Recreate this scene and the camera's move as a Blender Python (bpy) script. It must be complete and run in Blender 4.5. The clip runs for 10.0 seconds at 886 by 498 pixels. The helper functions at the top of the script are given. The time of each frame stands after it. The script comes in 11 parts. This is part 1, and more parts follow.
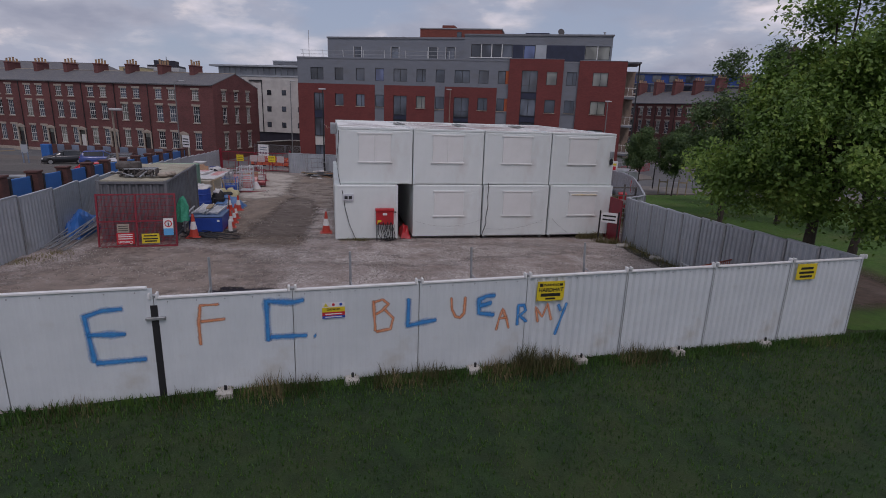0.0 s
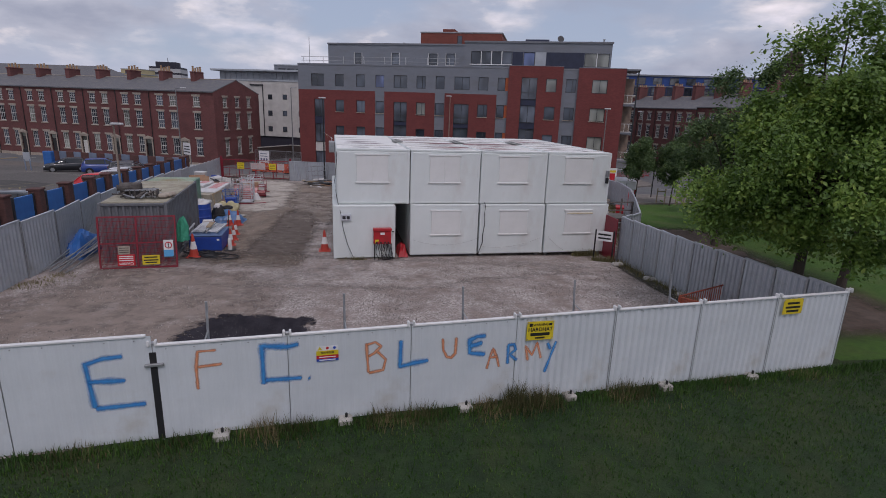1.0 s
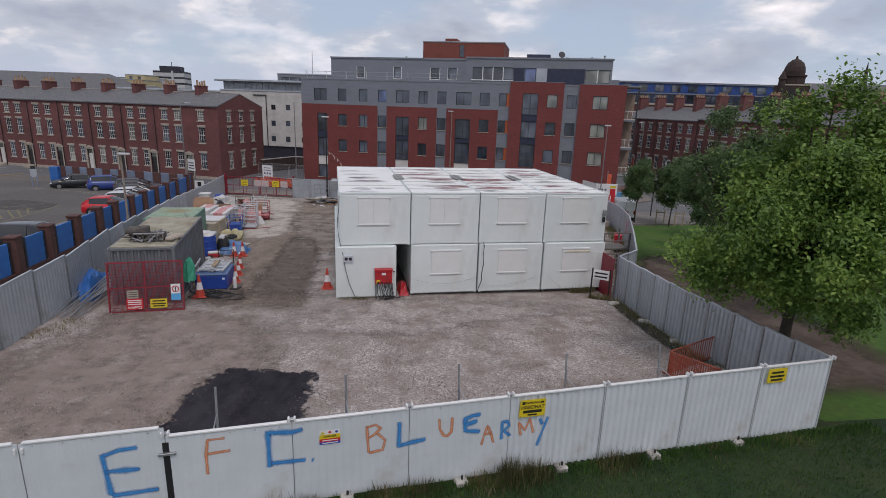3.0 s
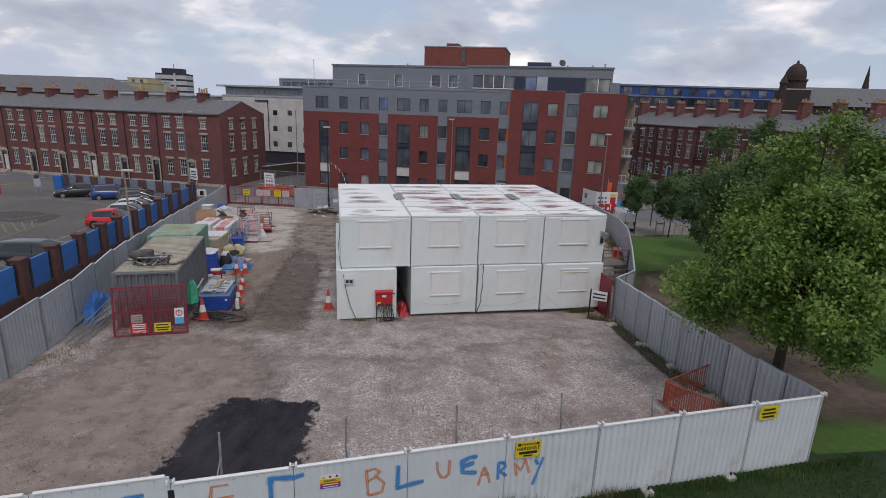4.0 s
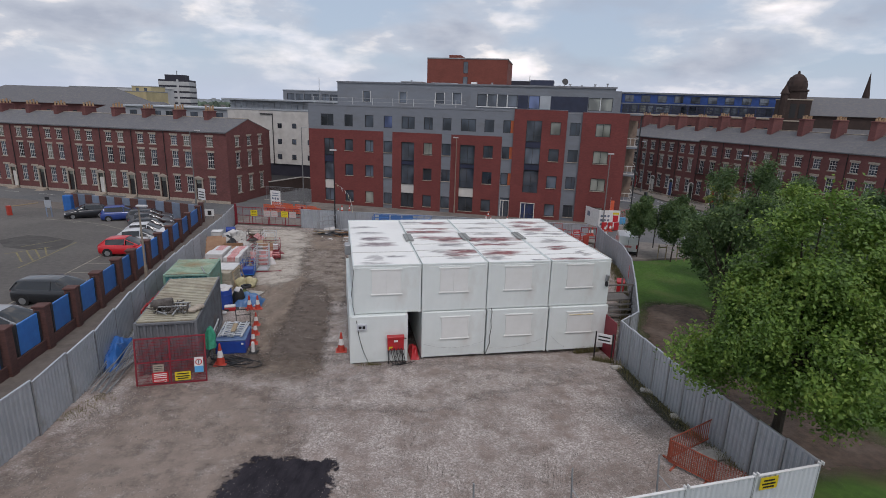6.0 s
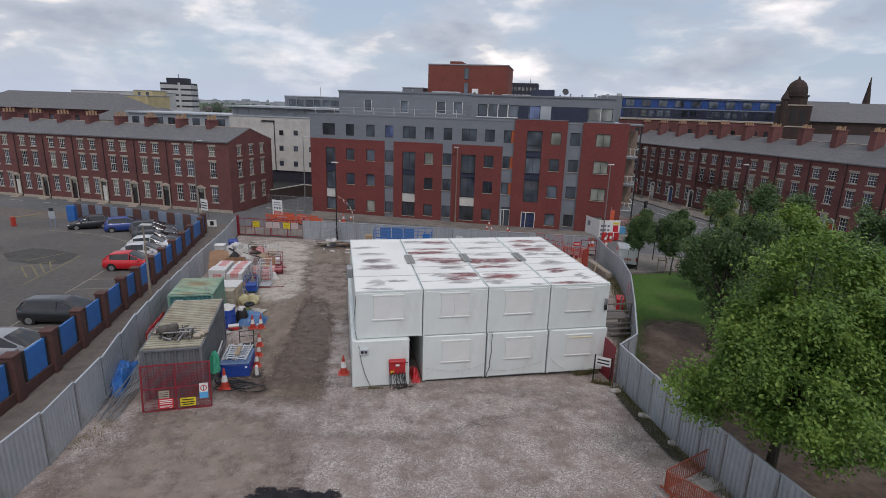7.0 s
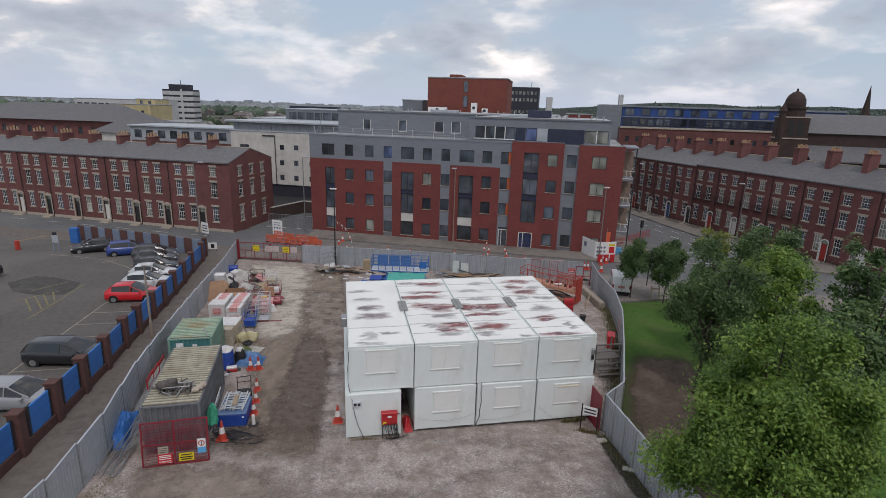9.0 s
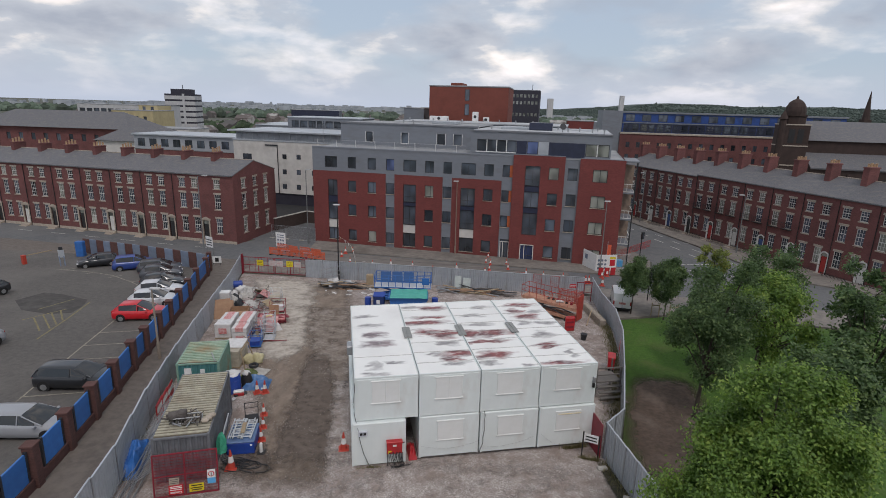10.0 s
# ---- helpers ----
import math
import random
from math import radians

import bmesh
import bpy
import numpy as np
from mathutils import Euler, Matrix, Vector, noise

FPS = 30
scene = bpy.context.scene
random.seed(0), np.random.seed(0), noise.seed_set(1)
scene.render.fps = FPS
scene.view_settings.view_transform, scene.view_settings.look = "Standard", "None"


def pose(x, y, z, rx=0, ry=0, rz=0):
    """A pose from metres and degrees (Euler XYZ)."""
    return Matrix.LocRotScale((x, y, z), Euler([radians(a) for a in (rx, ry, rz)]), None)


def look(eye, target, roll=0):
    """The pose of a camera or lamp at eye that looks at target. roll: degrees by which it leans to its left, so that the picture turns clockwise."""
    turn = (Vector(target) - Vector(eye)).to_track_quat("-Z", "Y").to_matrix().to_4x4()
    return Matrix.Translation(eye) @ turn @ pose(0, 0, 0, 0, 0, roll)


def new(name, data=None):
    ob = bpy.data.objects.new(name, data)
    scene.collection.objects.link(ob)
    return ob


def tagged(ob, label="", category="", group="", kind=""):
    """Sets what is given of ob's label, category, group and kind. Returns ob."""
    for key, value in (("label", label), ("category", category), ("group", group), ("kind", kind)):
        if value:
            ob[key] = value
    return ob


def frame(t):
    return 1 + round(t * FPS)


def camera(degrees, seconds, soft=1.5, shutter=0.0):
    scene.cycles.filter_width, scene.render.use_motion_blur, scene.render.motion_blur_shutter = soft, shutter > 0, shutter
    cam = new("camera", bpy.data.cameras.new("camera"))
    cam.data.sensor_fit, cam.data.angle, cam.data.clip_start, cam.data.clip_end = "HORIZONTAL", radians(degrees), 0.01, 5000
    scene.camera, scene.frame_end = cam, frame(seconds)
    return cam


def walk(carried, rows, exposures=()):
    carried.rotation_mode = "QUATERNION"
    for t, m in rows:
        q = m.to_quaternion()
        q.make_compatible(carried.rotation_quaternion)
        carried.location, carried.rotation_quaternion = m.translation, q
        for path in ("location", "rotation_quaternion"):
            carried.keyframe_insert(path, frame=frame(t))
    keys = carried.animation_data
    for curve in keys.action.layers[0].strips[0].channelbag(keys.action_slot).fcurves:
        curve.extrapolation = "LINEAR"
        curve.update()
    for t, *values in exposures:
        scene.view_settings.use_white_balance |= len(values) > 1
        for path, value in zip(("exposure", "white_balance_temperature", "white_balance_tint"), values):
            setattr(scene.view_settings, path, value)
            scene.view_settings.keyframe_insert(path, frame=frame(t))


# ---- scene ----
cam = camera(79.5, 10.0, soft=0.9)
PATH = [
    (0, (0.407, 0.398, 5.763), (0.38, 2.33, 5.246), 2.0),
    (0.5, (0.486, 0.385, 6.199), (0.456, 2.316, 5.68), 2.0),
    (1, (0.569, 0.372, 6.645), (0.537, 2.303, 6.126), 2.0),
    (1.5, (0.606, 0.354, 7.096), (0.572, 2.285, 6.576), 2.05),
    (2, (0.575, 0.314, 7.547), (0.539, 2.245, 7.028), 2.05),
    (2.5, (0.589, 0.306, 7.986), (0.551, 2.237, 7.468), 2.05),
    (4, (0.669, 0.29, 9.504), (0.622, 2.221, 8.984), 2.0),
    (4.5, (0.599, 0.274, 10.024), (0.551, 2.205, 9.507), 2.0),
    (5, (0.429, 0.219, 10.539), (0.381, 2.15, 10.022), 1.95),
    (5.5, (0.295, 0.154, 11.092), (0.245, 2.086, 10.574), 1.9),
    (7, (0.19, 0.074, 12.89), (0.134, 2.006, 12.373), 1.8),
    (7.5, (0.391, 0.129, 13.493), (0.333, 2.061, 12.975), 1.8),
    (8, (0.582, 0.112, 14.157), (0.521, 2.043, 13.639), 1.75),
    (8.5, (0.661, 0.121, 14.844), (0.599, 2.052, 14.328), 1.7),
    (9, (0.655, 0.044, 15.617), (0.591, 1.975, 15.1), 1.7),
    (9.5, (0.511, -0.082, 16.462), (0.444, 1.849, 15.947), 1.65),
    (10, (0.482, -0.082, 17.234), (0.414, 1.849, 16.719), 1.6),
]
EXPOSE = [(0, -0.64, 6290, 27), (0.5, -0.57, 6290, 27), (1, -0.42, 6290, 26), (1.5, -0.31, 6330, 24.5), (2, -0.23, 6370, 22.5), (4, -0.16, 6430, 20), (7, -0.12, 6430, 17.5), (10, -0.12, 6550, 17)]
walk(cam, [(t, look(eye, target, roll)) for t, eye, target, roll in PATH], EXPOSE)

# ---------------------------------------------------------------- light
SUN_ELEV, SUN_TURN = 56.0, 162.0
world = bpy.data.worlds.new("world")
scene.world = world
world.use_nodes = True
wt = world.node_tree
wn, wl = wt.nodes, wt.links


def wnode(kind, **kw):
    n = wn.new(kind)
    for k, v in kw.items():
        n.inputs[k].default_value = v
    return n


sky = wn.new("ShaderNodeTexSky")
sky.sky_type = "NISHITA"
sky.sun_disc = False
sky.sun_elevation, sky.sun_rotation = radians(SUN_ELEV), radians(SUN_TURN)
coord = wn.new("ShaderNodeTexCoord")
sep = wn.new("ShaderNodeSeparateXYZ")
wl.new(coord.outputs["Generated"], sep.inputs[0])
squash = wn.new("ShaderNodeMapping")
squash.inputs["Scale"].default_value = (1.0, 1.0, 2.7)
squash.inputs["Location"].default_value = (3.4, 1.7, 0.35)
wl.new(coord.outputs["Generated"], squash.inputs[0])
cl1 = wnode("ShaderNodeTexNoise", Scale=3.9, Detail=7.0, Roughness=0.5, Distortion=0.1)
cl2 = wnode("ShaderNodeTexNoise", Scale=6.6, Detail=8.0, Roughness=0.52, Distortion=0.1)
wl.new(squash.outputs[0], cl1.inputs["Vector"])
wl.new(squash.outputs[0], cl2.inputs["Vector"])
blue_to_cloud = wn.new("ShaderNodeValToRGB")
blue_to_cloud.color_ramp.elements[0].position, blue_to_cloud.color_ramp.elements[1].position = 0.36, 0.56
wl.new(cl1.outputs[0], blue_to_cloud.inputs[0])
tone = wn.new("ShaderNodeValToRGB")
el = tone.color_ramp.elements
el[0].position, el[0].color = 0.34, (4.8, 5.5, 6.3, 1)
el[1].position, el[1].color = 0.65, (13.6, 13.2, 12.6, 1)
mid = el.new(0.50)
mid.color = (6.5, 7.2, 7.75, 1)
lit = el.new(0.57)
lit.color = (10.4, 10.4, 9.9, 1)
wl.new(cl2.outputs[0], tone.inputs[0])
mixc = wn.new("ShaderNodeMix")
mixc.data_type = "RGBA"
wl.new(blue_to_cloud.outputs[0], mixc.inputs["Factor"])
veil = wn.new("ShaderNodeMix")
veil.data_type = "RGBA"
veil.inputs["Factor"].default_value = 0.75
wl.new(sky.outputs[0], veil.inputs["A"])
veil.inputs["B"].default_value = (5.6, 7.0, 8.2, 1)
wl.new(veil.outputs["Result"], mixc.inputs["A"])
wl.new(tone.outputs[0], mixc.inputs["B"])
haze = wn.new("ShaderNodeMapRange")
haze.inputs["From Min"].default_value, haze.inputs["From Max"].default_value = 0.0, 0.075
wl.new(sep.outputs[2], haze.inputs[0])
low = wn.new("ShaderNodeMix")
low.data_type = "RGBA"
low.inputs["A"].default_value = (6.0, 7.0, 8.2, 1)
wl.new(haze.outputs[0], low.inputs["Factor"])
wl.new(mixc.outputs["Result"], low.inputs["B"])
bg = wn["Background"]
bg.inputs["Strength"].default_value = 0.092
wl.new(low.outputs["Result"], bg.inputs["Color"])

sun = new("sun", bpy.data.lights.new("sun", "SUN"))
sun.data.energy, sun.data.angle, sun.data.color = 1.15, radians(14), (1.0, 0.95, 0.88)
sx = math.cos(radians(SUN_ELEV))
sun_from = Vector((sx * math.sin(radians(SUN_TURN)), sx * math.cos(radians(SUN_TURN)), math.sin(radians(SUN_ELEV))))
sun.matrix_world = look(tuple(sun_from * 60), (0, 0, 0))

# ---------------------------------------------------------------- materials
MATS = {}


def mat(name, c1, c2=None, scale=3.0, rough=0.7, bump=0.0, metal=0.0, stain=None, stain_scale=0.35, stain_amount=(0.5, 0.7),
        bump_scale=None, vary=0.0, spec=0.5, coords="Object", stretch=(1, 1, 1), detail=5.0):
    """A procedural surface: two tones of grain, one layer of stains, fine relief, an even shift from piece to piece."""
    if name in MATS:
        return MATS[name]
    m = bpy.data.materials.new(name)
    m.use_nodes = True
    nt = m.node_tree
    nn, ll = nt.nodes, nt.links
    bs = nn["Principled BSDF"]
    bs.inputs["Roughness"].default_value = rough
    bs.inputs["Metallic"].default_value = metal
    bs.inputs["Specular IOR Level"].default_value = spec
    tc = nn.new("ShaderNodeTexCoord")
    mp = nn.new("ShaderNodeMapping")
    mp.inputs["Scale"].default_value = stretch
    ll.new(tc.outputs[coords], mp.inputs[0])
    if c2 is None:
        c2 = tuple(v * 0.86 for v in c1)
    nz = nn.new("ShaderNodeTexNoise")
    nz.inputs["Scale"].default_value, nz.inputs["Detail"].default_value, nz.inputs["Roughness"].default_value = scale, detail, 0.6
    ll.new(mp.outputs[0], nz.inputs["Vector"])
    rp = nn.new("ShaderNodeValToRGB")
    rp.color_ramp.elements[0].position, rp.color_ramp.elements[1].position = 0.36, 0.64
    rp.color_ramp.elements[0].color, rp.color_ramp.elements[1].color = (*c2, 1), (*c1, 1)
    ll.new(nz.outputs[0], rp.inputs[0])
    col = rp.outputs[0]
    if stain:
        nz2 = nn.new("ShaderNodeTexNoise")
        nz2.inputs["Scale"].default_value, nz2.inputs["Detail"].default_value, nz2.inputs["Roughness"].default_value = stain_scale, 8.0, 0.62
        ll.new(mp.outputs[0], nz2.inputs["Vector"])
        rp2 = nn.new("ShaderNodeValToRGB")
        rp2.color_ramp.elements[0].position, rp2.color_ramp.elements[1].position = stain_amount
        ll.new(nz2.outputs[0], rp2.inputs[0])
        mx = nn.new("ShaderNodeMix")
        mx.data_type = "RGBA"
        ll.new(rp2.outputs[0], mx.inputs["Factor"])
        ll.new(col, mx.inputs["A"])
        mx.inputs["B"].default_value = (*stain, 1)
        col = mx.outputs["Result"]
    if vary:
        oi = nn.new("ShaderNodeObjectInfo")
        hs = nn.new("ShaderNodeHueSaturation")
        mr = nn.new("ShaderNodeMapRange")
        mr.inputs["To Min"].default_value, mr.inputs["To Max"].default_value = 1 - vary, 1 + vary
        ll.new(oi.outputs["Random"], mr.inputs[0])
        ll.new(mr.outputs[0], hs.inputs["Value"])
        ll.new(col, hs.inputs["Color"])
        col = hs.outputs[0]
    ll.new(col, bs.inputs["Base Color"])
    if bump:
        nb = nn.new("ShaderNodeTexNoise")
        nb.inputs["Scale"].default_value, nb.inputs["Detail"].default_value = bump_scale or scale * 4, 4.0
        ll.new(mp.outputs[0], nb.inputs["Vector"])
        bp = nn.new("ShaderNodeBump")
        bp.inputs["Strength"].default_value, bp.inputs["Distance"].default_value = bump, 0.05
        ll.new(nb.outputs[0], bp.inputs["Height"])
        ll.new(bp.outputs[0], bs.inputs["Normal"])
    MATS[name] = m
    return m


def brick_mat(name, c1, c2, mortar, vary=0.0):
    """Brickwork in stretcher bond, courses of 75 mm, read off the wall's own axes."""
    if name in MATS:
        return MATS[name]
    m = mat(name, c1, c2, scale=0.5, rough=0.85, stain=tuple(v * 0.72 for v in c1), stain_scale=0.25, stain_amount=(0.48, 0.8), vary=vary)
    nt = m.node_tree
    nn, ll = nt.nodes, nt.links
    bs = nn["Principled BSDF"]
    base = bs.inputs["Base Color"].links[0].from_socket
    tc = nn.new("ShaderNodeTexCoord")
    sp = nn.new("ShaderNodeSeparateXYZ")
    ll.new(tc.outputs["Object"], sp.inputs[0])
    ad = nn.new("ShaderNodeMath")
    ll.new(sp.outputs[0], ad.inputs[0])
    ll.new(sp.outputs[1], ad.inputs[1])
    cb = nn.new("ShaderNodeCombineXYZ")
    ll.new(ad.outputs[0], cb.inputs[0])
    ll.new(sp.outputs[2], cb.inputs[1])
    bt = nn.new("ShaderNodeTexBrick")
    bt.inputs["Scale"].default_value = 1.0
    bt.inputs["Brick Width"].default_value, bt.inputs["Row Height"].default_value = 0.225, 0.075
    bt.inputs["Mortar Size"].default_value = 0.008
    bt.inputs["Color1"].default_value, bt.inputs["Color2"].default_value = (1.12, 1.1, 1.1, 1), (0.82, 0.82, 0.84, 1)
    bt.inputs["Mortar"].default_value = (*mortar, 1)
    ll.new(cb.outputs[0], bt.inputs["Vector"])
    mx = nn.new("ShaderNodeMix")
    mx.data_type, mx.blend_type = "RGBA", "MULTIPLY"
    mx.inputs["Factor"].default_value = 1.0
    ll.new(base, mx.inputs["A"])
    ll.new(bt.outputs[0], mx.inputs["B"])
    ll.new(mx.outputs["Result"], bs.inputs["Base Color"])
    bp = nn.new("ShaderNodeBump")
    bp.inputs["Strength"].default_value, bp.inputs["Distance"].default_value = 0.4, 0.01
    bp.invert = True
    ll.new(bt.outputs["Fac"], bp.inputs["Height"])
    ll.new(bp.outputs[0], bs.inputs["Normal"])
    return m


def glass_mat(name, tint, rough=0.05, vary=0.5):
    """Opaque window panes: unlit room and reflections are put into the colour, blotched afresh for each pane."""
    m = mat(name, tuple(v * 1.4 for v in tint), tuple(v * 0.5 for v in tint), scale=0.55, rough=rough, vary=vary, spec=0.9, detail=0.5, stretch=(1.3, 1, 0.8))
    nn, ll = m.node_tree.nodes, m.node_tree.links
    nz = [n for n in nn if n.bl_idname == "ShaderNodeTexNoise"][0]
    nz.noise_dimensions = "4D"
    oi = nn.new("ShaderNodeObjectInfo")
    k = nn.new("ShaderNodeMath")
    k.operation = "MULTIPLY"
    k.inputs[1].default_value = 60.0
    ll.new(oi.outputs["Random"], k.inputs[0])
    ll.new(k.outputs[0], nz.inputs["W"])
    return m




def gravel_mat(name, stone_dark, stone_pale, dust, cell, spread, amount=(0.40, 0.66)):
    """Crushed stone, each chip of its own tone, lying thick in places and trodden into dust in others."""
    m = mat(name, dust, tuple(v * 0.72 for v in dust), scale=1.7, rough=0.95, bump=0.5, bump_scale=26, detail=9)
    nt = m.node_tree
    nn, ll = nt.nodes, nt.links
    bs = nn["Principled BSDF"]
    base = bs.inputs["Base Color"].links[0].from_socket
    tc = nn.new("ShaderNodeTexCoord")
    vo = nn.new("ShaderNodeTexVoronoi")
    vo.inputs["Scale"].default_value = cell
    ll.new(tc.outputs["Object"], vo.inputs["Vector"])
    sp = nn.new("ShaderNodeSeparateColor")
    ll.new(vo.outputs["Color"], sp.inputs[0])
    rp = nn.new("ShaderNodeValToRGB")
    e = rp.color_ramp.elements
    e[0].position, e[0].color = 0.0, (*stone_dark, 1)
    e[1].position, e[1].color = 1.0, (*stone_pale, 1)
    e.new(0.6).color = tuple(stone_dark[i] * 0.6 + stone_pale[i] * 0.4 for i in range(3)) + (1,)
    ll.new(sp.outputs[0], rp.inputs[0])
    nz = nn.new("ShaderNodeTexNoise")
    nz.inputs["Scale"].default_value, nz.inputs["Detail"].default_value, nz.inputs["Roughness"].default_value = spread, 12.0, 0.74
    ll.new(tc.outputs["Object"], nz.inputs["Vector"])
    r2 = nn.new("ShaderNodeValToRGB")
    r2.color_ramp.elements[0].position, r2.color_ramp.elements[1].position = amount
    ll.new(nz.outputs[0], r2.inputs[0])
    mx = nn.new("ShaderNodeMix")
    mx.data_type = "RGBA"
    ll.new(r2.outputs[0], mx.inputs["Factor"])
    ll.new(base, mx.inputs["A"])
    ll.new(rp.outputs[0], mx.inputs["B"])
    ll.new(mx.outputs["Result"], bs.inputs["Base Color"])
    return m


M_GRAVEL = gravel_mat("gravel_ground", (0.255, 0.214, 0.194), (0.6, 0.545, 0.51), (0.282, 0.224, 0.195), 22, 0.8, (0.4, 0.58))
M_TARMAC = mat("fresh_tarmac", (0.017, 0.015, 0.02), (0.034, 0.031, 0.038), scale=2.2, rough=0.95, spec=0.15, bump=0.7, bump_scale=14, stain=(0.046, 0.042, 0.05),
               stain_scale=0.7, stain_amount=(0.44, 0.66), stretch=(1.6, 0.55, 1))
M_TRACK = mat("worn_track", (0.192, 0.147, 0.113), (0.26, 0.206, 0.164), scale=1.6, rough=0.92, bump=0.6, bump_scale=9, stain=(0.108, 0.083, 0.064),
              stain_scale=0.5, stain_amount=(0.46, 0.74), detail=10, stretch=(1.6, 0.6, 1))
# front lawn: its dimmer light is put into a darker green
M_LAWN_DIM = mat("lawn", (0.018, 0.047, 0.009), (0.010, 0.028, 0.006), scale=3, rough=0.95, bump=0.8, bump_scale=30, stain=(0.04, 0.055, 0.014),
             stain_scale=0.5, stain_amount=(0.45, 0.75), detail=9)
# side lawn: the same grass with sunlight put into a brighter green
M_LAWN_LIT = mat("lawn_sunlit_colour", (0.066, 0.148, 0.015), (0.042, 0.102, 0.01), scale=4, rough=0.95, bump=0.6, bump_scale=30, stain=(0.1, 0.125, 0.035),
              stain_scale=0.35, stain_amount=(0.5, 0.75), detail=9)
M_SOIL = mat("bare_soil", (0.115, 0.08, 0.06), (0.065, 0.046, 0.035), scale=3, rough=0.97, bump=0.8, bump_scale=8, stain=(0.17, 0.13, 0.105), stain_scale=0.45, stain_amount=(0.5, 0.75))
M_ASPHALT = mat("asphalt", (0.118, 0.108, 0.099), (0.086, 0.08, 0.074), scale=3, rough=0.9, bump=0.3, bump_scale=40, stain=(0.15, 0.138, 0.125),
                stain_scale=0.12, stain_amount=(0.45, 0.75), detail=8)
M_ROAD = mat("road_asphalt", (0.135, 0.14, 0.145), (0.1, 0.104, 0.108), scale=2, rough=0.88, bump=0.2, bump_scale=40, stain=(0.17, 0.17, 0.165),
             stain_scale=0.1, stain_amount=(0.45, 0.75), detail=8)
M_PAVE = mat("paving", (0.24, 0.215, 0.19), (0.17, 0.155, 0.14), scale=1.6, rough=0.9, bump=0.2, bump_scale=12, stain=(0.12, 0.105, 0.09),
             stain_scale=0.3, stain_amount=(0.5, 0.7))
M_LINE = mat("road_paint", (0.62, 0.61, 0.57), (0.42, 0.41, 0.38), scale=6, rough=0.8)
M_PATH = mat("footpath_asphalt", (0.165, 0.141, 0.122), (0.118, 0.101, 0.088), scale=2, rough=0.92, bump=0.2, bump_scale=30, stain=(0.17, 0.148, 0.128), stain_scale=0.25,
             stain_amount=(0.48, 0.75), detail=9)
M_ISLAND = mat("patched_asphalt", (0.072, 0.066, 0.06), (0.05, 0.047, 0.044), scale=2, rough=0.92, stain=(0.1, 0.095, 0.088), stain_scale=0.5)
M_BAY = mat("faded_bay_paint", (0.34, 0.31, 0.24), (0.17, 0.155, 0.125), scale=4, rough=0.85)
M_LINE_Y = mat("worn_yellow_paint", (0.25, 0.21, 0.085), (0.13, 0.115, 0.075), scale=5, rough=0.85)
M_EARTH = mat("town_ground", (0.09, 0.095, 0.07), (0.05, 0.06, 0.04), scale=0.05, rough=0.95, stain=(0.14, 0.13, 0.12), stain_scale=0.02)
M_HOARD = mat("white_hoarding_steel", (0.63, 0.67, 0.69), (0.575, 0.615, 0.635), scale=1.2, rough=0.45, stain=(0.48, 0.47, 0.43), stain_scale=0.9,
              stain_amount=(0.56, 0.82), vary=0.03)
M_HOARD_G = mat("grey_hoarding_steel", (0.435, 0.465, 0.5), (0.375, 0.405, 0.44), scale=1.2, rough=0.42, metal=0.25, stain=(0.25, 0.25, 0.24), stain_scale=0.8,
                stain_amount=(0.55, 0.8), vary=0.09)
M_CAP = mat("white_plastic_cap", (0.78, 0.78, 0.77), None, scale=2, rough=0.4)
M_GALV = mat("galvanised_steel", (0.42, 0.43, 0.44), (0.33, 0.34, 0.35), scale=5, rough=0.45, metal=0.7)
M_CONC = mat("concrete_block", (0.5, 0.48, 0.44), (0.36, 0.34, 0.31), scale=4, rough=0.92, bump=0.4, stain=(0.22, 0.2, 0.17), stain_scale=1.5)
M_CABIN = mat("white_cabin_paint", (0.718, 0.765, 0.752), (0.672, 0.72, 0.706), scale=1.4, rough=0.5, bump=0.04, bump_scale=2.0, stain=(0.58, 0.56, 0.53),
              stain_scale=0.75, stain_amount=(0.57, 0.85), stretch=(1, 1, 0.45), vary=0.02)
M_SHUT = mat("cream_shutter_paint", (0.75, 0.76, 0.745), (0.71, 0.72, 0.7), scale=2, rough=0.45, vary=0.02)
# near-black colour paints the dark of unlit rooms onto solid blocks
M_DARK = mat("unlit_room_fill", (0.012, 0.012, 0.013), None, scale=2, rough=0.9)
M_BLACK = mat("black_rubber", (0.018, 0.018, 0.02), None, scale=8, rough=0.6)
M_BRICK = brick_mat("red_brick_new", (0.208, 0.051, 0.045), (0.17, 0.042, 0.037), (0.85, 0.9, 0.95))
M_BRICK_O = brick_mat("red_brick_old", (0.185, 0.069, 0.062), (0.13, 0.049, 0.045), (0.95, 1.05, 1.15), vary=0.1)
M_GREYCLAD = mat("grey_cladding", (0.198, 0.216, 0.245), (0.178, 0.195, 0.221), scale=0.8, rough=0.5, stretch=(1, 1, 3), stain=(0.165, 0.17, 0.185),
                 stain_scale=0.3, stain_amount=(0.5, 0.75))
M_NAVY = mat("dark_blue_panel", (0.03, 0.036, 0.07), (0.022, 0.027, 0.052), scale=1, rough=0.35)
M_FRAME = mat("dark_window_metal", (0.03, 0.032, 0.036), None, scale=3, rough=0.4)
M_WFRAME = mat("white_window_paint", (0.7, 0.69, 0.66), None, scale=3, rough=0.5)
# tints carry painted grey-blue reflections, paler in the tall panes
M_GLASS = glass_mat("window_glass", (0.064, 0.078, 0.098), vary=0.55)
M_GLASS_T = glass_mat("tall_window_glass", (0.082, 0.096, 0.118), vary=0.3)
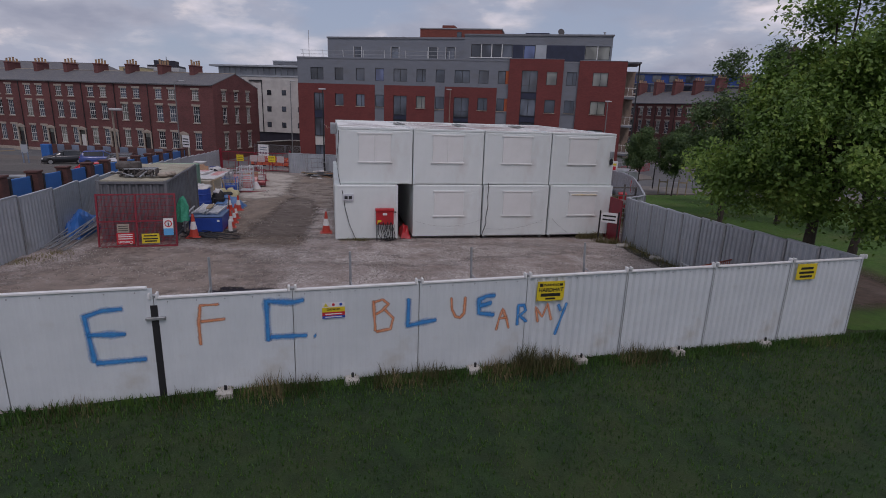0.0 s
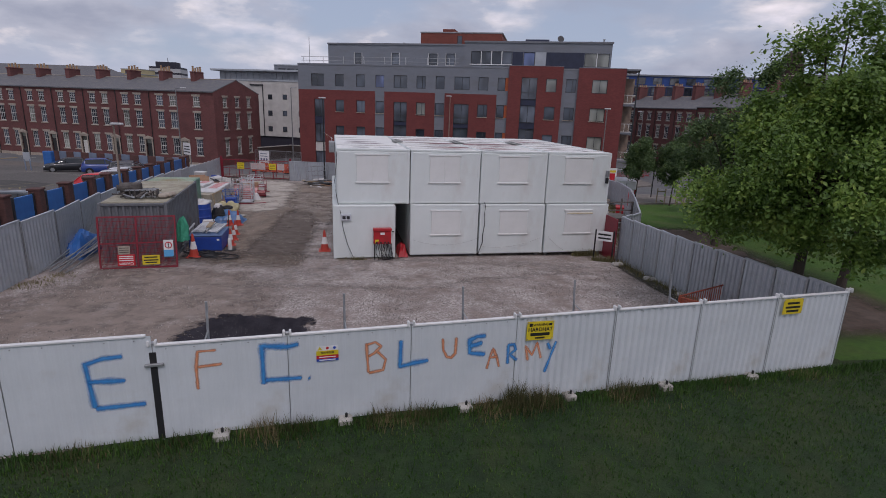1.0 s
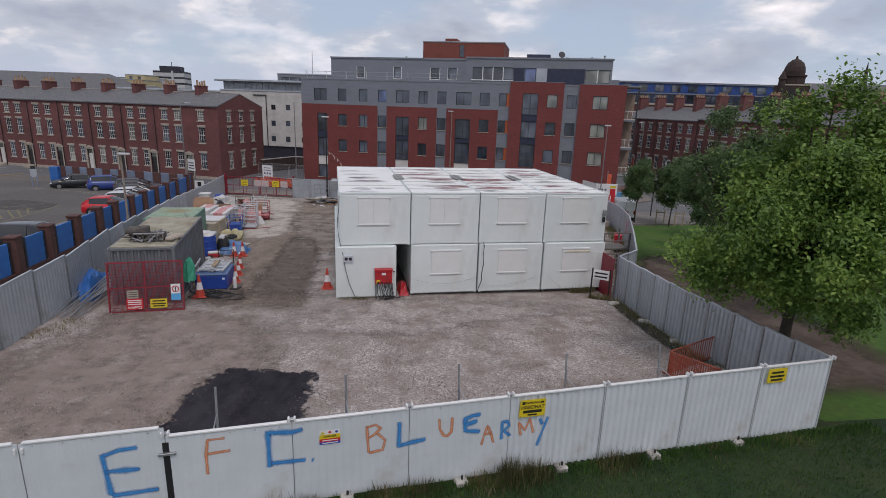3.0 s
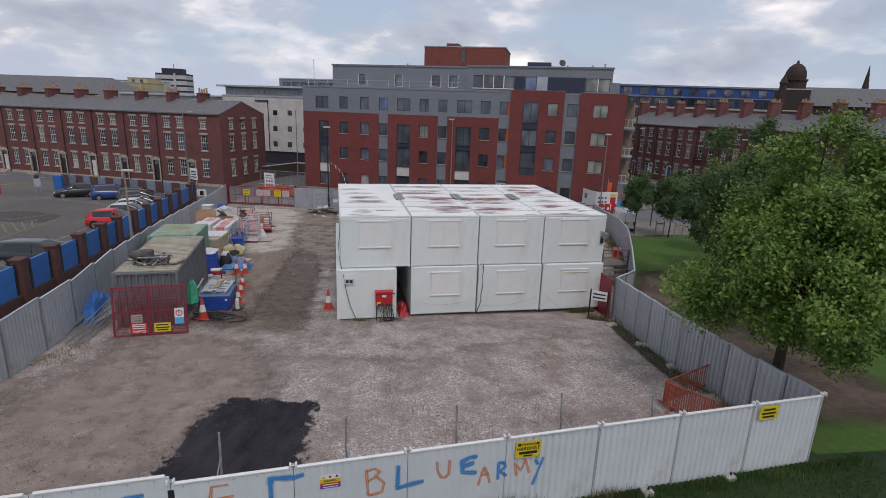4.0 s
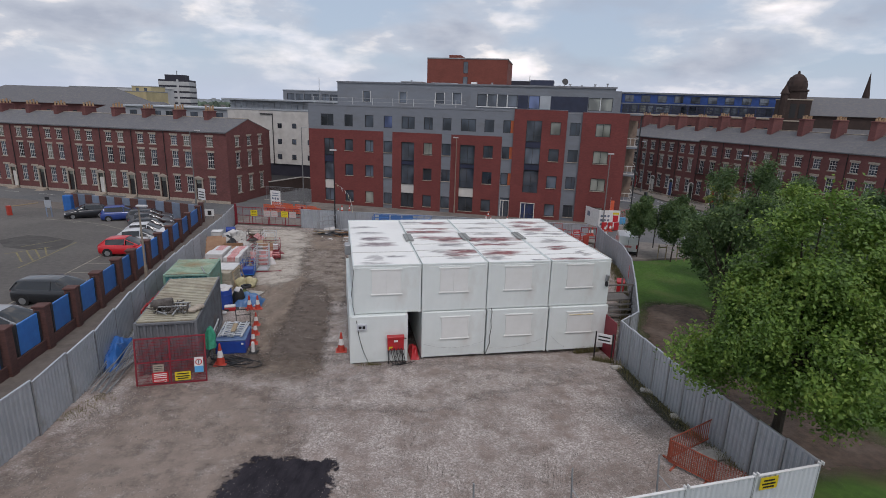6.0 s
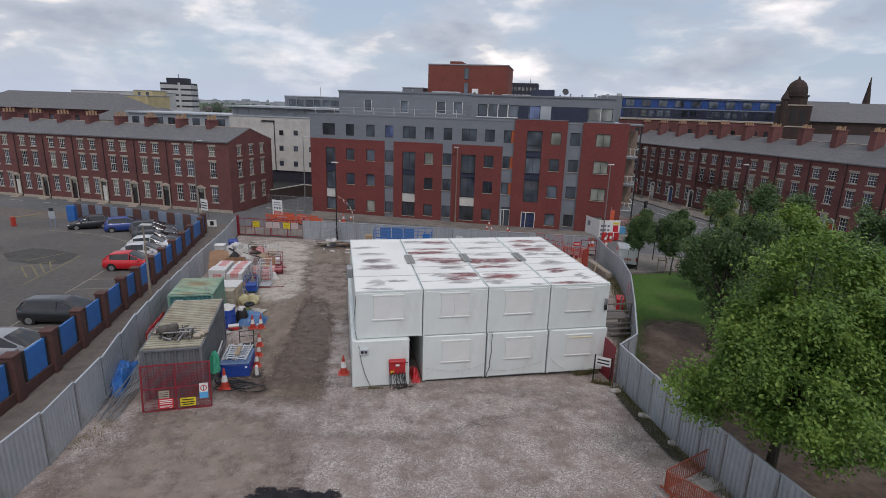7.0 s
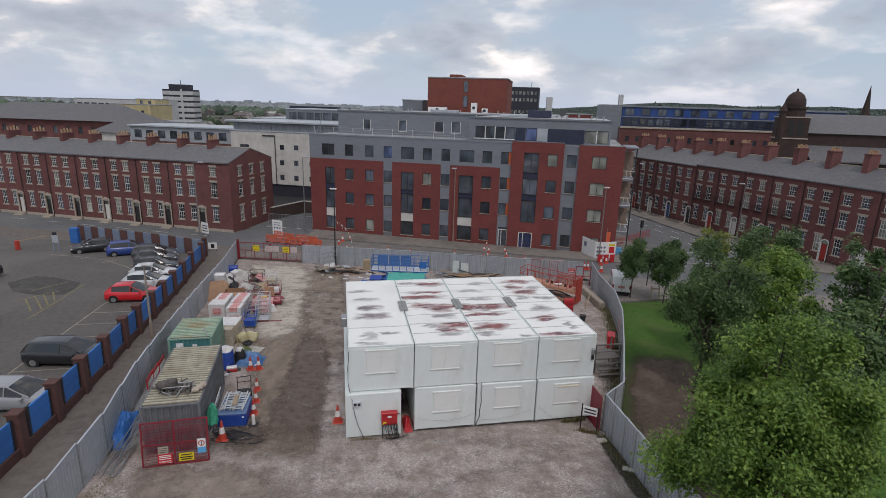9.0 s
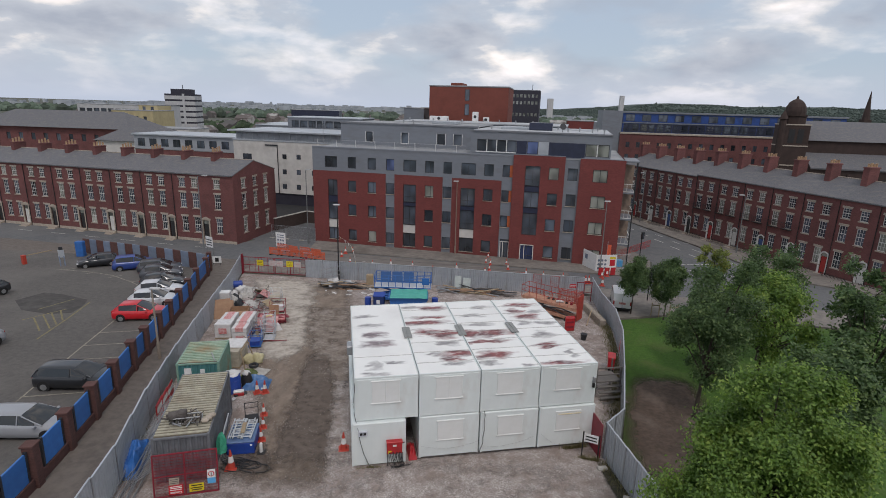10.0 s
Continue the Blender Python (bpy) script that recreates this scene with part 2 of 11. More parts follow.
M_GLASS_L = glass_mat("window_glass_with_blind", (0.24, 0.25, 0.22), rough=0.12, vary=0.3)
M_ROOFFELT = mat("flat_roof_felt", (0.3, 0.31, 0.32), (0.23, 0.24, 0.25), scale=0.6, rough=0.85, stain=(0.42, 0.43, 0.43), stain_scale=0.15)
M_SLATE = mat("roof_slate", (0.142, 0.142, 0.152), (0.1, 0.1, 0.108), scale=5, rough=0.75, bump=0.3, bump_scale=6, stain=(0.175, 0.165, 0.15),
              stain_scale=1.3, vary=0.08, stretch=(1, 1, 4))
M_STONE = mat("sandstone_trim", (0.44, 0.38, 0.31), (0.33, 0.28, 0.23), scale=2.5, rough=0.85, bump=0.2)
M_POT = mat("clay_chimney_pot", (0.44, 0.3, 0.17), (0.34, 0.21, 0.13), scale=5, rough=0.85)
M_RENDER = mat("white_render", (0.62, 0.6, 0.56), (0.55, 0.53, 0.5), scale=0.8, rough=0.85, stain=(0.45, 0.43, 0.4), stain_scale=0.3)
M_ZINC = mat("pale_metal_roof", (0.46, 0.49, 0.52), (0.38, 0.41, 0.44), scale=0.6, rough=0.4, metal=0.3)

# ---------------------------------------------------------------- builders


class Geo:
    """Vertices and faces gathered for one mesh, each piece under the current matrix m."""

    def __init__(self):
        self.v, self.f, self.m, self.smooth = [], [], Matrix.Identity(4), False

    def add(self, verts, faces):
        k = len(self.v)
        self.v += [tuple(self.m @ Vector(p)) for p in verts]
        self.f += [tuple(k + i for i in q) for q in faces]
        return self

    def box(self, x0, y0, z0, x1, y1, z1, c=0.0):
        """A box between two corners; c: the width of its chamfer."""
        if c <= 0:
            v = [(x, y, z) for z in (z0, z1) for y in (y0, y1) for x in (x0, x1)]
            return self.add(v, [(0, 2, 3, 1), (4, 5, 7, 6), (0, 1, 5, 4), (2, 6, 7, 3), (0, 4, 6, 2), (1, 3, 7, 5)])
        xs, ys, zs = (x0, x1), (y0, y1), (z0, z1)
        v, idx = [], {}
        for a in (0, 1):
            for b in (0, 1):
                for d in (0, 1):
                    px, py, pz = xs[a], ys[b], zs[d]
                    ix, iy, iz = c * (1 - 2 * a), c * (1 - 2 * b), c * (1 - 2 * d)
                    for ax, p in enumerate(((px, py + iy, pz + iz), (px + ix, py, pz + iz), (px + ix, py + iy, pz))):
                        idx[a, b, d, ax] = len(v)
                        v.append(p)
        f = []
        for a in (0, 1):
            q = [idx[a, 0, 0, 0], idx[a, 1, 0, 0], idx[a, 1, 1, 0], idx[a, 0, 1, 0]]
            f.append(q if a else q[::-1])
            q = [idx[0, a, 0, 1], idx[1, a, 0, 1], idx[1, a, 1, 1], idx[0, a, 1, 1]]
            f.append(q[::-1] if a else q)
            q = [idx[0, 0, a, 2], idx[1, 0, a, 2], idx[1, 1, a, 2], idx[0, 1, a, 2]]
            f.append(q if a else q[::-1])
        for a in (0, 1):
            for b in (0, 1):
                s = (a + b) % 2 == 0
                q = [idx[a, b, 0, 0], idx[a, b, 0, 1], idx[a, b, 1, 1], idx[a, b, 1, 0]]
                f.append(q if s else q[::-1])
                q = [idx[a, 0, b, 0], idx[a, 0, b, 2], idx[a, 1, b, 2], idx[a, 1, b, 0]]
                f.append(q[::-1] if s else q)
                q = [idx[0, a, b, 1], idx[0, a, b, 2], idx[1, a, b, 2], idx[1, a, b, 1]]
                f.append(q if s else q[::-1])
                for d in (0, 1):
                    q = [idx[a, b, d, 0], idx[a, b, d, 1], idx[a, b, d, 2]]
                    f.append(q if (a + b + d) % 2 == 1 else q[::-1])
        return self.add(v, f)

    def cbox(self, cx, cy, cz, sx_, sy_, sz_, c=0.0):
        return self.box(cx - sx_ / 2, cy - sy_ / 2, cz - sz_ / 2, cx + sx_ / 2, cy + sy_ / 2, cz + sz_ / 2, c)

    def tube(self, a, b, r, n=8, r2=None):
        """A round bar from a to b, tapering to r2."""
        a, b = Vector(a), Vector(b)
        w = b - a
        q = w.to_track_quat("Z", "Y").to_matrix() if w.length > 1e-6 else Matrix.Identity(3)
        r2 = r if r2 is None else r2
        v = []
        for p, rr in ((a, r), (b, r2)):
            for i in range(n):
                t = 2 * math.pi * i / n
                v.append(tuple(p + q @ Vector((rr * math.cos(t), rr * math.sin(t), 0))))
        f = [(i, (i + 1) % n, n + (i + 1) % n, n + i) for i in range(n)]
        f += [tuple(range(n))[::-1], tuple(range(n, 2 * n))]
        return self.add(v, f)

    def rod(self, pts, r, n=6):
        for a, b in zip(pts[:-1], pts[1:]):
            self.tube(a, b, r, n)
        return self

    def sweep(self, pts, r, n=6):
        """A round bar bent along points, in one piece."""
        k = len(pts)
        v = []
        for i, p in enumerate(pts):
            d = Vector(pts[min(i + 1, k - 1)]) - Vector(pts[max(i - 1, 0)])
            q = d.to_track_quat("Z", "Y").to_matrix()
            v += [tuple(Vector(p) + q @ Vector((r * math.cos(6.2832 * j / n), r * math.sin(6.2832 * j / n), 0))) for j in range(n)]
        f = [(i * n + j, i * n + (j + 1) % n, (i + 1) * n + (j + 1) % n, (i + 1) * n + j) for i in range(k - 1) for j in range(n)]
        return self.add(v, f + [tuple(range(n))[::-1], tuple(range((k - 1) * n, k * n))])

    def turned(self, prof, n=12, cx=0, cy=0):
        """A turned shape from (radius, height) pairs."""
        v, f = [], []
        for r, z in prof:
            v += [(cx + r * math.cos(2 * math.pi * i / n), cy + r * math.sin(2 * math.pi * i / n), z) for i in range(n)]
        for k in range(len(prof) - 1):
            f += [(k * n + i, k * n + (i + 1) % n, (k + 1) * n + (i + 1) % n, (k + 1) * n + i) for i in range(n)]
        f += [tuple(range(n))[::-1], tuple(range((len(prof) - 1) * n, len(prof) * n))]
        return self.add(v, f)

    def prism(self, poly, y0, y1, inset=0.0):
        """A polygon in x and z, drawn out along y."""
        n = len(poly)
        v = [(x, y0, z) for x, z in poly] + [(x, y1, z) for x, z in poly]
        f = [tuple(range(n)), tuple(range(2 * n - 1, n - 1, -1))]
        f += [((i + 1) % n, i, n + i, n + (i + 1) % n) for i in range(n)]
        return self.add(v, f)

    def ring(self, x0, z0, x1, z1, b, y0, y1):
        """A rectangular frame of width b, in one piece."""
        o = [(x0, z0), (x1, z0), (x1, z1), (x0, z1), (x0 + b, z0 + b), (x1 - b, z0 + b), (x1 - b, z1 - b), (x0 + b, z1 - b)]
        v = [(x, y, z) for y in (y0, y1) for x, z in o]
        f = []
        for i in range(4):
            j = (i + 1) % 4
            f += [(i, j, 4 + j, 4 + i), (8 + j, 8 + i, 12 + i, 12 + j), (j, i, 8 + i, 8 + j), (4 + i, 4 + j, 12 + j, 12 + i)]
        return self.add(v, f)

    def quad(self, *p):
        return self.add(p, [tuple(range(len(p)))])

    def mesh(self, name, material):
        me = bpy.data.meshes.new(name)
        me.from_pydata(self.v, [], self.f)
        me.materials.append(material)
        if self.smooth:
            me.polygons.foreach_set("use_smooth", [True] * len(me.polygons))
        me.update()
        return me


def lump(w, d, h, seed, rough=0.28, n=12, k=9):
    """A slumped sack or bundle: a rounded body pushed in and out, flat below."""
    g_ = Geo()
    g_.smooth = True
    for j in range(k + 1):
        a_ = math.pi * j / k - math.pi / 2
        for i in range(n):
            b_ = 2 * math.pi * i / n
            p_ = Vector((math.cos(a_) * math.cos(b_), math.cos(a_) * math.sin(b_), math.sin(a_)))
            f_ = 1 + rough * noise.noise(p_ * 1.6 + Vector((seed, seed * 0.7, 0))) * 2 + rough * 0.6 * noise.noise(p_ * 4.2 + Vector((0, seed, 0)))
            g_.v.append((p_.x * f_ * w / 2, p_.y * f_ * d / 2, max(0.0, (p_.z * f_ * 0.62 + 0.38) * h)))
    g_.f = [(j * n + i, j * n + (i + 1) % n, (j + 1) * n + (i + 1) % n, (j + 1) * n + i) for j in range(k) for i in range(n)]
    return g_


def put(name, me, parent=None, m=None, label=""):
    ob = new(name, me)
    if parent is not None:
        ob.parent = parent
    if m is not None:
        ob.matrix_basis = m
    return tagged(ob, label)


def part(name, geo, material, parent, label="", m=None):
    return put(name, geo.mesh(name, material), parent, m, label)


def thing(name, m, label, category, group="", kind=""):
    ob = new(name)
    ob.matrix_basis = m
    ob.empty_display_size = 0.2
    return tagged(ob, label, category, group, kind)


def setting(name, geo, material, label, category):
    return tagged(new(name, geo.mesh(name, material)), label, category, kind="structure")


GY = [-50, 0, 9, 15, 23, 35, 55, 62, 70, 100, 200, 5000]
GZ = [0.9, 0.85, 0.72, 0.42, 0.1, -0.45, -1.45, -1.9, -2.25, -2.3, -3, -6]


def gz(y):
    """Height of the ground, which falls away towards the street."""
    return float(np.interp(y, GY, GZ))


def on(x, y, turn=0, up=0.0):
    return pose(x, y, gz(y) + up, 0, 0, turn)


def sheet(name, poly, material, up, label, category, thick=0.0):
    """A piece of ground with that outline, laid on the slope."""
    bm = bmesh.new()
    bm.faces.new([bm.verts.new((x, y, 0)) for x, y in poly])
    for k in GY:
        bmesh.ops.bisect_plane(bm, geom=bm.verts[:] + bm.edges[:] + bm.faces[:], plane_co=(0, k, 0), plane_no=(0, 1, 0))
    for v in bm.verts:
        v.co.z = gz(v.co.y) + up
    if thick:
        r = bmesh.ops.extrude_face_region(bm, geom=bm.faces[:])
        for v in r["geom"]:
            if isinstance(v, bmesh.types.BMVert):
                v.co.z -= thick
    bmesh.ops.recalc_face_normals(bm, faces=bm.faces[:])
    if not thick and sum(f.normal.z for f in bm.faces) < 0:
        bmesh.ops.reverse_faces(bm, faces=bm.faces[:])
    me = bpy.data.meshes.new(name)
    bm.to_mesh(me)
    bm.free()
    me.materials.append(material)
    return tagged(new(name, me), label, category, kind="structure")


def soften(m, noise_scale=2.5, spread=0.6, lo=0.2, hi=0.95):
    """Lets a ground layer thin out raggedly towards its rim, by the mesh's own 'rim' values."""
    nt = m.node_tree
    nn, ll = nt.nodes, nt.links
    at = nn.new("ShaderNodeAttribute")
    at.attribute_name = "rim"
    tc = nn.new("ShaderNodeTexCoord")
    nz = nn.new("ShaderNodeTexNoise")
    nz.inputs["Scale"].default_value, nz.inputs["Detail"].default_value, nz.inputs["Roughness"].default_value = noise_scale, 9.0, 0.7
    ll.new(tc.outputs["Object"], nz.inputs["Vector"])
    ad = nn.new("ShaderNodeMath")
    ad.operation = "MULTIPLY_ADD"
    ll.new(nz.outputs[0], ad.inputs[0])
    ad.inputs[1].default_value = spread * 2
    sh = nn.new("ShaderNodeMath")
    sh.operation = "SUBTRACT"
    sh.inputs[1].default_value = spread
    ll.new(at.outputs["Fac"], sh.inputs[0])
    ll.new(sh.outputs[0], ad.inputs[2])
    rp = nn.new("ShaderNodeValToRGB")
    rp.color_ramp.elements[0].position, rp.color_ramp.elements[1].position = lo, hi
    ll.new(ad.outputs[0], rp.inputs[0])
    tr = nn.new("ShaderNodeBsdfTransparent")
    mx = nn.new("ShaderNodeMixShader")
    ll.new(rp.outputs[0], mx.inputs[0])
    ll.new(tr.outputs[0], mx.inputs[1])
    ll.new(nn["Principled BSDF"].outputs[0], mx.inputs[2])
    ll.new(mx.outputs[0], nn["Material Output"].inputs[0])
    return m


def patch(name, mid_line, material, up, label, category, cross=9):
    """A strip of ground along (x, y, half width) rows, with rim values from 0 at its edge to 1 inside."""
    rows_ = []
    for (x0, y0, w0), (x1, y1, w1) in zip(mid_line[:-1], mid_line[1:]):
        n = max(2, int(math.dist((x0, y0), (x1, y1)) / 0.6))
        rows_ += [(x0 + (x1 - x0) * k / n, y0 + (y1 - y0) * k / n, w0 + (w1 - w0) * k / n) for k in range(n)]
    rows_.append(mid_line[-1])
    g, rim = Geo(), []
    for j, (x, y, w) in enumerate(rows_):
        end = min(j, len(rows_) - 1 - j) / 3
        for i in range(cross):
            u = i / (cross - 1) * 2 - 1
            g.v.append((x + u * w, y, gz(y) + up))
            rim.append(min(1.0, (1 - abs(u)) * 1.9, end))
    for j in range(len(rows_) - 1):
        for i in range(cross - 1):
            k = j * cross + i
            g.f.append((k, k + 1, k + cross + 1, k + cross))
    ob = setting(name, g, material, label, category)
    ob.data.attributes.new("rim", "FLOAT", "POINT").data.foreach_set("value", rim)
    return ob

# ---------------------------------------------------------------- ground
S11 = math.tan(radians(-11.5))


def street(x, d):
    """Point d metres in front of the long brick facade, at x."""
    return (x, 73.67 + S11 * (x + 15.76) - d / math.cos(radians(11.5)))


g = Geo()
gx = [-4500, -600, -120, 0, 120, 600, 4500]
g.v = [(x, y, gz(y) - 0.06) for y in GY[:-1] + [4700] for x in gx]
g.v[:len(gx)] = [(x, -300, 0.86) for x in gx]
g.f = [(j * 7 + i, j * 7 + i + 1, (j + 1) * 7 + i + 1, (j + 1) * 7 + i) for j in range(len(GY) - 1) for i in range(6)]
setting("ground", g, M_EARTH, "town ground falling gently towards the river", "ground")
sheet("lawn_front", [(-60, -60), (60, -60), (60, 22), (11, 13.6), (-16, 5.2), (-60, -3)], M_LAWN_DIM, 0.02, "mown green grass outside the hoarding, coloured dark for its dim light", "lawn")
YARD = [(-16.5, 5.0), (-6, 8.0), (-4.5, 8.6), (10.6, 13.35), (9.0, 18.6), (8.3, 24.2), (9.5, 25.4), (11.2, 31), (13.0, 37.5), (13.8, 42.5), (13.9, 48),
        (14.3, 52.5), (0, 55), (-16.6, 55.7), (-24, 56.3), (-22.0, 48.5), (-19.62, 38.2), (-17.95, 31.3), (-16.3, 25.2), (-14.65, 20), (-14.4, 14)]
sheet("yard", YARD, M_GRAVEL, 0.03, "pale crushed stone yard with muddy worn patches", "gravel yard")
patch("track", [(-7.4, 19.6, 2.0), (-7.5, 21.5, 2.5), (-8.2, 25.5, 2.7), (-9.8, 30, 3.3), (-11.2, 34, 3.8), (-11.2, 38, 3.3), (-11.6, 45, 2.9), (-13.2, 50, 3.6), (-14.6, 53.5, 3.6)], soften(M_TRACK), 0.045,
      "damp brown vehicle track through the yard", "track", 15)
M_PALE = soften(mat("pale_dusty_ground", (0.5, 0.45, 0.39), (0.36, 0.318, 0.27), scale=3, rough=0.95, bump=0.3, bump_scale=30, detail=10), 0.8, 1.15, 0.15, 1.05)
patch("pale_patch", [(-12.2, 33.0, 1.0), (-12.9, 37, 2.4), (-14.4, 42, 3.2), (-16.4, 48, 3.8), (-18.8, 55, 4.4)], M_PALE, 0.05, "pale dusty ground by the gates", "bare ground", 15)
M_PALE2 = soften(gravel_mat("pale_gravel", (0.275, 0.235, 0.213), (0.63, 0.575, 0.54), (0.295, 0.238, 0.208), 22, 0.9, (0.38, 0.56)), 1.3, 1.0, 0.3, 1.1)
patch("pale_gravel_patch", [(-4.6, 17.4, 2.0), (-3.0, 18.6, 4.4), (-1.5, 20.0, 5.5), (0.5, 21.2, 6.5), (2.0, 23.6, 6.5)], M_PALE2, 0.042, "paler gravel before the cabins", "gravel", 21)
M_STREW = soften(gravel_mat("gravel_strewn_mud", (0.18, 0.145, 0.118), (0.48, 0.44, 0.4), (0.215, 0.17, 0.136), 24, 1.1, (0.46, 0.66)), 1.1, 1.1, 0.3, 1.1)
patch("gravel_strewn_track", [(-7.4, 28.6, 1.0), (-7.6, 31.4, 1.5), (-8.6, 35, 2.0), (-9.6, 38.5, 2.5), (-11.0, 43.5, 2.8), (-11.6, 46.5, 2.2)], M_STREW, 0.052, "stones strewn over the muddy track", "gravel", 17)
M_MUD = soften(mat("dark_damp_ground", (0.094, 0.071, 0.057), (0.148, 0.115, 0.093), scale=2.2, rough=0.8, bump=0.4, bump_scale=14, detail=8), 1.6, 1.0, 0.15, 1.15)
patch("cabin_side_gravel", [(-5.0, 21.2, 0.8), (-5.3, 24, 1.1), (-5.9, 28, 1.3), (-6.6, 32, 1.3)], M_PALE2, 0.06, "strip of pale gravel beside the cabins", "gravel", 11)
patch("damp_patch", [(-7.0, 20.9, 1.2), (-7.1, 22.6, 2.0), (-7.4, 25, 2.1), (-8.0, 28.5, 1.8), (-8.9, 32, 1.4), (-9.7, 35.5, 0.9)], M_MUD, 0.055, "dark damp ground beside the cabins", "bare ground", 13)
patch("damp_patch_side", [(-10.0, 20.0, 1.2), (-9.6, 21.2, 1.6), (-9.6, 22.2, 1.5), (-10.2, 24, 0.9)], M_MUD, 0.055, "dark damp ground by the hose heap", "bare ground", 13)
M_CORNER = soften(gravel_mat("trodden_brown_ground", (0.23, 0.192, 0.17), (0.54, 0.49, 0.45), (0.29, 0.232, 0.196), 27, 1.3, (0.52, 0.72)), 1.5, 1.0, 0.3, 1.1)
patch("damp_patch_corner", [(-11, 8.5, 4), (-9.6, 11.5, 5.2), (-8.8, 15.0, 5.4), (-9.2, 18.0, 4.4), (-10, 20.5, 2.5)], M_CORNER, 0.05, "brown trodden ground in the yard corner", "bare ground", 17)
patch("tarmac_patch", [(-4.65, 8.6, 2.15), (-4.68, 10.5, 2.0), (-4.7, 12.0, 1.85), (-4.85, 13.0, 1.85), (-4.9, 13.6, 1.8), (-4.86, 14.2, 1.68), (-4.8, 14.65, 1.55), (-4.78, 15.0, 1.35)], soften(M_TARMAC, 3.0, 1.1, 0.12, 0.34), 0.07,
      "fresh black tarmac patch laid on the gravel", "tarmac", 25)
# dark strip of ground, thinning out at its edges
M_FOOTSTRIP = soften(mat("dark_foot_ground", (0.03, 0.032, 0.018), (0.055, 0.048, 0.032), scale=5, rough=0.95, bump=0.6, bump_scale=18), 3.0, 0.6, 0.15, 0.7)
patch("mossy_strip", [(8.0, 23.9, 0.35), (8.25, 22.0, 0.55), (8.6, 19.6, 0.55), (8.85, 18.0, 0.5), (9.2, 16.6, 0.4)], M_FOOTSTRIP, 0.06, "dark strip of ground along the foot of the hoarding", "soil", 9)
sheet("lawn_side", [(10.9, 13.4), (60, 22), (60, 40), (22, 47.6), (14.3, 45.2), (13.9, 42.5), (13.1, 37.4), (11.3, 30.9), (9.6, 25.4), (8.5, 24.0), (9.2, 18.6)], M_LAWN_LIT, 0.03,
      "mown green grass under the trees, coloured as if sunlit", "lawn")
patch("soil_patch", [(13.6, 14.5, 3.8), (12.8, 20, 4.4), (12.7, 25, 4.1), (13.3, 29, 3.5), (14.2, 32.4, 2.7), (14.6, 34.6, 1.7)], soften(M_SOIL, 0.9, 0.35), 0.05, "bare brown soil beneath the trees", "soil")
sheet("car_park", [(-70, 2), (-19.6, 12), (-19.9, 25), (-21.5, 31), (-23.1, 36.9), (-25.2, 45.6), (-27.2, 52.5), (-29, 59.6), (-46, 62.6), (-70, 64)], M_ASPHALT, 0.03,
      "worn grey asphalt of the car park", "car park")
sheet("footpath", [(-17, 6), (-14.5, 14), (-14.75, 20), (-16.4, 25.2), (-18.05, 31.3), (-19.72, 38.2), (-22.1, 48.5), (-24.2, 56.4), (-24.6, 59.6), (-29.0, 59.8), (-27.2, 52.6),
                   (-25.2, 45.6), (-23.1, 36.9), (-21.5, 31), (-19.9, 25), (-19.4, 6)], M_PATH, 0.05, "narrow asphalt footpath beside the hoarding", "footpath")
sheet("road", [street(-130, 13), (-33, 63.8), (-24.5, 62.4), (-16, 61.3), (15, 56.5), (22, 54), (40, 50), (70, 45), (70, 52), (46, 57.5), (40.3, 62.3), (36.3, 79.2), (31, 97), (22, 125),
               (12, 124), (20.8, 96), (25.0, 78), (26.2, 70), (25, 66.3), street(20, 4.6), street(-20.4, 4.6), (-14.5, 100), (-24.5, 102), (-29.6, 74), street(-30.8, 4.4), street(-130, 4.4)],
      M_ROAD, 0.03, "grey asphalt street and its side roads", "road")
sheet("street_corner", [(-24.5, 62.6), (-33, 64.2), street(-130, 12.6), street(-130, 20), (-70, 63), (-46, 61.5), (-38.4, 60.4), (-28.8, 56.6), (-24.4, 57.5)], M_PATH, 0.02, "grey asphalt footway beyond the car park", "pavement")
sheet("side_yard", [(-44, 84), (-29.5, 74.2), (-20.2, 73.0), (-17.5, 88), (-14, 103.5), (-46, 108)], M_ROAD, 0.02, "grey asphalt yard in the side street", "road")
# undercroft's shade is painted into this near-black floor
sheet("undercroft_floor", [(-46, 108), (-40, 93), (-26, 89), (-17.6, 87), (-14, 103.5)], mat("undercroft_shade_asphalt", (0.03, 0.03, 0.031), (0.02, 0.02, 0.021), scale=2, rough=0.8), 0.04, "asphalt painted near black for the shade under the white building", "road")
sheet("dusty_road", [street(-19.5, 11.8), street(13.5, 11.2), street(13.5, 5.0), street(-19.5, 5.0)], mat("dusty_road_surface", (0.22, 0.2, 0.182), (0.15, 0.138, 0.125), scale=0.9, rough=0.92, bump=0.2, bump_scale=20,
      stain=(0.11, 0.1, 0.092), stain_scale=0.3, stain_amount=(0.5, 0.72), detail=10, stretch=(0.5, 2.0, 1)), 0.04, "dusty stretch of road closed for works", "road")
for d_ in (6.4, 8.9, 10.6):
    sheet("road_seam", [street(-19.5, d_ + 0.09), street(13.5, d_ + 0.09), street(13.5, d_ - 0.09), street(-19.5, d_ - 0.09)], M_PAVE if d_ == 8.9 else M_ASPHALT, 0.05, "line of patched trench along the road", "road")
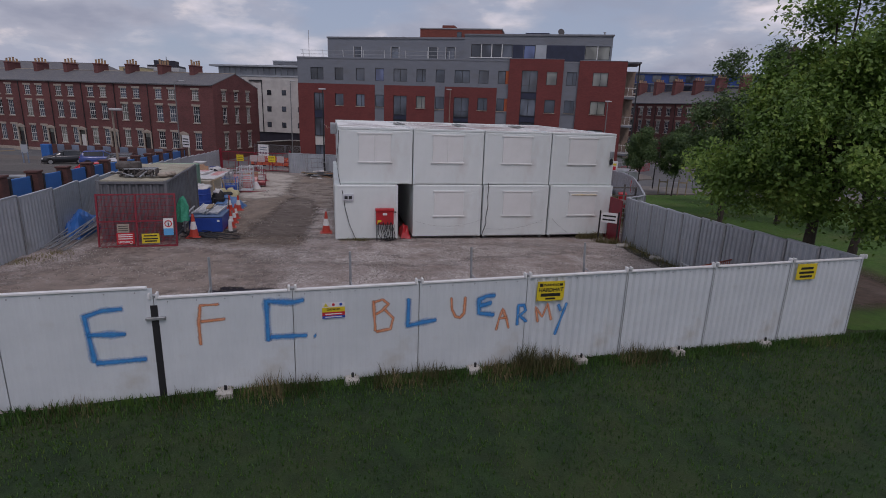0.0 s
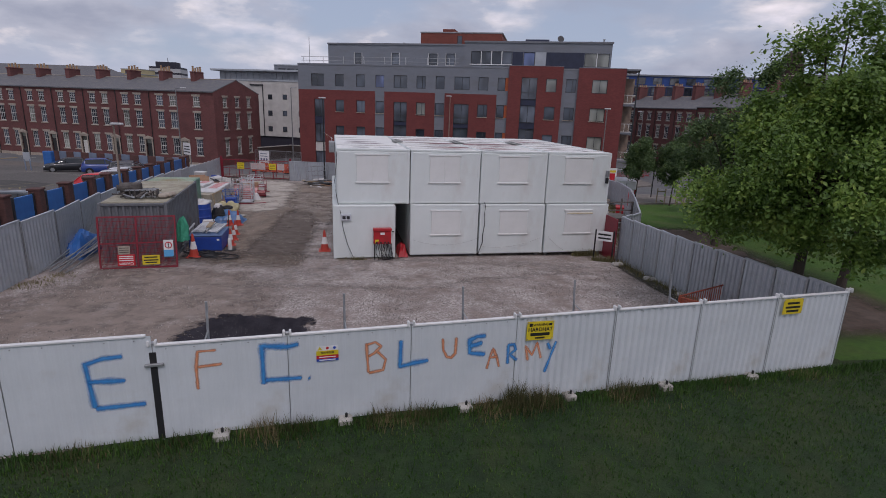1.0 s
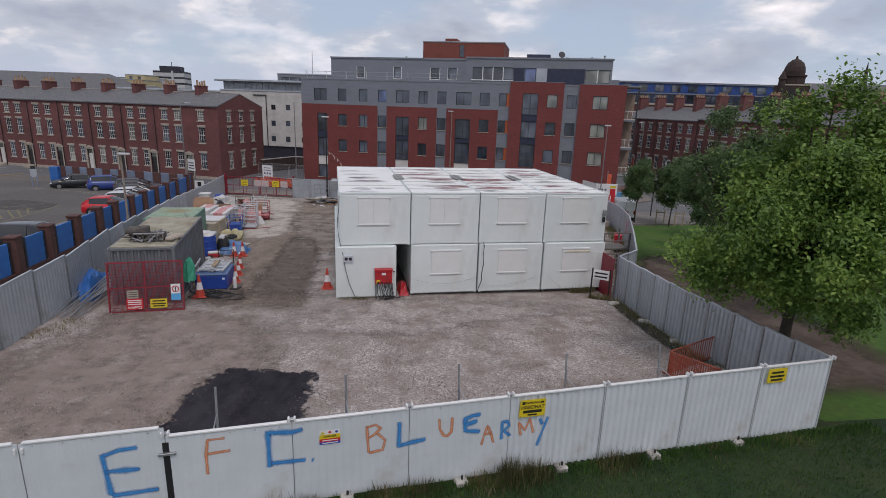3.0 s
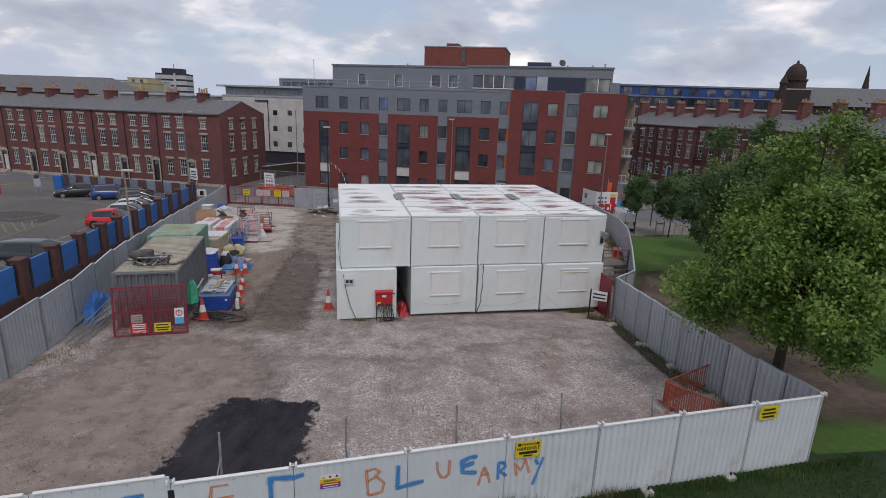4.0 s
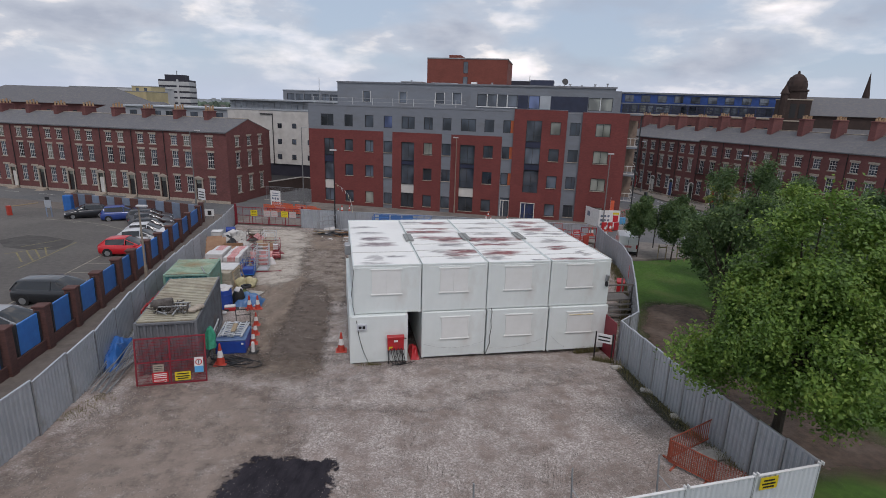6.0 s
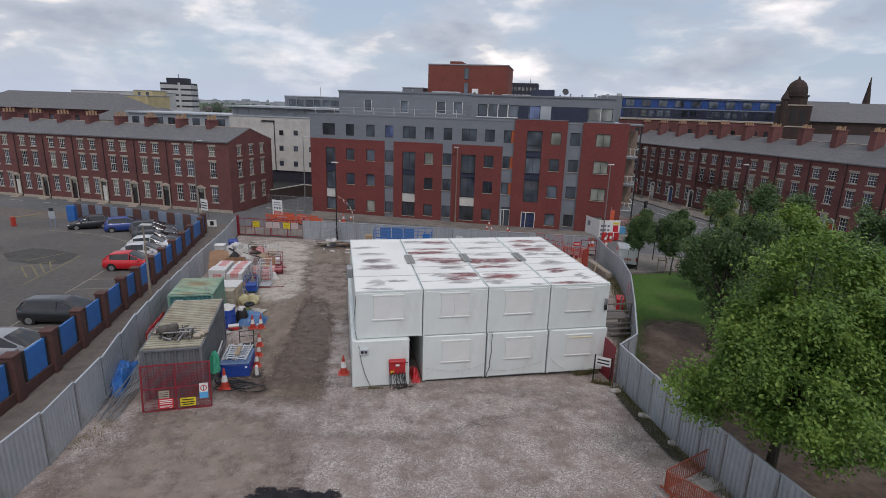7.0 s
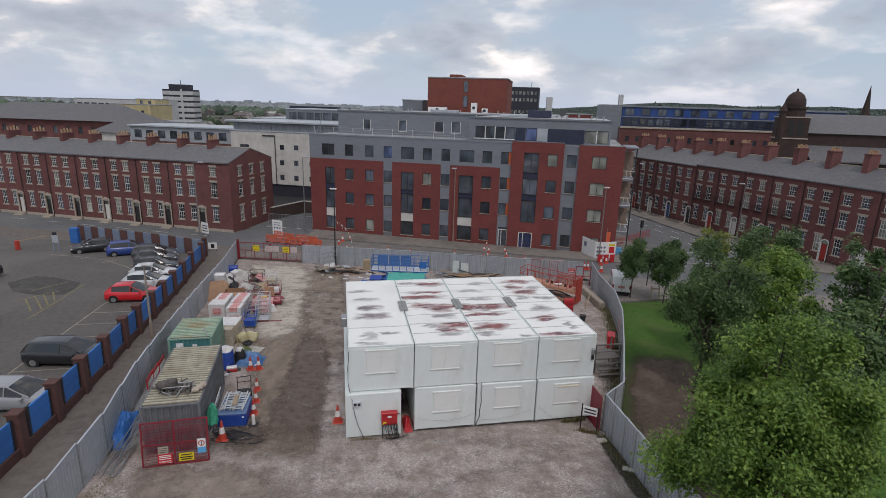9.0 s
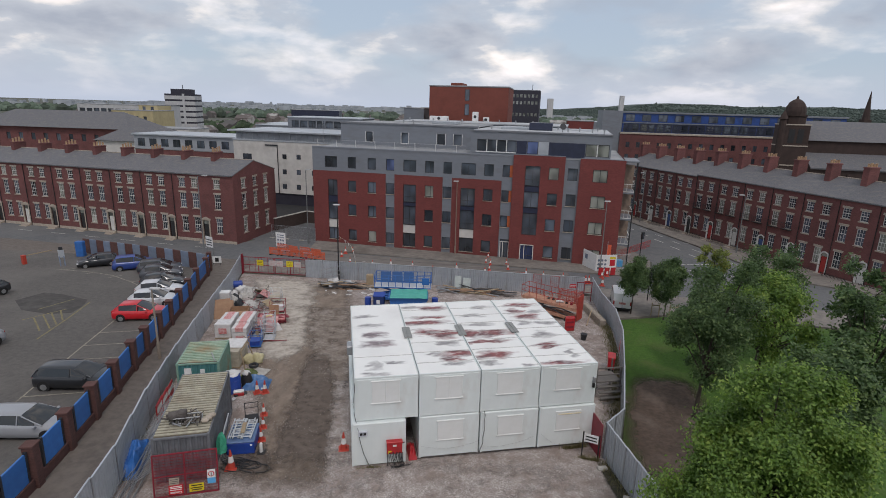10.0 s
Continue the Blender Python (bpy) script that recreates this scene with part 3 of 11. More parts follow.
sheet("pavement_brick_block", [street(-20.6, 0.0), street(-20.4, 4.5), street(20, 4.5), (24.8, 66.4), (26.0, 70), (24.8, 78), (20.6, 96), (16, 96), street(20.5, 0)], M_PAVE, 0.15,
      "pale paved footway before the brick block", "pavement", thick=0.2)
sheet("pavement_terrace", [street(-31.6, 0.4), street(-30.9, 4.3), street(-130, 4.3), street(-130, 0.4)], M_PAVE, 0.15, "footway before the brick terrace", "pavement", thick=0.2)
sheet("pavement_yard_side", [(-24.3, 57.0), (-16.6, 56.2), (0, 55.5), (14.5, 53), (15, 56.2), (-16, 61.0), (-24.5, 62.1)], M_PAVE, 0.12, "dusty footway behind the hoarding", "pavement", thick=0.2)
sheet("pavement_lawn_side", [(14.5, 45.6), (22, 47.8), (60, 40.2), (70, 44.6), (40, 49.7), (22, 53.7), (15.2, 55.9), (14.6, 52)], M_PAVE, 0.12, "footway along the grass", "pavement", thick=0.2)
sheet("pavement_right_terrace", [(32.8, 102.5), (31.2, 97), (36.5, 79.3), (40.5, 62.5), (46.2, 57.8), (70, 52.3), (70, 56), (49.5, 57.5), (46.8, 66)], M_PAVE, 0.15,
      "footway before the curved terrace", "pavement", thick=0.2)

# ---------------------------------------------------------------- hoardings


def ribbed(w, h, pitch, depth, flat_share=0.5, y=0.0):
    """A steel sheet with upright trapezoid ribs."""
    n = max(2, round(w / pitch))
    p = w / n
    xs, ys = [], []
    for i in range(n):
        s = p * (1 - flat_share) / 2
        for dx, dy in ((0, 0), (p * flat_share / 2, 0), (p * flat_share / 2 + s * 0.55, depth), (p - s * 0.55 - 0.02, depth)):
            xs.append(i * p + dx)
            ys.append(dy)
    xs.append(w)
    ys.append(0)
    k = len(xs)
    g = Geo()
    th = 0.012
    v = [(a, y + b, z) for z in (0, h) for a, b in zip(xs, ys)] + [(a, y + b + th, z) for z in (0, h) for a, b in zip(xs, ys)]
    f = []
    for i in range(k - 1):
        f += [(i, i + 1, k + i + 1, k + i), (2 * k + i + 1, 2 * k + i, 3 * k + i, 3 * k + i + 1), (k + i, k + i + 1, 3 * k + i + 1, 3 * k + i)]
    return g.add(v, f)


PANELS = {}


def hoarding(name, pts, material, label, h=2.0, front=False, step=2.2, posts=True, cap=None):
    """A run of ribbed panels between posts along a line of points, each panel set level on the slope."""
    whole = thing(name, Matrix.Identity(4), label, "hoarding", kind="structure")
    seg = []
    for a, b in zip(pts[:-1], pts[1:]):
        w = math.dist(a, b)
        n = max(1, round(w / step))
        for i in range(n):
            p = [a[k] + (b[k] - a[k]) * i / n for k in (0, 1)]
            q = [a[k] + (b[k] - a[k]) * (i + 1) / n for k in (0, 1)]
            seg.append((p, q))
    for p, q in seg:
        w = math.dist(p, q)
        turn = math.degrees(math.atan2(q[1] - p[1], q[0] - p[0]))
        key = (round(w, 1), h, material.name)
        if key not in PANELS:
            ww = round(w, 1)
            cg = Geo().box(0.01, -0.03, h - 0.035, ww - 0.01, 0.05, h + 0.03, 0.008)
            PANELS[key] = (ribbed(ww - 0.03, h, 0.2, 0.035).mesh("panel", material), cg.mesh("top_rail", cap or material))
        z = (gz(p[1]) + gz(q[1])) / 2
        m = pose(p[0], p[1], z + 0.05, 0, 0, turn) @ Matrix.Diagonal((w / round(w, 1), 1, 1, 1))
        panel = put("panel", PANELS[key][0], whole, m)
        put("top_rail", PANELS[key][1], panel)
        if posts:
            if "post" not in PANELS:
                PANELS["post"] = Geo().box(-0.03, -0.045, -0.05, 0.03, 0.055, 2.06, 0.006).mesh("post", M_GALV)
            put("post", PANELS["post"], whole, pose(p[0], p[1], gz(p[1]), 0, 0, turn))
    return whole


hoarding("hoarding_left", [(-24.2, 56.3), (-22.0, 48.4), (-19.62, 38.2), (-17.93, 31.3), (-16.28, 25.1), (-14.6, 19.9), (-13.7, 15.5), (-13.2, 6.0)], M_HOARD_G,
         "long grey ribbed steel hoarding with posts")
hoarding("hoarding_right", [(10.45, 13.2), (9.9, 15.2), (9.05, 18.6), (8.15, 23.9), (9.45, 25.4), (11.05, 30.9), (12.85, 37.5), (13.68, 42.5), (13.66, 47.1), (14.1, 52.6)], M_HOARD_G,
         "grey ribbed steel hoarding between yard and grass", step=1.1)
hoarding("hoarding_back", [(-16.6, 55.6), (-8.7, 55.1), (-0.4, 54.3), (5.4, 53.4), (13.3, 52.6)], M_HOARD_G, "grey steel hoarding along the street")

# ---------------------------------------------------------------- site cabins
CAB = pose(-4.30, 22.30, 0, 0, 0, 13.0)
CW, CL = 3.05, 9.5


def shutter_geo(w, h, split):
    g = Geo().box(0, -0.035, 0, w, 0.02, h, 0.008)
    g.box(-0.05, -0.06, h - 0.03, w + 0.05, 0.02, h + 0.03, 0.008)
    g.box(-0.05, -0.06, -0.03, w + 0.05, 0.02, 0.025, 0.008)
    if split:
        g.box(w / 2 - 0.025, -0.055, 0.03, w / 2 + 0.025, 0, h - 0.03, 0.006)
    return g


RUST_T, GREY_T = ((0.24, 0.052, 0.052), (0.105, 0.034, 0.039)), ((0.38, 0.37, 0.37), (0.15, 0.14, 0.145))


def stained_roof(name, seed, rust_spots, grey_spots, rust_tone=RUST_T):
    """White roof paint with faint streaks and ragged stains at (x, y, half width, half depth)."""
    m = mat(name, (0.83, 0.835, 0.81), (0.78, 0.785, 0.76), scale=1.0, rough=0.5, stain=(0.66, 0.66, 0.64), stain_scale=0.5, stain_amount=(0.48, 0.78), bump=0.06, bump_scale=3)
    nn, ll = m.node_tree.nodes, m.node_tree.links
    bs = nn["Principled BSDF"]
    tc = nn.new("ShaderNodeTexCoord")
    nz = nn.new("ShaderNodeTexNoise")
    nz.inputs["Scale"].default_value, nz.inputs["Detail"].default_value, nz.inputs["Roughness"].default_value = 1.3, 3.0, 0.55
    off = nn.new("ShaderNodeMapping")
    off.inputs["Location"].default_value = (seed, seed * 1.7, 0)
    off.inputs["Scale"].default_value = (0.7, 1.7, 1)
    ll.new(tc.outputs["Object"], off.inputs[0])
    ll.new(off.outputs[0], nz.inputs["Vector"])
    sub = nn.new("ShaderNodeVectorMath")
    sub.operation = "SUBTRACT"
    sub.inputs[1].default_value = (0.5, 0.5, 0.5)
    ll.new(nz.outputs["Color"], sub.inputs[0])
    wid = nn.new("ShaderNodeVectorMath")
    wid.operation = "MULTIPLY"
    wid.inputs[1].default_value = (2.1, 0.95, 0)
    ll.new(sub.outputs[0], wid.inputs[0])
    add = nn.new("ShaderNodeVectorMath")
    ll.new(tc.outputs["Object"], add.inputs[0])
    ll.new(wid.outputs[0], add.inputs[1])
    for spots, tone_, strength in ((grey_spots, GREY_T, 0.85), (rust_spots, rust_tone, 0.97)):
        top = None
        for cx, cy, rx, ry in spots:
            mp = nn.new("ShaderNodeMapping")
            mp.inputs["Scale"].default_value = (1 / (1.9 * rx), 1 / (1.75 * ry), 0)
            mp.inputs["Location"].default_value = (-cx / (1.9 * rx), -cy / (1.75 * ry), 0)
            ll.new(add.outputs[0], mp.inputs[0])
            ln = nn.new("ShaderNodeVectorMath")
            ln.operation = "LENGTH"
            ll.new(mp.outputs[0], ln.inputs[0])
            rg = nn.new("ShaderNodeMapRange")
            rg.inputs["From Min"].default_value, rg.inputs["From Max"].default_value = 1.12, 0.5
            rg.inputs["To Max"].default_value = strength
            ll.new(ln.outputs["Value"], rg.inputs[0])
            if top is None:
                top = rg.outputs[0]
            else:
                mxm = nn.new("ShaderNodeMath")
                mxm.operation = "MAXIMUM"
                ll.new(top, mxm.inputs[0])
                ll.new(rg.outputs[0], mxm.inputs[1])
                top = mxm.outputs[0]
        thin = nn.new("ShaderNodeTexNoise")
        thin.inputs["Scale"].default_value, thin.inputs["Detail"].default_value = 5.0, 6.0
        ll.new(off.outputs[0], thin.inputs["Vector"])
        tr_ = nn.new("ShaderNodeMapRange")
        tr_.inputs["From Min"].default_value, tr_.inputs["From Max"].default_value, tr_.inputs["To Min"].default_value = 0.34, 0.5, 0.72
        ll.new(thin.outputs[0], tr_.inputs[0])
        cut = nn.new("ShaderNodeMath")
        cut.operation = "MULTIPLY"
        ll.new(top, cut.inputs[0])
        ll.new(tr_.outputs[0], cut.inputs[1])
        mx = nn.new("ShaderNodeMix")
        mx.data_type = "RGBA"
        ll.new(cut.outputs[0], mx.inputs["Factor"])
        ll.new(bs.inputs["Base Color"].links[0].from_socket, mx.inputs["A"])
        two = nn.new("ShaderNodeValToRGB")
        two.color_ramp.elements[0].position, two.color_ramp.elements[1].position = 0.4, 0.6
        two.color_ramp.elements[0].color, two.color_ramp.elements[1].color = (*tone_[0], 1), (*tone_[1], 1)
        ll.new(nz.outputs[0], two.inputs[0])
        ll.new(two.outputs[0], mx.inputs["B"])
        ll.new(mx.outputs["Result"], bs.inputs["Base Color"])
    return m


ROOFS = [stained_roof("white_roof_with_grey_stains", 1.3, [(1.16, 5.0, 0.37, 0.28), (1.34, 3.75, 0.55, 0.26)],
                      [(1.0, 6.2, 0.43, 0.2), (0.8, 7.7, 0.34, 0.15), (1.0, 1.3, 0.26, 0.35), (2.1, 1.5, 0.23, 0.12), (1.0, 0.3, 0.4, 0.12)], ((0.3, 0.24, 0.25), (0.13, 0.1, 0.11))),
         stained_roof("white_roof_with_rust_one", 4.1, [(2.1, 8.5, 0.54, 0.3), (1.5, 7.1, 0.52, 0.16), (1.05, 6.3, 0.95, 0.2), (1.1, 4.9, 0.48, 0.3), (2.1, 4.5, 0.48, 0.4), (2.35, 2.0, 0.59, 0.26), (2.0, 1.45, 0.27, 0.18)],
                      [(1.15, 2.1, 0.18, 0.2), (2.0, 0.9, 0.38, 0.16), (0.7, 8.9, 0.48, 0.2), (2.1, 3.3, 0.4, 0.2)]),
         stained_roof("white_roof_with_rust_two", 6.6, [(0.5, 4.35, 0.37, 0.36), (1.75, 4.35, 0.65, 0.28), (1.05, 3.25, 0.83, 0.16), (1.05, 1.6, 0.59, 0.32)],
                      [(1.9, 8.3, 0.36, 0.2), (1.25, 7.0, 0.47, 0.2), (0.55, 0.7, 0.33, 0.16), (2.5, 0.25, 0.19, 0.15), (1.2, 5.6, 0.5, 0.12)]),
         stained_roof("white_roof_with_rust_three", 9.2, [(1.5, 8.5, 0.56, 0.24), (1.0, 7.5, 0.3, 0.26), (1.4, 6.55, 0.53, 0.3), (1.25, 2.35, 0.41, 0.24), (1.05, 0.3, 0.77, 0.15)],
                      [(1.0, 5.5, 0.29, 0.26), (2.3, 5.4, 0.52, 0.16), (1.5, 3.8, 0.38, 0.3), (2.2, 1.3, 0.18, 0.32), (2.2, 7.4, 0.3, 0.15)])]
M_SEAM = mat("roof_seam_paint", (0.6, 0.59, 0.58), (0.42, 0.4, 0.39), scale=4, rough=0.55)


def site_cabin(u0, w, z0, h, upper, split, sh, dv=0.0, roof=None, seams=8):
    lab = ("white steel cabin with shuttered window, rust-stained roof, stacked on another" if upper else "white steel cabin with blank front standing on the yard")
    c = thing("site_cabin", CAB @ pose(u0, dv, z0), lab, "site cabin", "stacked site cabins")
    body = Geo().box(0, 0, 0, w, CL, h, 0.035)
    part("body", body, M_CABIN, c)
    for zz, nm in ((0.04, "base_rail"), (h - 0.10, "top_rail")):
        part(nm, Geo().box(-0.004, -0.004, zz, w + 0.004, CL + 0.004, zz + 0.06, 0.003), M_CABIN, c)
    if sh:
        x, z, sw, shh = sh
        s = part("shutter", shutter_geo(sw, shh, split), M_SHUT, c, "cream steel window shutter", pose(x, 0, z))
    for x in (0.06, w - 0.06):
        part("corner_post", Geo().box(x - 0.05, -0.007, 0.0, x + 0.05, 0.05, h, 0.004), M_CABIN, c)
    if upper:
        r = Geo().box(0.02, 0.02, h - 0.01, w - 0.02, CL - 0.02, h + 0.05, 0.02)
        part("roof", r, roof, c, "white roof sheet with brown rust stains")
        for i in range(1, seams):
            y = CL * i / seams if seams > 2 else 2.2
            part("roof_seam", Geo().box(0.04, y - 0.02, h + 0.045, w - 0.04, y + 0.02, h + 0.075, 0.008), M_SEAM, c)
        for x0, y0, x1, y1 in ((0, 0, w, 0.07), (0, CL - 0.07, w, CL), (0, 0.07, 0.05, CL - 0.07), (w - 0.05, 0.07, w, CL - 0.07)):
            part("roof_edge", Geo().box(x0, y0, h, x1, y1, h + 0.085, 0.012), M_CABIN, c)
    else:
        for x in (0.2, w - 0.2):
            for y in (0.25, CL - 0.25):
                part("jack_leg", Geo().box(x - 0.06, y - 0.06, -0.35, x + 0.06, y + 0.06, 0.02), M_GALV, c)
    return c


M_YSTAIN = mat("yellowed_paint", (0.62, 0.5, 0.26), (0.72, 0.68, 0.55), scale=3, rough=0.6)
LOW, MID, TOP = 0.20, 2.52, 4.74
site_cabin(-0.18, 2.62, LOW, MID - LOW - 0.02, False, False, None, -0.2)
for i in range(1, 4):
    site_cabin(i * 3.08 + 0.03 * i, CW, LOW + 0.02, MID - LOW - 0.04, False, False, (0.92, 0.92, 1.3, 1.08), -0.03 * i)
st_c = thing("yellowed_strip", CAB @ pose(10.35, -0.16, 2.06), "yellowed strip of sealant over a shutter", "strip")
part("strip", Geo().box(0, 0, 0, 1.25, 0.05, 0.05, 0.01), M_YSTAIN, st_c)
for i in range(4):
    site_cabin(i * 3.09, CW, MID, TOP - MID, True, i < 2, (0.82, 0.92, 1.32, 1.16), 0.0, ROOFS[i], 2 if i == 0 else 8)

# ---------------------------------------------------------------- walls with openings


def pierced(u0, u1, z0, z1, holes, y=0.0, deep=0.22, g=None):
    """The face of a wall in x and z with openings through it and their reveals."""
    g = g or Geo()
    us = sorted({u0, u1, *[h[0] for h in holes], *[h[1] for h in holes]})
    zs = sorted({z0, z1, *[h[2] for h in holes], *[h[3] for h in holes]})
    us = [u for u in us if u0 - 1e-6 <= u <= u1 + 1e-6]
    zs = [z for z in zs if z0 - 1e-6 <= z <= z1 + 1e-6]
    for a, b in zip(us[:-1], us[1:]):
        run = None
        for c, d in zip(zs[:-1], zs[1:]):
            mu, mz = (a + b) / 2, (c + d) / 2
            hole = any(h[0] < mu < h[1] and h[2] < mz < h[3] for h in holes)
            if hole:
                if run:
                    g.quad((a, y, run[0]), (b, y, run[0]), (b, y, run[1]), (a, y, run[1]))
                run = None
            else:
                run = (run[0], d) if run else (c, d)
        if run:
            g.quad((a, y, run[0]), (b, y, run[0]), (b, y, run[1]), (a, y, run[1]))
    for a, b, c, d in holes:
        e = y + deep
        g.quad((a, y, c), (a, e, c), (a, e, d), (a, y, d))
        g.quad((b, e, c), (b, y, c), (b, y, d), (b, e, d))
        g.quad((a, y, d), (a, e, d), (b, e, d), (b, y, d))
        g.quad((a, e, c), (a, y, c), (b, y, c), (b, e, c))
    return g


WIN = {}


def window_in(parent, u, z, w, h, style="plain", glass=None, deep=0.14, fmat=None, name="window"):
    """A window filling an opening whose lower left corner is (u, z): frame, panes, sill."""
    glass, fmat = glass or M_GLASS, fmat or M_FRAME
    key = (round(w, 2), round(h, 2), style, glass.name, fmat.name)
    if key not in WIN:
        b = 0.06
        fr = Geo()
        fr.ring(0, 0, w, h, b, 0, 0.06)
        glaz = []
        if style in ("split", "tall"):
            fr.box(w / 2 - 0.03, 0, b, w / 2 + 0.03, 0.05, h - b)
        if style == "tall":
            fr.box(b, 0, h * 0.3, w - b, 0.05, h * 0.3 + 0.05)
        if style == "third":
            fr.box(w * 0.62 - 0.03, 0, b, w * 0.62 + 0.03, 0.05, h - b)
        if style == "sash":
            glaz.append(("meeting_rail", Geo().box(b, -0.005, h / 2 - 0.04, w - b, 0.05, h / 2 + 0.04)))
            for k in (1, 2):
                glaz.append(("glazing_bar", Geo().box(w * k / 3 - 0.013, 0.005, b, w * k / 3 + 0.013, 0.045, h - b)))
            for k in (1, 3):
                glaz.append(("glazing_bar", Geo().box(b, 0.007, h * k / 4 - 0.013, w - b, 0.043, h * k / 4 + 0.013)))
        pane = Geo().box(b * 0.5, 0.03, b * 0.5, w - b * 0.5, 0.04, h - b * 0.5)
        WIN[key] = (fr.mesh("window_frame", fmat), pane.mesh("pane", glass), [(nm, gb.mesh(nm, fmat)) for nm, gb in glaz])
    wf = put(name, WIN[key][0], parent, pose(u, deep, z))
    put("pane", WIN[key][1], wf)
    for nm, me in WIN[key][2]:
        put(nm, me, wf)
    return wf


# blue of reflected sky is put into the pane colour
M_GLASS_BLUE = glass_mat("bluish_window_glass", (0.11, 0.15, 0.3), vary=0.1)
M_GLASS_NAVY = glass_mat("navy_door_glass", (0.03, 0.045, 0.11), vary=0.1)
M_ORANGE_P = mat("orange_panel", (0.5, 0.12, 0.035), (0.42, 0.09, 0.03), scale=1, rough=0.5)
# ---------------------------------------------------------------- long brick apartment block
BLK = pose(-15.76, 73.67, 0, 0, 0, -11.5)
block = thing("apartment_block", BLK, "long modern red brick and grey clad apartment block", "apartment building")
U0, U1, UP = -5.2, 36.7, 22.9
BASE, BTOP, GTOP = -2.6, 8.18, 11.3
BD = 20.0
rows = [(8.66, 10.22), (5.42, 6.95), (2.05, 3.6), (-1.55, 0.0)]
holes, wins = [], []


def opening(a, b, c, d, style="plain", glass=None, sill=True):
    holes.append((a, b, c, d))
    wins.append((a, c, b - a, d - c, style, glass, sill))


narrow = [(0.1, 1.3), (3.05, 4.25), (5.72, 6.88), (11.25, 12.45), (13.77, 14.93), (19.25, 20.5)]
random.seed(11)
for a, b in narrow:
    for k, (c, d) in enumerate(rows):
        opening(a, b, c, d, "third" if random.random() < 0.4 else "plain", M_GLASS_BLUE if (a == 5.72 and k == 0) else (M_GLASS_L if random.random() < 0.08 else None))
opening(-3.35, -1.5, *rows[0], "split")
opening(-2.95, -1.5, 4.75, 7.0, "split", M_GLASS_T, False)
opening(-2.95, -1.5, 1.35, 3.75, "split", M_GLASS_T, False)
opening(-2.95, -1.5, -1.6, 0.1, "split")
for a, b in ((8.2, 10.0), (16.2, 18.15)):
    opening(a, b, *rows[0], "split", None)
    opening(a, b, 4.5, 6.92, "tall", M_GLASS_T, False)
    opening(a, b, 1.35, 3.95, "tall", M_GLASS_T, False)
    opening(a, b, -1.75, 0.15, "split", None)
panels = []
for a, b in ((-2.95, -1.5), (8.2, 10.0), (16.2, 18.15)):
    panels += [(a, b, 3.95 if a > 0 else 3.75, 4.5 if a > 0 else 4.75, 0), (a, b, 0.15 if a > 0 else 0.1, 1.35, 1)]
panels += [(24.6, 26.5, 7.0, 7.75, 0), (24.6, 26.5, 4.2, 4.95, 0)]
for c, d in rows[:3]:
    opening(21.66, 22.6, c, d, "plain")
    panels.append((22.6, 22.98, c, d, 2))
opening(21.8, 23.0, -2.25, 0.4, "tall", None, False)
opening(24.6, 26.5, 7.75, 10.3, "tall", M_GLASS_T, False)
opening(24.6, 26.5, 4.95, 7.0, "split", M_GLASS_T, False)
opening(24.6, 26.5, 1.3, 4.2, "tall", M_GLASS_T, False)
opening(24.5, 26.3, -2.2, 0.0, "tall", M_GLASS_NAVY, False)
for c, d in rows:
    opening(27.55, 28.8, c, d, "plain", M_GLASS_L if c > 8 else None)
    opening(29.9, 31.1, c, d, "third")
    opening(32.95, 34.7, c, d, "split", M_GLASS_L)


def inside(h, a, b, c, d):
    return h[0] >= a - 0.01 and h[1] <= b + 0.01 and h[2] >= c - 0.01 and h[3] <= d + 0.01


def wall_field(name, a, b, c, d, material, y=0.0, label=""):
    hs = [(h[0], h[1], max(h[2], c), min(h[3], d)) for h in holes if h[0] >= a - 0.02 and h[1] <= b + 0.02 and h[3] > c and h[2] < d]
    return part(name, pierced(a, b, c, d, hs, y), material, block, label)


holes += [p[:4] for p in panels]
gaps = [(U0, 5.66), (6.94, 13.71), (14.99, 21.6)]
for a, b in gaps:
    wall_field("wall", a, b, BASE, BTOP, M_BRICK)
for a, b in ((5.66, 6.94), (13.71, 14.99)):
    wall_field("cladding_strip", a, b, BASE, BTOP, M_GREYCLAD, 0.05, "grey clad strip between the brick")
wall_field("cladding_strip", 21.6, 23.02, BASE, BTOP, M_GREYCLAD, 0.05, "grey clad strip between the brick")
wall_field("cladding", U0, 23.02, BTOP, GTOP, M_GREYCLAD, 0.03)
wall_field("wall", 23.02, 29.5, BASE, 11.62, M_BRICK, -0.25)
wall_field("cladding_strip", 29.5, 31.3, BASE, 11.36, M_GREYCLAD, 0.05)
wall_field("wall", 31.3, U1, BASE, 11.5, M_BRICK, -0.2)
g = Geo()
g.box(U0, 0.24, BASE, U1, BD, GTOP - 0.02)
part("core", g, M_DARK, block, "solid dark fill standing for unlit rooms behind the windows")
for x0, x1 in ((U0 - 0.02, U0), (U1, U1 + 0.02)):
    part("end_wall", Geo().box(x0, -0.2 if x1 > 0 else 0, BASE, x1, BD, BTOP if x1 < 0 else 11.45), M_BRICK, block)
part("end_wall", Geo().box(U0 - 0.02, 0.02, BTOP, U0, BD, GTOP), M_GREYCLAD, block)
part("roof", Geo().box(U0, 0.0, GTOP - 0.02, U1, BD, GTOP + 0.06), M_ROOFFELT, block, "flat grey felt roof")
part("parapet", Geo().box(U0 - 0.05, -0.02, GTOP, 23.02, 0.25, GTOP + 0.22, 0.02), M_GREYCLAD, block)
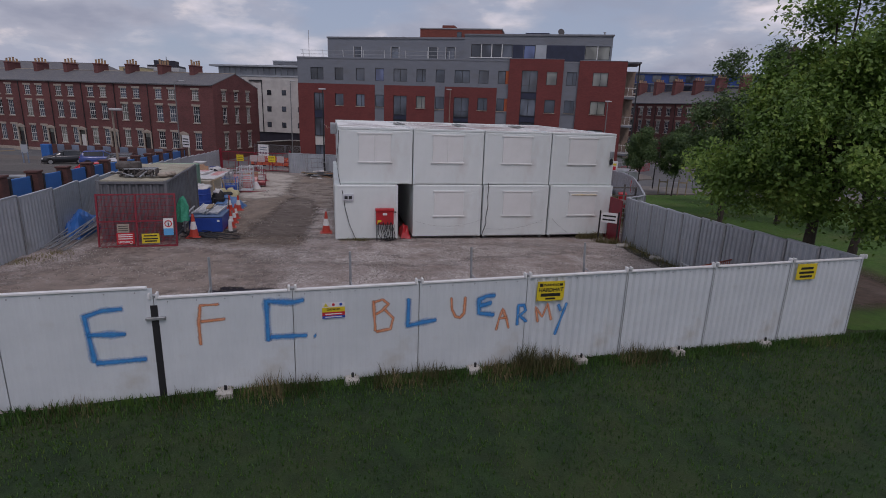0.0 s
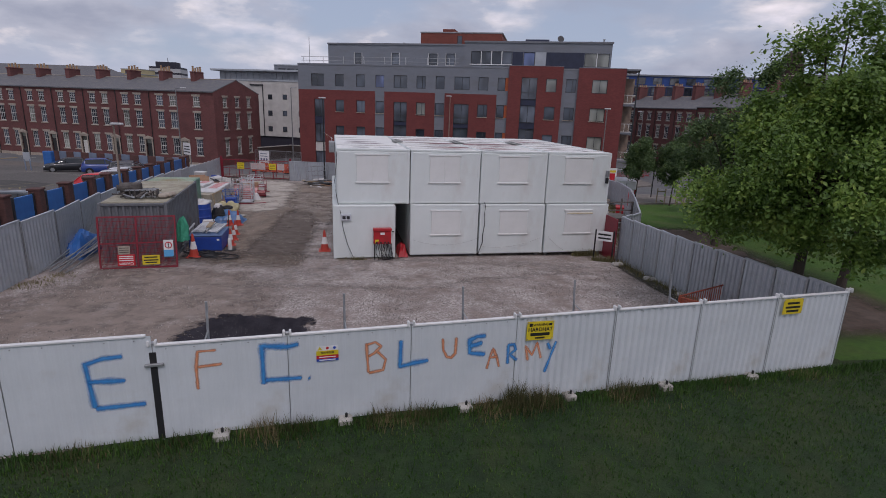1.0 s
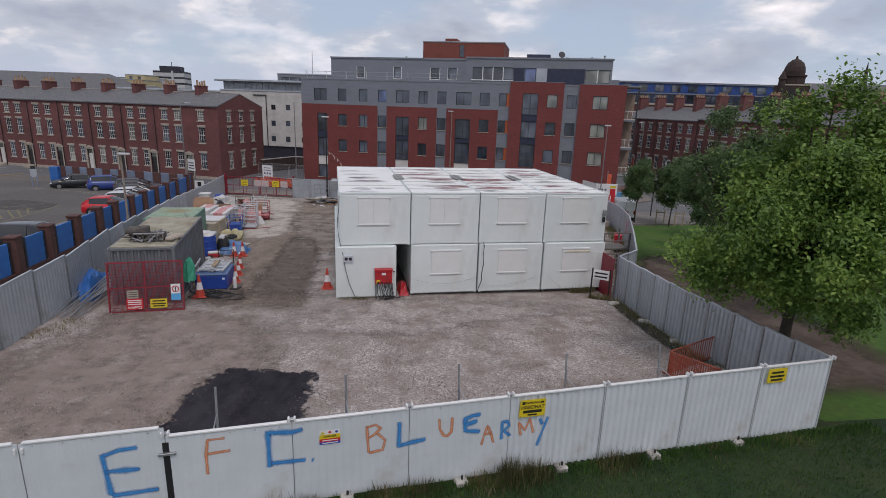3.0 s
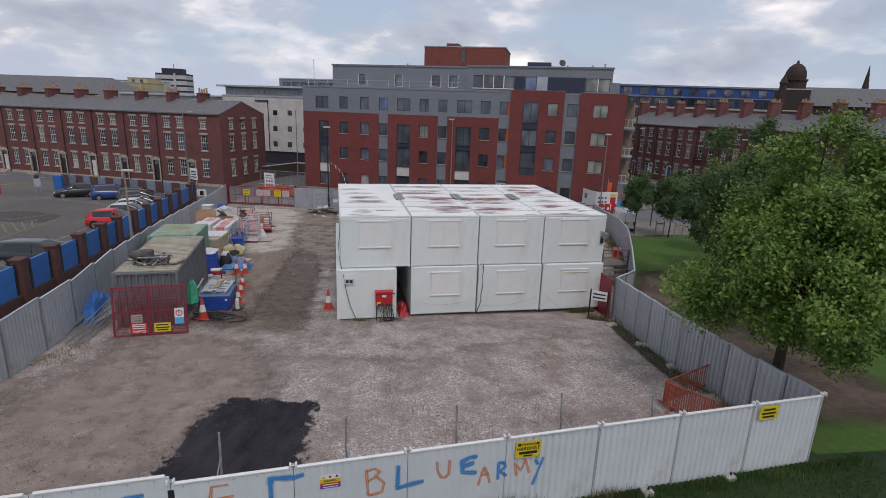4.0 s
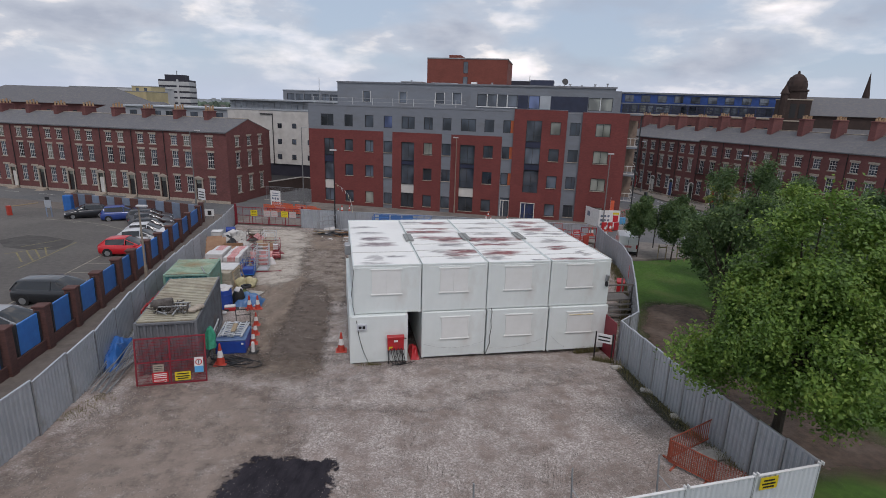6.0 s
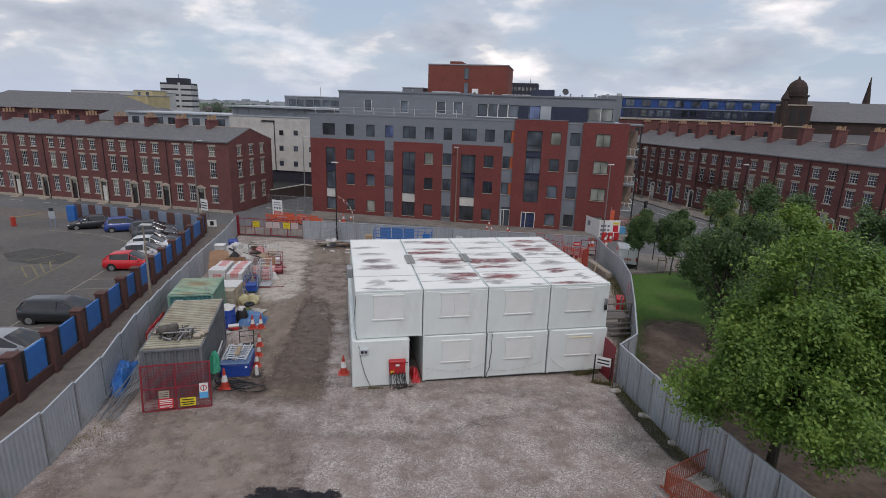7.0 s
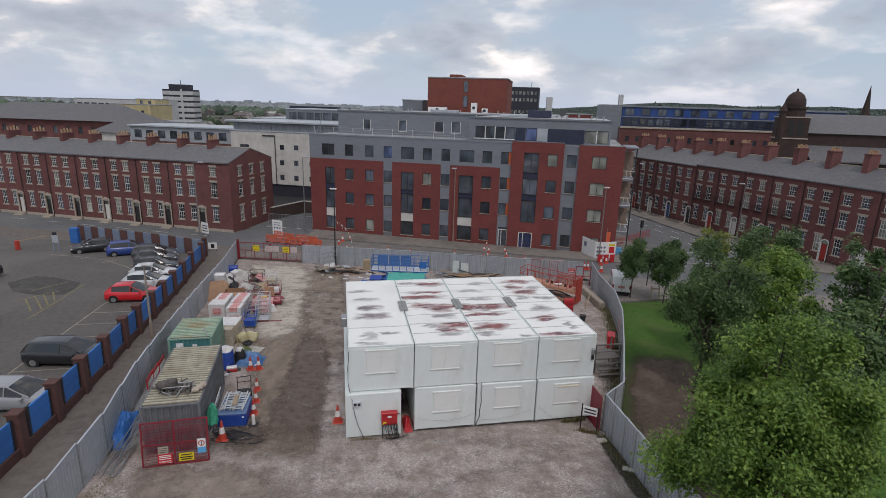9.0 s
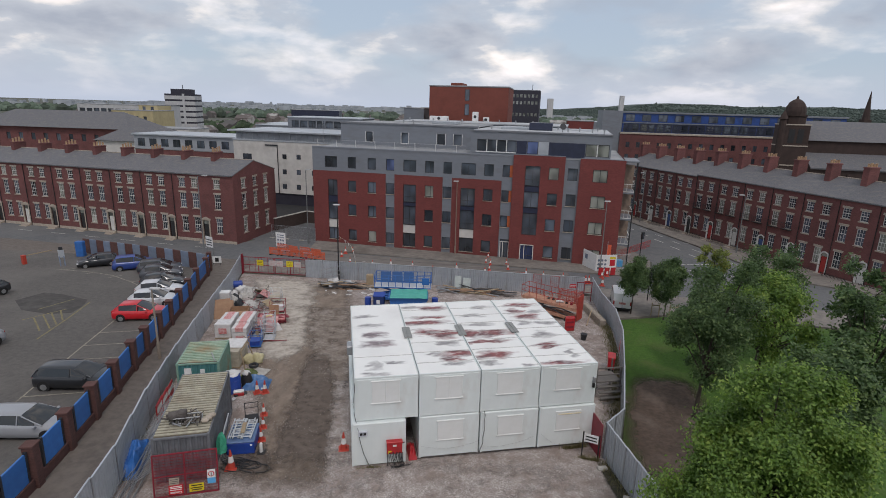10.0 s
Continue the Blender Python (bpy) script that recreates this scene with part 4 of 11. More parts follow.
for x0, x1, y0, z1 in ((23.02, 29.5, -0.25, 11.62), (31.3, U1, -0.2, 11.5)):
    part("bay_coping", Geo().box(x0, y0 - 0.02, z1, x1, 0.25, z1 + 0.06, 0.01), M_GREYCLAD, block)
    for x in (x0, x1 - 0.02):
        part("bay_return", Geo().box(x, y0 + 0.001, BASE, x + 0.02, 0.1, z1), M_BRICK, block)
        part("bay_return", Geo().box(x, 0.1, GTOP, x + 0.02, 0.25, z1), M_BRICK, block)
for u, z, w, h, style, glass, sill in wins:
    off = -0.25 if 23.02 < u < 29.5 else (-0.2 if u > 31.3 else 0.0)
    wf = window_in(block, u, z, w, h, style, glass, 0.12 + off)
    if sill and z < 8:
        part("sill", Geo().box(-0.05, -0.2, -0.07, w + 0.05, 0.02, 0.0, 0.01), M_STONE, wf)
for a, b, c, d, k in panels:
    off = -0.25 if a > 23.02 else 0.0
    part(("spandrel", "pale_spandrel", "orange_panel")[k], Geo().box(a, 0.1 + off, c, b, 0.16 + off, d, 0.01), (M_NAVY, M_RENDER, M_ORANGE_P)[k], block,
         ("dark blue panel between windows", "pale panel under the windows", "orange panel beside a window")[k])
# doors with white frames in the ground floor
for u, w, z0, z1, off in ((24.5, 1.8, -2.2, 0.0, -0.3), (21.8, 1.2, -2.25, 0.1, -0.02)):
    fr = Geo()
    for x0, z_0, x1, z_1 in ((0, 0, 0.09, z1 - z0), (w - 0.09, 0, w, z1 - z0), (0.09, z1 - z0 - 0.09, w - 0.09, z1 - z0), (w * 0.3, 0, w * 0.3 + 0.08, z1 - z0 - 0.09)):
        fr.box(x0, 0, z_0, x1, 0.1, z_1)
    part("door_frame", fr, M_WFRAME, block, "white frame of the entrance door", pose(u, off + 0.05, z0))
# set-back top storey: a deep terrace before its left part, the right part nearly flush
TS, TL, TRT = 11.3, 14.6, 14.38
VL, VR = 6.3, 0.7
top_holes = [(0.32, 1.4, 11.98, 13.43), (5.8, 6.9, 11.96, 13.46), (11.18, 12.4, 12.0, 13.47), (13.6, 14.82, 12.0, 13.5)]
part("top_storey", pierced(-3.65, 17.2, TS, TL, top_holes, VL), M_GREYCLAD, block)
for a, b, c, d in top_holes:
    wf = window_in(block, a, c, b - a, d - c, "plain", M_GLASS_T if a > 11 else None, VL + 0.1)
    part("reveal", Geo().box(-0.07, -0.12, -0.07, 0.0, 0.0, d - c + 0.05).box(b - a, -0.12, -0.07, b - a + 0.07, 0.0, d - c + 0.05).box(0, -0.12, -0.07, b - a, 0.0, 0.0), M_CAP, wf, "pale metal reveal")
rh = [(18.05, 23.17, 11.85, 13.33), (24.55, 25.92, 11.7, 13.3), (31.8, 34.65, 11.7, 13.22)]
part("top_storey", pierced(17.2, 34.85, TS, TRT, rh, VR), M_GREYCLAD, block)
part("top_storey", Geo().box(17.18, VR, TS, 17.2, VL, TRT).box(-3.67, VL, TS, -3.65, 20, TL).box(34.85, VR, TS, 34.87, 20, TRT).box(-3.65, 19.98, TS, 34.85, 20.0, TRT), M_GREYCLAD, block)
# solid dark blocks stand for the top storey's unlit rooms
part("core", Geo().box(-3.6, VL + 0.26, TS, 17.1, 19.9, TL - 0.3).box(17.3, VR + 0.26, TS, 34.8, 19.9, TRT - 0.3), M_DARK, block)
for a, b, c, d in rh:
    n = 4 if b - a > 4 else (2 if b - a > 2 else 1)
    for i in range(n):
        window_in(block, a + (b - a) * i / n, c, (b - a) / n, d - c, "plain", (M_GLASS_T if i % 2 else None) if a < 20 else (M_GLASS_BLUE if a < 26 else M_GLASS_L), VR + 0.08, M_FRAME)
        if i:
            part("mullion", Geo().box(a + (b - a) * i / n - 0.05, VR - 0.02, c, a + (b - a) * i / n + 0.05, VR + 0.08, d), M_CAP, block)
part("spandrel", Geo().box(27.3, VR - 0.04, 11.5, 31.75, VR, 13.28), M_NAVY, block, "dark blue panel")
part("spandrel", Geo().box(23.22, VR - 0.04, 11.7, 24.5, VR, 13.3), M_NAVY, block, "dark blue panel")
part("pale_spandrel", Geo().box(25.97, VR - 0.04, 11.7, 27.25, VR, 13.28), M_ZINC, block, "pale metal panel")
part("sill", Geo().box(17.9, VR - 0.12, 11.72, 23.2, VR, 11.82, 0.01), M_CAP, block)
M_MEMBRANE = mat("pale_roof_membrane", (0.5, 0.52, 0.53), (0.36, 0.38, 0.4), scale=0.35, rough=0.7, stain=(0.24, 0.25, 0.27), stain_scale=0.18, stain_amount=(0.48, 0.66))
part("roof", Geo().box(-3.7, VL - 0.05, TL, 17.2, 20, TL + 0.08), M_ROOFFELT, block, "flat grey felt roof")
part("roof", Geo().box(17.2, VR - 0.05, TRT, 34.95, 20, TRT + 0.08), M_MEMBRANE, block, "flat roof under a pale stained membrane")
M_EDGE = mat("grey_roof_trim", (0.2, 0.21, 0.23), (0.16, 0.17, 0.19), scale=2, rough=0.5)
part("roof_edge", Geo().box(-3.75, VL - 0.12, TL - 0.06, 17.2, VL - 0.05, TL + 0.15), M_EDGE, block)
part("roof_edge", Geo().box(17.15, VR - 0.12, TRT - 0.06, 35.0, VR - 0.05, TRT + 0.14), M_EDGE, block)
part("downpipe", Geo().tube((17.1, VL - 0.1, TS), (17.1, VL - 0.1, TL), 0.06, 6), M_CAP, block)
part("terrace_floor", Geo().box(U0 + 0.3, 0.3, GTOP + 0.06, 17.1, VL - 0.02, GTOP + 0.11), M_ROOFFELT, block)
# rooftop plant, upstands and guard rail
part("plant_box", Geo().box(24.1, 7.0, TRT + 0.08, 27.2, 9.4, TRT + 1.1, 0.04), M_NAVY, block, "dark blue rooftop plant box")
part("plant_slab", Geo().box(20.0, 8.5, TRT + 0.08, 24.0, 11.5, TRT + 0.4, 0.04), M_ZINC, block)
part("plant_box", Geo().box(8.6, 13.0, TL + 0.08, 12.6, 15.5, TL + 0.5, 0.04), M_ZINC, block)
for u, v, z in ((4.1, 12.6, TL), (6.6, 9.6, TL), (19.0, 6.4, TRT), (19.6, 15.6, TRT), (22.4, 14.2, TRT), (27.9, 10.5, TRT), (29.4, 5.2, TRT), (30.9, 8.4, TRT), (32.5, 4.4, TRT), (33.4, 11.5, TRT), (33.9, 2.2, TRT)):
    vp = part("vent_pipe", Geo().tube((u, v, z + 0.05), (u, v, z + 0.5), 0.09, 8).tube((u, v, z + 0.5), (u, v, z + 0.6), 0.15, 8), M_GALV, block)
part("satellite_dish", Geo().turned([(0.02, 0.0), (0.26, 0.06), (0.42, 0.17)], 14), M_FRAME, block, "small dark satellite dish", pose(28.7, 4.0, TRT + 0.75, 72, 0, 20))
part("dish_arm", Geo().tube((28.7, 4.05, TRT + 0.05), (28.7, 4.05, TRT + 0.75), 0.03, 5), M_FRAME, block)
part("mast", Geo().tube((-3.9, 0.9, GTOP), (-3.9, 0.9, GTOP + 3.6), 0.035, 5), M_GALV, block, "thin grey roof mast")
for k in range(8):
    u = U0 + 0.5 + k * 2.85
    part("guard_post", Geo().tube((u, 0.9, GTOP), (u + 0.06, 0.55, GTOP + 1.15), 0.035, 5), M_CAP, block)
part("guard_rail", Geo().tube((U0 + 0.2, 0.58, GTOP + 1.08), (16.6, 0.58, GTOP + 1.08), 0.026, 5).tube((U0 + 0.2, 0.72, GTOP + 0.62), (16.6, 0.72, GTOP + 0.62), 0.026, 5), M_GALV, block)
# balconies on the end wall
M_WOOD_B = mat("pale_balcony_timber", (0.32, 0.24, 0.185), (0.22, 0.165, 0.13), scale=2, rough=0.7)
for k in range(3):
    z = -1.6 + 3.33 * k
    part("balcony_screen", Geo().box(U1 + 0.02, 4.3, z + 2.5, U1 + 1.5, 4.4, z + 5.6), M_WOOD_B, block, "pale timber lined balcony recess")
    part("balcony_front", Geo().box(U1, 0.36, z + 2.56, U1 + 1.5, 0.4, z + 2.64).box(U1, 0.36, z + 3.5, U1 + 1.5, 0.4, z + 3.56).box(U1 + 0.45, 0.36, z + 2.6, U1 + 0.5, 0.4, z + 3.5).box(U1 + 0.95, 0.36, z + 2.6, U1 + 1.0, 0.4, z + 3.5), M_WFRAME, block)
    b = part("balcony", Geo().box(U1, 0.4, z + 2.3, U1 + 1.5, 4.4, z + 2.5, 0.02), M_GREYCLAD, block)
    part("balustrade", Geo().box(U1 + 1.44, 0.4, z + 2.5, U1 + 1.48, 4.4, z + 2.58).box(U1 + 1.42, 0.4, z + 3.5, U1 + 1.5, 4.4, z + 3.56)
         .box(U1, 0.4, z + 3.5, U1 + 1.5, 0.46, z + 3.56), M_WFRAME, b)
part("balcony_column", Geo().box(U1 + 1.35, 0.35, BASE, U1 + 1.5, 0.5, GTOP + 0.1), M_FRAME, block)
part("canopy", Geo().box(U1 + 0.02, -0.1, 11.3, U1 + 1.6, 5, 11.5, 0.03), M_EDGE, block)

# ---------------------------------------------------------------- painted front hoarding
M_BLUE_SPRAY = mat("blue_spray_paint", (0.02, 0.2, 0.54), (0.04, 0.28, 0.62), scale=9, rough=0.6)
M_ORANGE_SPRAY = mat("orange_spray_paint", (0.62, 0.2, 0.07), (0.7, 0.32, 0.17), scale=9, rough=0.6)
M_YELLOW = mat("yellow_sign", (0.72, 0.56, 0.02), (0.62, 0.48, 0.02), scale=4, rough=0.45)
M_SIGNWHITE = mat("white_sign", (0.78, 0.78, 0.77), None, scale=4, rough=0.45)
M_SIGNBLACK = mat("black_sign_print", (0.015, 0.015, 0.015), None, scale=4, rough=0.5)
M_SIGNRED = mat("red_sign_print", (0.55, 0.02, 0.03), None, scale=4, rough=0.45)
M_SIGNBLUE = mat("blue_sign_print", (0.02, 0.07, 0.4), None, scale=4, rough=0.45)
M_CYAN = mat("light_blue_sign", (0.1, 0.4, 0.72), None, scale=4, rough=0.45)


def words(parent, body, x, z, size, material, y=-0.012, m=None, name="lettering"):
    """Upright letters in x and z, centred on (x, z)."""
    cu = bpy.data.curves.new(name, "FONT")
    cu.body, cu.size, cu.align_x, cu.align_y, cu.extrude = body, size, "CENTER", "CENTER", 0.001
    cu.offset = size * 0.018
    tmp = bpy.data.objects.new("tmp", cu)
    scene.collection.objects.link(tmp)
    me = bpy.data.meshes.new_from_object(tmp.evaluated_get(bpy.context.evaluated_depsgraph_get()))
    bpy.data.objects.remove(tmp)
    bpy.data.curves.remove(cu)
    me.materials.clear()
    me.materials.append(material)
    return put(name, me, parent, (m or Matrix.Identity(4)) @ pose(x, y, z, 90, 0, 0))


def bars(g, x0, x1, zs, hgt, y=-0.011, ragged=0.0):
    for z in zs:
        a = random.uniform(0, ragged) if ragged else 0
        g.box(x0 + a, y, z - hgt / 2, x1 - a, y + 0.004, z + hgt / 2)
    return g


FR = pose(-2.32, 9.13, 0, 0, 0, 16.8)
front = thing("hoarding_front", FR, "white ribbed steel hoarding sprayed with blue and orange letters", "hoarding", kind="structure")
JOINTS = [-13.4, -11.2, -8.9, -6.65, -4.42, -2.19, 0.0, 2.28, 4.47, 6.76, 8.95, 11.09, 13.25]


def ftop(s):
    return 2.78 if s < -2.2 else 2.6


def fbase(s):
    return gz(9.13 + 0.289 * s) + 0.06


for a, b in zip(JOINTS[:-1], JOINTS[1:]):
    w, base = b - a, fbase((a + b) / 2)
    h = ftop((a + b) / 2) - base
    panel = part("panel", ribbed(w - 0.016, h - 0.03, 0.165, 0.006 if a < 4 else 0.036), M_HOARD, front, "", pose(a + 0.008, 0, base))
    part("top_rail", Geo().box(0.05, -0.022, h - 0.045, w - 0.09, 0.05, h, 0.01), M_CAP, panel)
    for k in range(5):
        x = 0.2 + k * 0.44
        part("rivet", Geo().tube((x, -0.006, h - 0.1), (x, 0.004, h - 0.1), 0.012, 6), M_GALV, panel)
for s in JOINTS:
    base = fbase(s)
    pst = part("post", Geo().box(-0.035, 0.012, -0.1, 0.035, 0.10, 2.62 - base, 0.008), M_GALV, front, "", pose(s, 0, base))
    for dx in (-0.075, 0.035):
        part("cap", Geo().box(dx, -0.035, 2.56 - base, dx + 0.04, 0.07, 2.67 - base, 0.012), M_CAP, pst)
part("joint_gap", Geo().box(-2.25, -0.006, fbase(-2.2), -2.14, 0.03, 2.45, 0.004), M_BLACK, front, "dark open joint between two panels")
part("joint_clip", Geo().box(-2.33, -0.05, 2.2, -2.03, 0.0, 2.25, 0.006), M_GALV, front)
for s in (-1.43, 1.09, 3.56, 6.17, 8.7):
    z0 = gz(11)
    st = part("back_stay", Geo().tube((s, 0.6, z0), (s, 0.85, 3.0), 0.024, 7).tube((s, 0.06, 2.4), (s, 0.78, 2.45), 0.014, 6), M_GALV, front, "upright steel stay behind the panels")
    part("back_block", Geo().box(s - 0.3, 0.3, z0 - 0.02, s + 0.3, 1.1, z0 + 0.28, 0.03), M_CONC, st)
for s, dy in ((-1.2, -0.25), (1.0, -0.2), (3.4, -0.22), (5.75, -0.22), (8.15, -0.25), (10.6, -0.2)):
    z0 = fbase(s)
    part("foot_block", Geo().box(s - 0.14, dy - 0.02, z0 - 0.1, s + 0.14, 0.0, z0 + 0.09, 0.03), M_CONC, front, "pale concrete foot block")
    part("foot_bolt", Geo().tube((s + 0.02, dy + 0.09, z0 + 0.06), (s + 0.02, dy + 0.09, z0 + 0.17), 0.025, 6), M_BLACK, front)

soften(M_BLUE_SPRAY, 22, 0.3, 0.08, 0.98)
soften(M_ORANGE_SPRAY, 22, 0.3, 0.08, 0.98)


def spray(char, tone_key, x, z, w, h, *strokes):
    """A sprayed letter in a box at (x, z), drawn as soft-edged strokes."""
    wide = (0.04 if char in "ECL" else 0.027) if tone_key == "b" else 0.021
    g, rim = Geo(), []
    for j, st in enumerate(strokes):
        pts = [Vector((x + a * w, 0, z + b * h)) for a, b in st]
        fine = []
        for a, b in zip(pts[:-1], pts[1:]):
            n = max(2, int((b - a).length / 0.03))
            fine += [a.lerp(b, k / n) for k in range(n)]
        fine.append(pts[-1])
        for k, p in enumerate(fine):
            d = (fine[min(k + 1, len(fine) - 1)] - fine[max(k - 1, 0)]).normalized()
            nrm = Vector((-d.z, 0, d.x))
            r = wide * (1 + 0.4 * noise.noise(p * 4)) * random.uniform(0.97, 1.03)
            for o, v in ((-2.1, 0.0), (-0.85, 0.6), (0, 1.05), (0.85, 0.6), (2.1, 0.0)):
                q = p + nrm * r * o
                g.v.append((q.x, -0.004 - 0.0012 * j, q.z))
                rim.append(v * (0.35 if k in (0, len(fine) - 1) else 1))
        base = len(g.v) - 5 * len(fine)
        g.f += [(base + 5 * k + i, base + 5 * k + i + 1, base + 5 * k + i + 6, base + 5 * k + i + 5) for k in range(len(fine) - 1) for i in range(4)]
    ob = part("graffiti_letter", g, M_BLUE_SPRAY if tone_key == "b" else M_ORANGE_SPRAY, front, ("blue" if tone_key == "b" else "orange") + " sprayed letter " + char)
    ob.data.attributes.new("rim", "FLOAT", "POINT").data.foreach_set("value", rim)


random.seed(3)
spray("E", "b", -3.21, 1.5, 0.84, 0.92, [(0.68, 1), (0.32, 0.99), (0, 0.9), (0.03, 0.48), (0.07, 0)], [(0, 0.55), (0.68, 0.52)], [(0.07, 0), (1, 0.01)])
spray("F", "o", -1.54, 1.67, 0.43, 0.73, [(0.81, 1), (0.1, 1), (0, 0.58), (0, 0)], [(1, 0.63), (0.05, 0.6)])
spray("C", "b", -0.44, 1.64, 0.68, 0.76, [(0.95, 0.99), (0.66, 0.94), (0, 1), (0, 0)], [(0.03, 0.12), (1, 0.09)], [(1.14, 0.07), (1.22, 0.05)])
spray("B", "o", 1.42, 1.67, 0.37, 0.63, [(0, 1), (0.1, 0)], [(0, 0.93), (0.46, 1), (0.76, 0.85), (0.4, 0.64), (0.1, 0.55)], [(0.54, 0.7), (1, 0.4), (0.86, 0.06), (0.1, 0)])
spray("L", "b", 2.07, 1.74, 0.57, 0.56, [(0.02, 1), (0, 0), (0.5, 0.09), (1, 0.14)])
spray("U", "o", 2.91, 1.83, 0.28, 0.43, [(0, 1), (0.07, 0.42), (0.36, 0.05), (0.68, 0), (0.96, 0.2), (1, 1)])
spray("E", "b", 3.47, 1.83, 0.35, 0.41, [(1, 1), (0.43, 0.98), (0, 0.83), (0.03, 0.15), (1, 0)], [(0, 0.5), (0.8, 0.65)])
spray("A", "o", 3.86, 1.49, 0.27, 0.45, [(0, 0), (0.2, 0.56), (0.44, 1), (0.8, 0.5), (1, 0.04)], [(0.15, 0.56), (0.85, 0.6)])
spray("R", "b", 4.31, 1.56, 0.21, 0.43, [(0, 0), (0, 1), (0.57, 1), (0.8, 0.74), (0.2, 0.5), (1, 0.14)])
spray("M", "o", 4.69, 1.59, 0.37, 0.4, [(0.19, 0), (0, 0.85), (0.43, 0.3), (0.7, 1), (1, 0.05)])
spray("Y", "b", 5.16, 1.28, 0.22, 0.71, [(0.1, 0.97), (0.45, 0.73)], [(1, 1), (0.5, 0.5), (0, 0)])


def yellow_sign(m, w, h, text, group=""):
    s = thing("warning_sign", m, "yellow warning sign with black print fixed to the hoarding", "sign")
    part("plate", Geo().box(-w / 2, -0.008, -h / 2, w / 2, 0.0, h / 2, 0.003), M_YELLOW, s)
    if text:
        words(s, "WARNING", 0.0, h * 0.32, h * 0.17, M_SIGNBLACK)
        words(s, "HARDHAT", 0, h * 0.06, h * 0.28, M_SIGNBLACK)
        part("print", bars(Geo(), -w * 0.36, w * 0.36, [-h * 0.19], h * 0.16).box(-w * 0.42, -0.011, h * 0.24, -w * 0.3, -0.008, h * 0.4).box(w * 0.3, -0.011, h * 0.26, w * 0.42, -0.008, h * 0.38), M_SIGNBLACK, s)
        part("print", bars(Geo(), -w * 0.18, w * 0.18, [-h * 0.38], h * 0.09), M_SIGNBLACK, s)
    else:
        part("print", bars(Geo(), -w * 0.38, w * 0.38, [h * 0.22, -h * 0.05, -h * 0.3], h * 0.14, ragged=0.08), M_SIGNBLACK, s)
    for sx_ in (-1, 1):
        for sz_ in (-1, 1):
            part("screw", Geo().tube((sx_ * w * 0.46, -0.014, sz_ * h * 0.43), (sx_ * w * 0.46, -0.006, sz_ * h * 0.43), 0.012, 6), M_GALV, s)
    return s


yellow_sign(FR @ pose(4.97, -0.04, 2.27, 0, 1.0, 0), 0.6, 0.41, True)
yellow_sign(FR @ pose(11.5, -0.04, 2.34), 0.58, 0.38, False)
ds = thing("danger_sign", FR @ pose(0.7, -0.012, 2.16), "small multicoloured site safety sign on the white hoarding", "sign")
part("plate", Geo().box(-0.2, -0.006, -0.15, 0.2, 0, 0.15, 0.002), M_SIGNWHITE, ds)
part("yellow_band", Geo().box(-0.2, -0.009, -0.03, 0.2, -0.006, 0.06), M_YELLOW, ds)
part("red_band", Geo().box(-0.2, -0.009, -0.1, 0.2, -0.006, -0.032), M_SIGNRED, ds)
part("blue_band", Geo().box(-0.2, -0.009, -0.15, 0.2, -0.006, -0.102), M_SIGNBLUE, ds)
words(ds, "DANGER", 0, 0.02, 0.06, M_SIGNBLACK)
part("print", bars(Geo(), -0.15, 0.15, [-0.068, -0.125], 0.018), M_SIGNWHITE, ds)
part("triangle", Geo().quad((-0.18, -0.009, 0.075), (-0.09, -0.009, 0.075), (-0.135, -0.009, 0.145)), M_YELLOW, ds)
part("ring", Geo().tube((0.0, -0.009, 0.108), (0, -0.006, 0.108), 0.027, 14), M_SIGNRED, ds)
part("disc", Geo().tube((0.13, -0.009, 0.108), (0.13, -0.006, 0.108), 0.027, 14), M_SIGNBLUE, ds)

# ---------------------------------------------------------------- grass and stones


def leaf_mat(name, c1, c2, c3):
    """Leaves that let some light through, each of its own tone."""
    m = bpy.data.materials.new(name)
    m.use_nodes = True
    nt = m.node_tree
    nn, ll = nt.nodes, nt.links
    bs = nn["Principled BSDF"]
    bs.inputs["Roughness"].default_value = 0.55
    geo = nn.new("ShaderNodeNewGeometry")
    rp = nn.new("ShaderNodeValToRGB")
    e = rp.color_ramp.elements
    e[0].color, e[1].color = (*c1, 1), (*c3, 1)
    e[0].position, e[1].position = 0.0, 1.0
    e.new(0.55).color = (*c2, 1)
    tc = nn.new("ShaderNodeTexCoord")
    nz = nn.new("ShaderNodeTexNoise")
    nz.inputs["Scale"].default_value, nz.inputs["Detail"].default_value = 1.1, 3.0
    ll.new(tc.outputs["Object"], nz.inputs["Vector"])
    mr = nn.new("ShaderNodeMapRange")
    mr.inputs["From Min"].default_value, mr.inputs["From Max"].default_value = 0.33, 0.67
    ll.new(nz.outputs[0], mr.inputs[0])
    bl = nn.new("ShaderNodeMix")
    bl.inputs["Factor"].default_value = 0.5
    ll.new(geo.outputs["Random Per Island"], bl.inputs["A"])
    ll.new(mr.outputs[0], bl.inputs["B"])
    ll.new(bl.outputs["Result"], rp.inputs[0])
    ll.new(rp.outputs[0], bs.inputs["Base Color"])
    tr = nn.new("ShaderNodeBsdfTranslucent")
    ll.new(rp.outputs[0], tr.inputs[0])
    mx = nn.new("ShaderNodeMixShader")
    mx.inputs[0].default_value = 0.3
    ll.new(bs.outputs[0], mx.inputs[1])
    ll.new(tr.outputs[0], mx.inputs[2])
    ll.new(mx.outputs[0], nn["Material Output"].inputs[0])
    return m


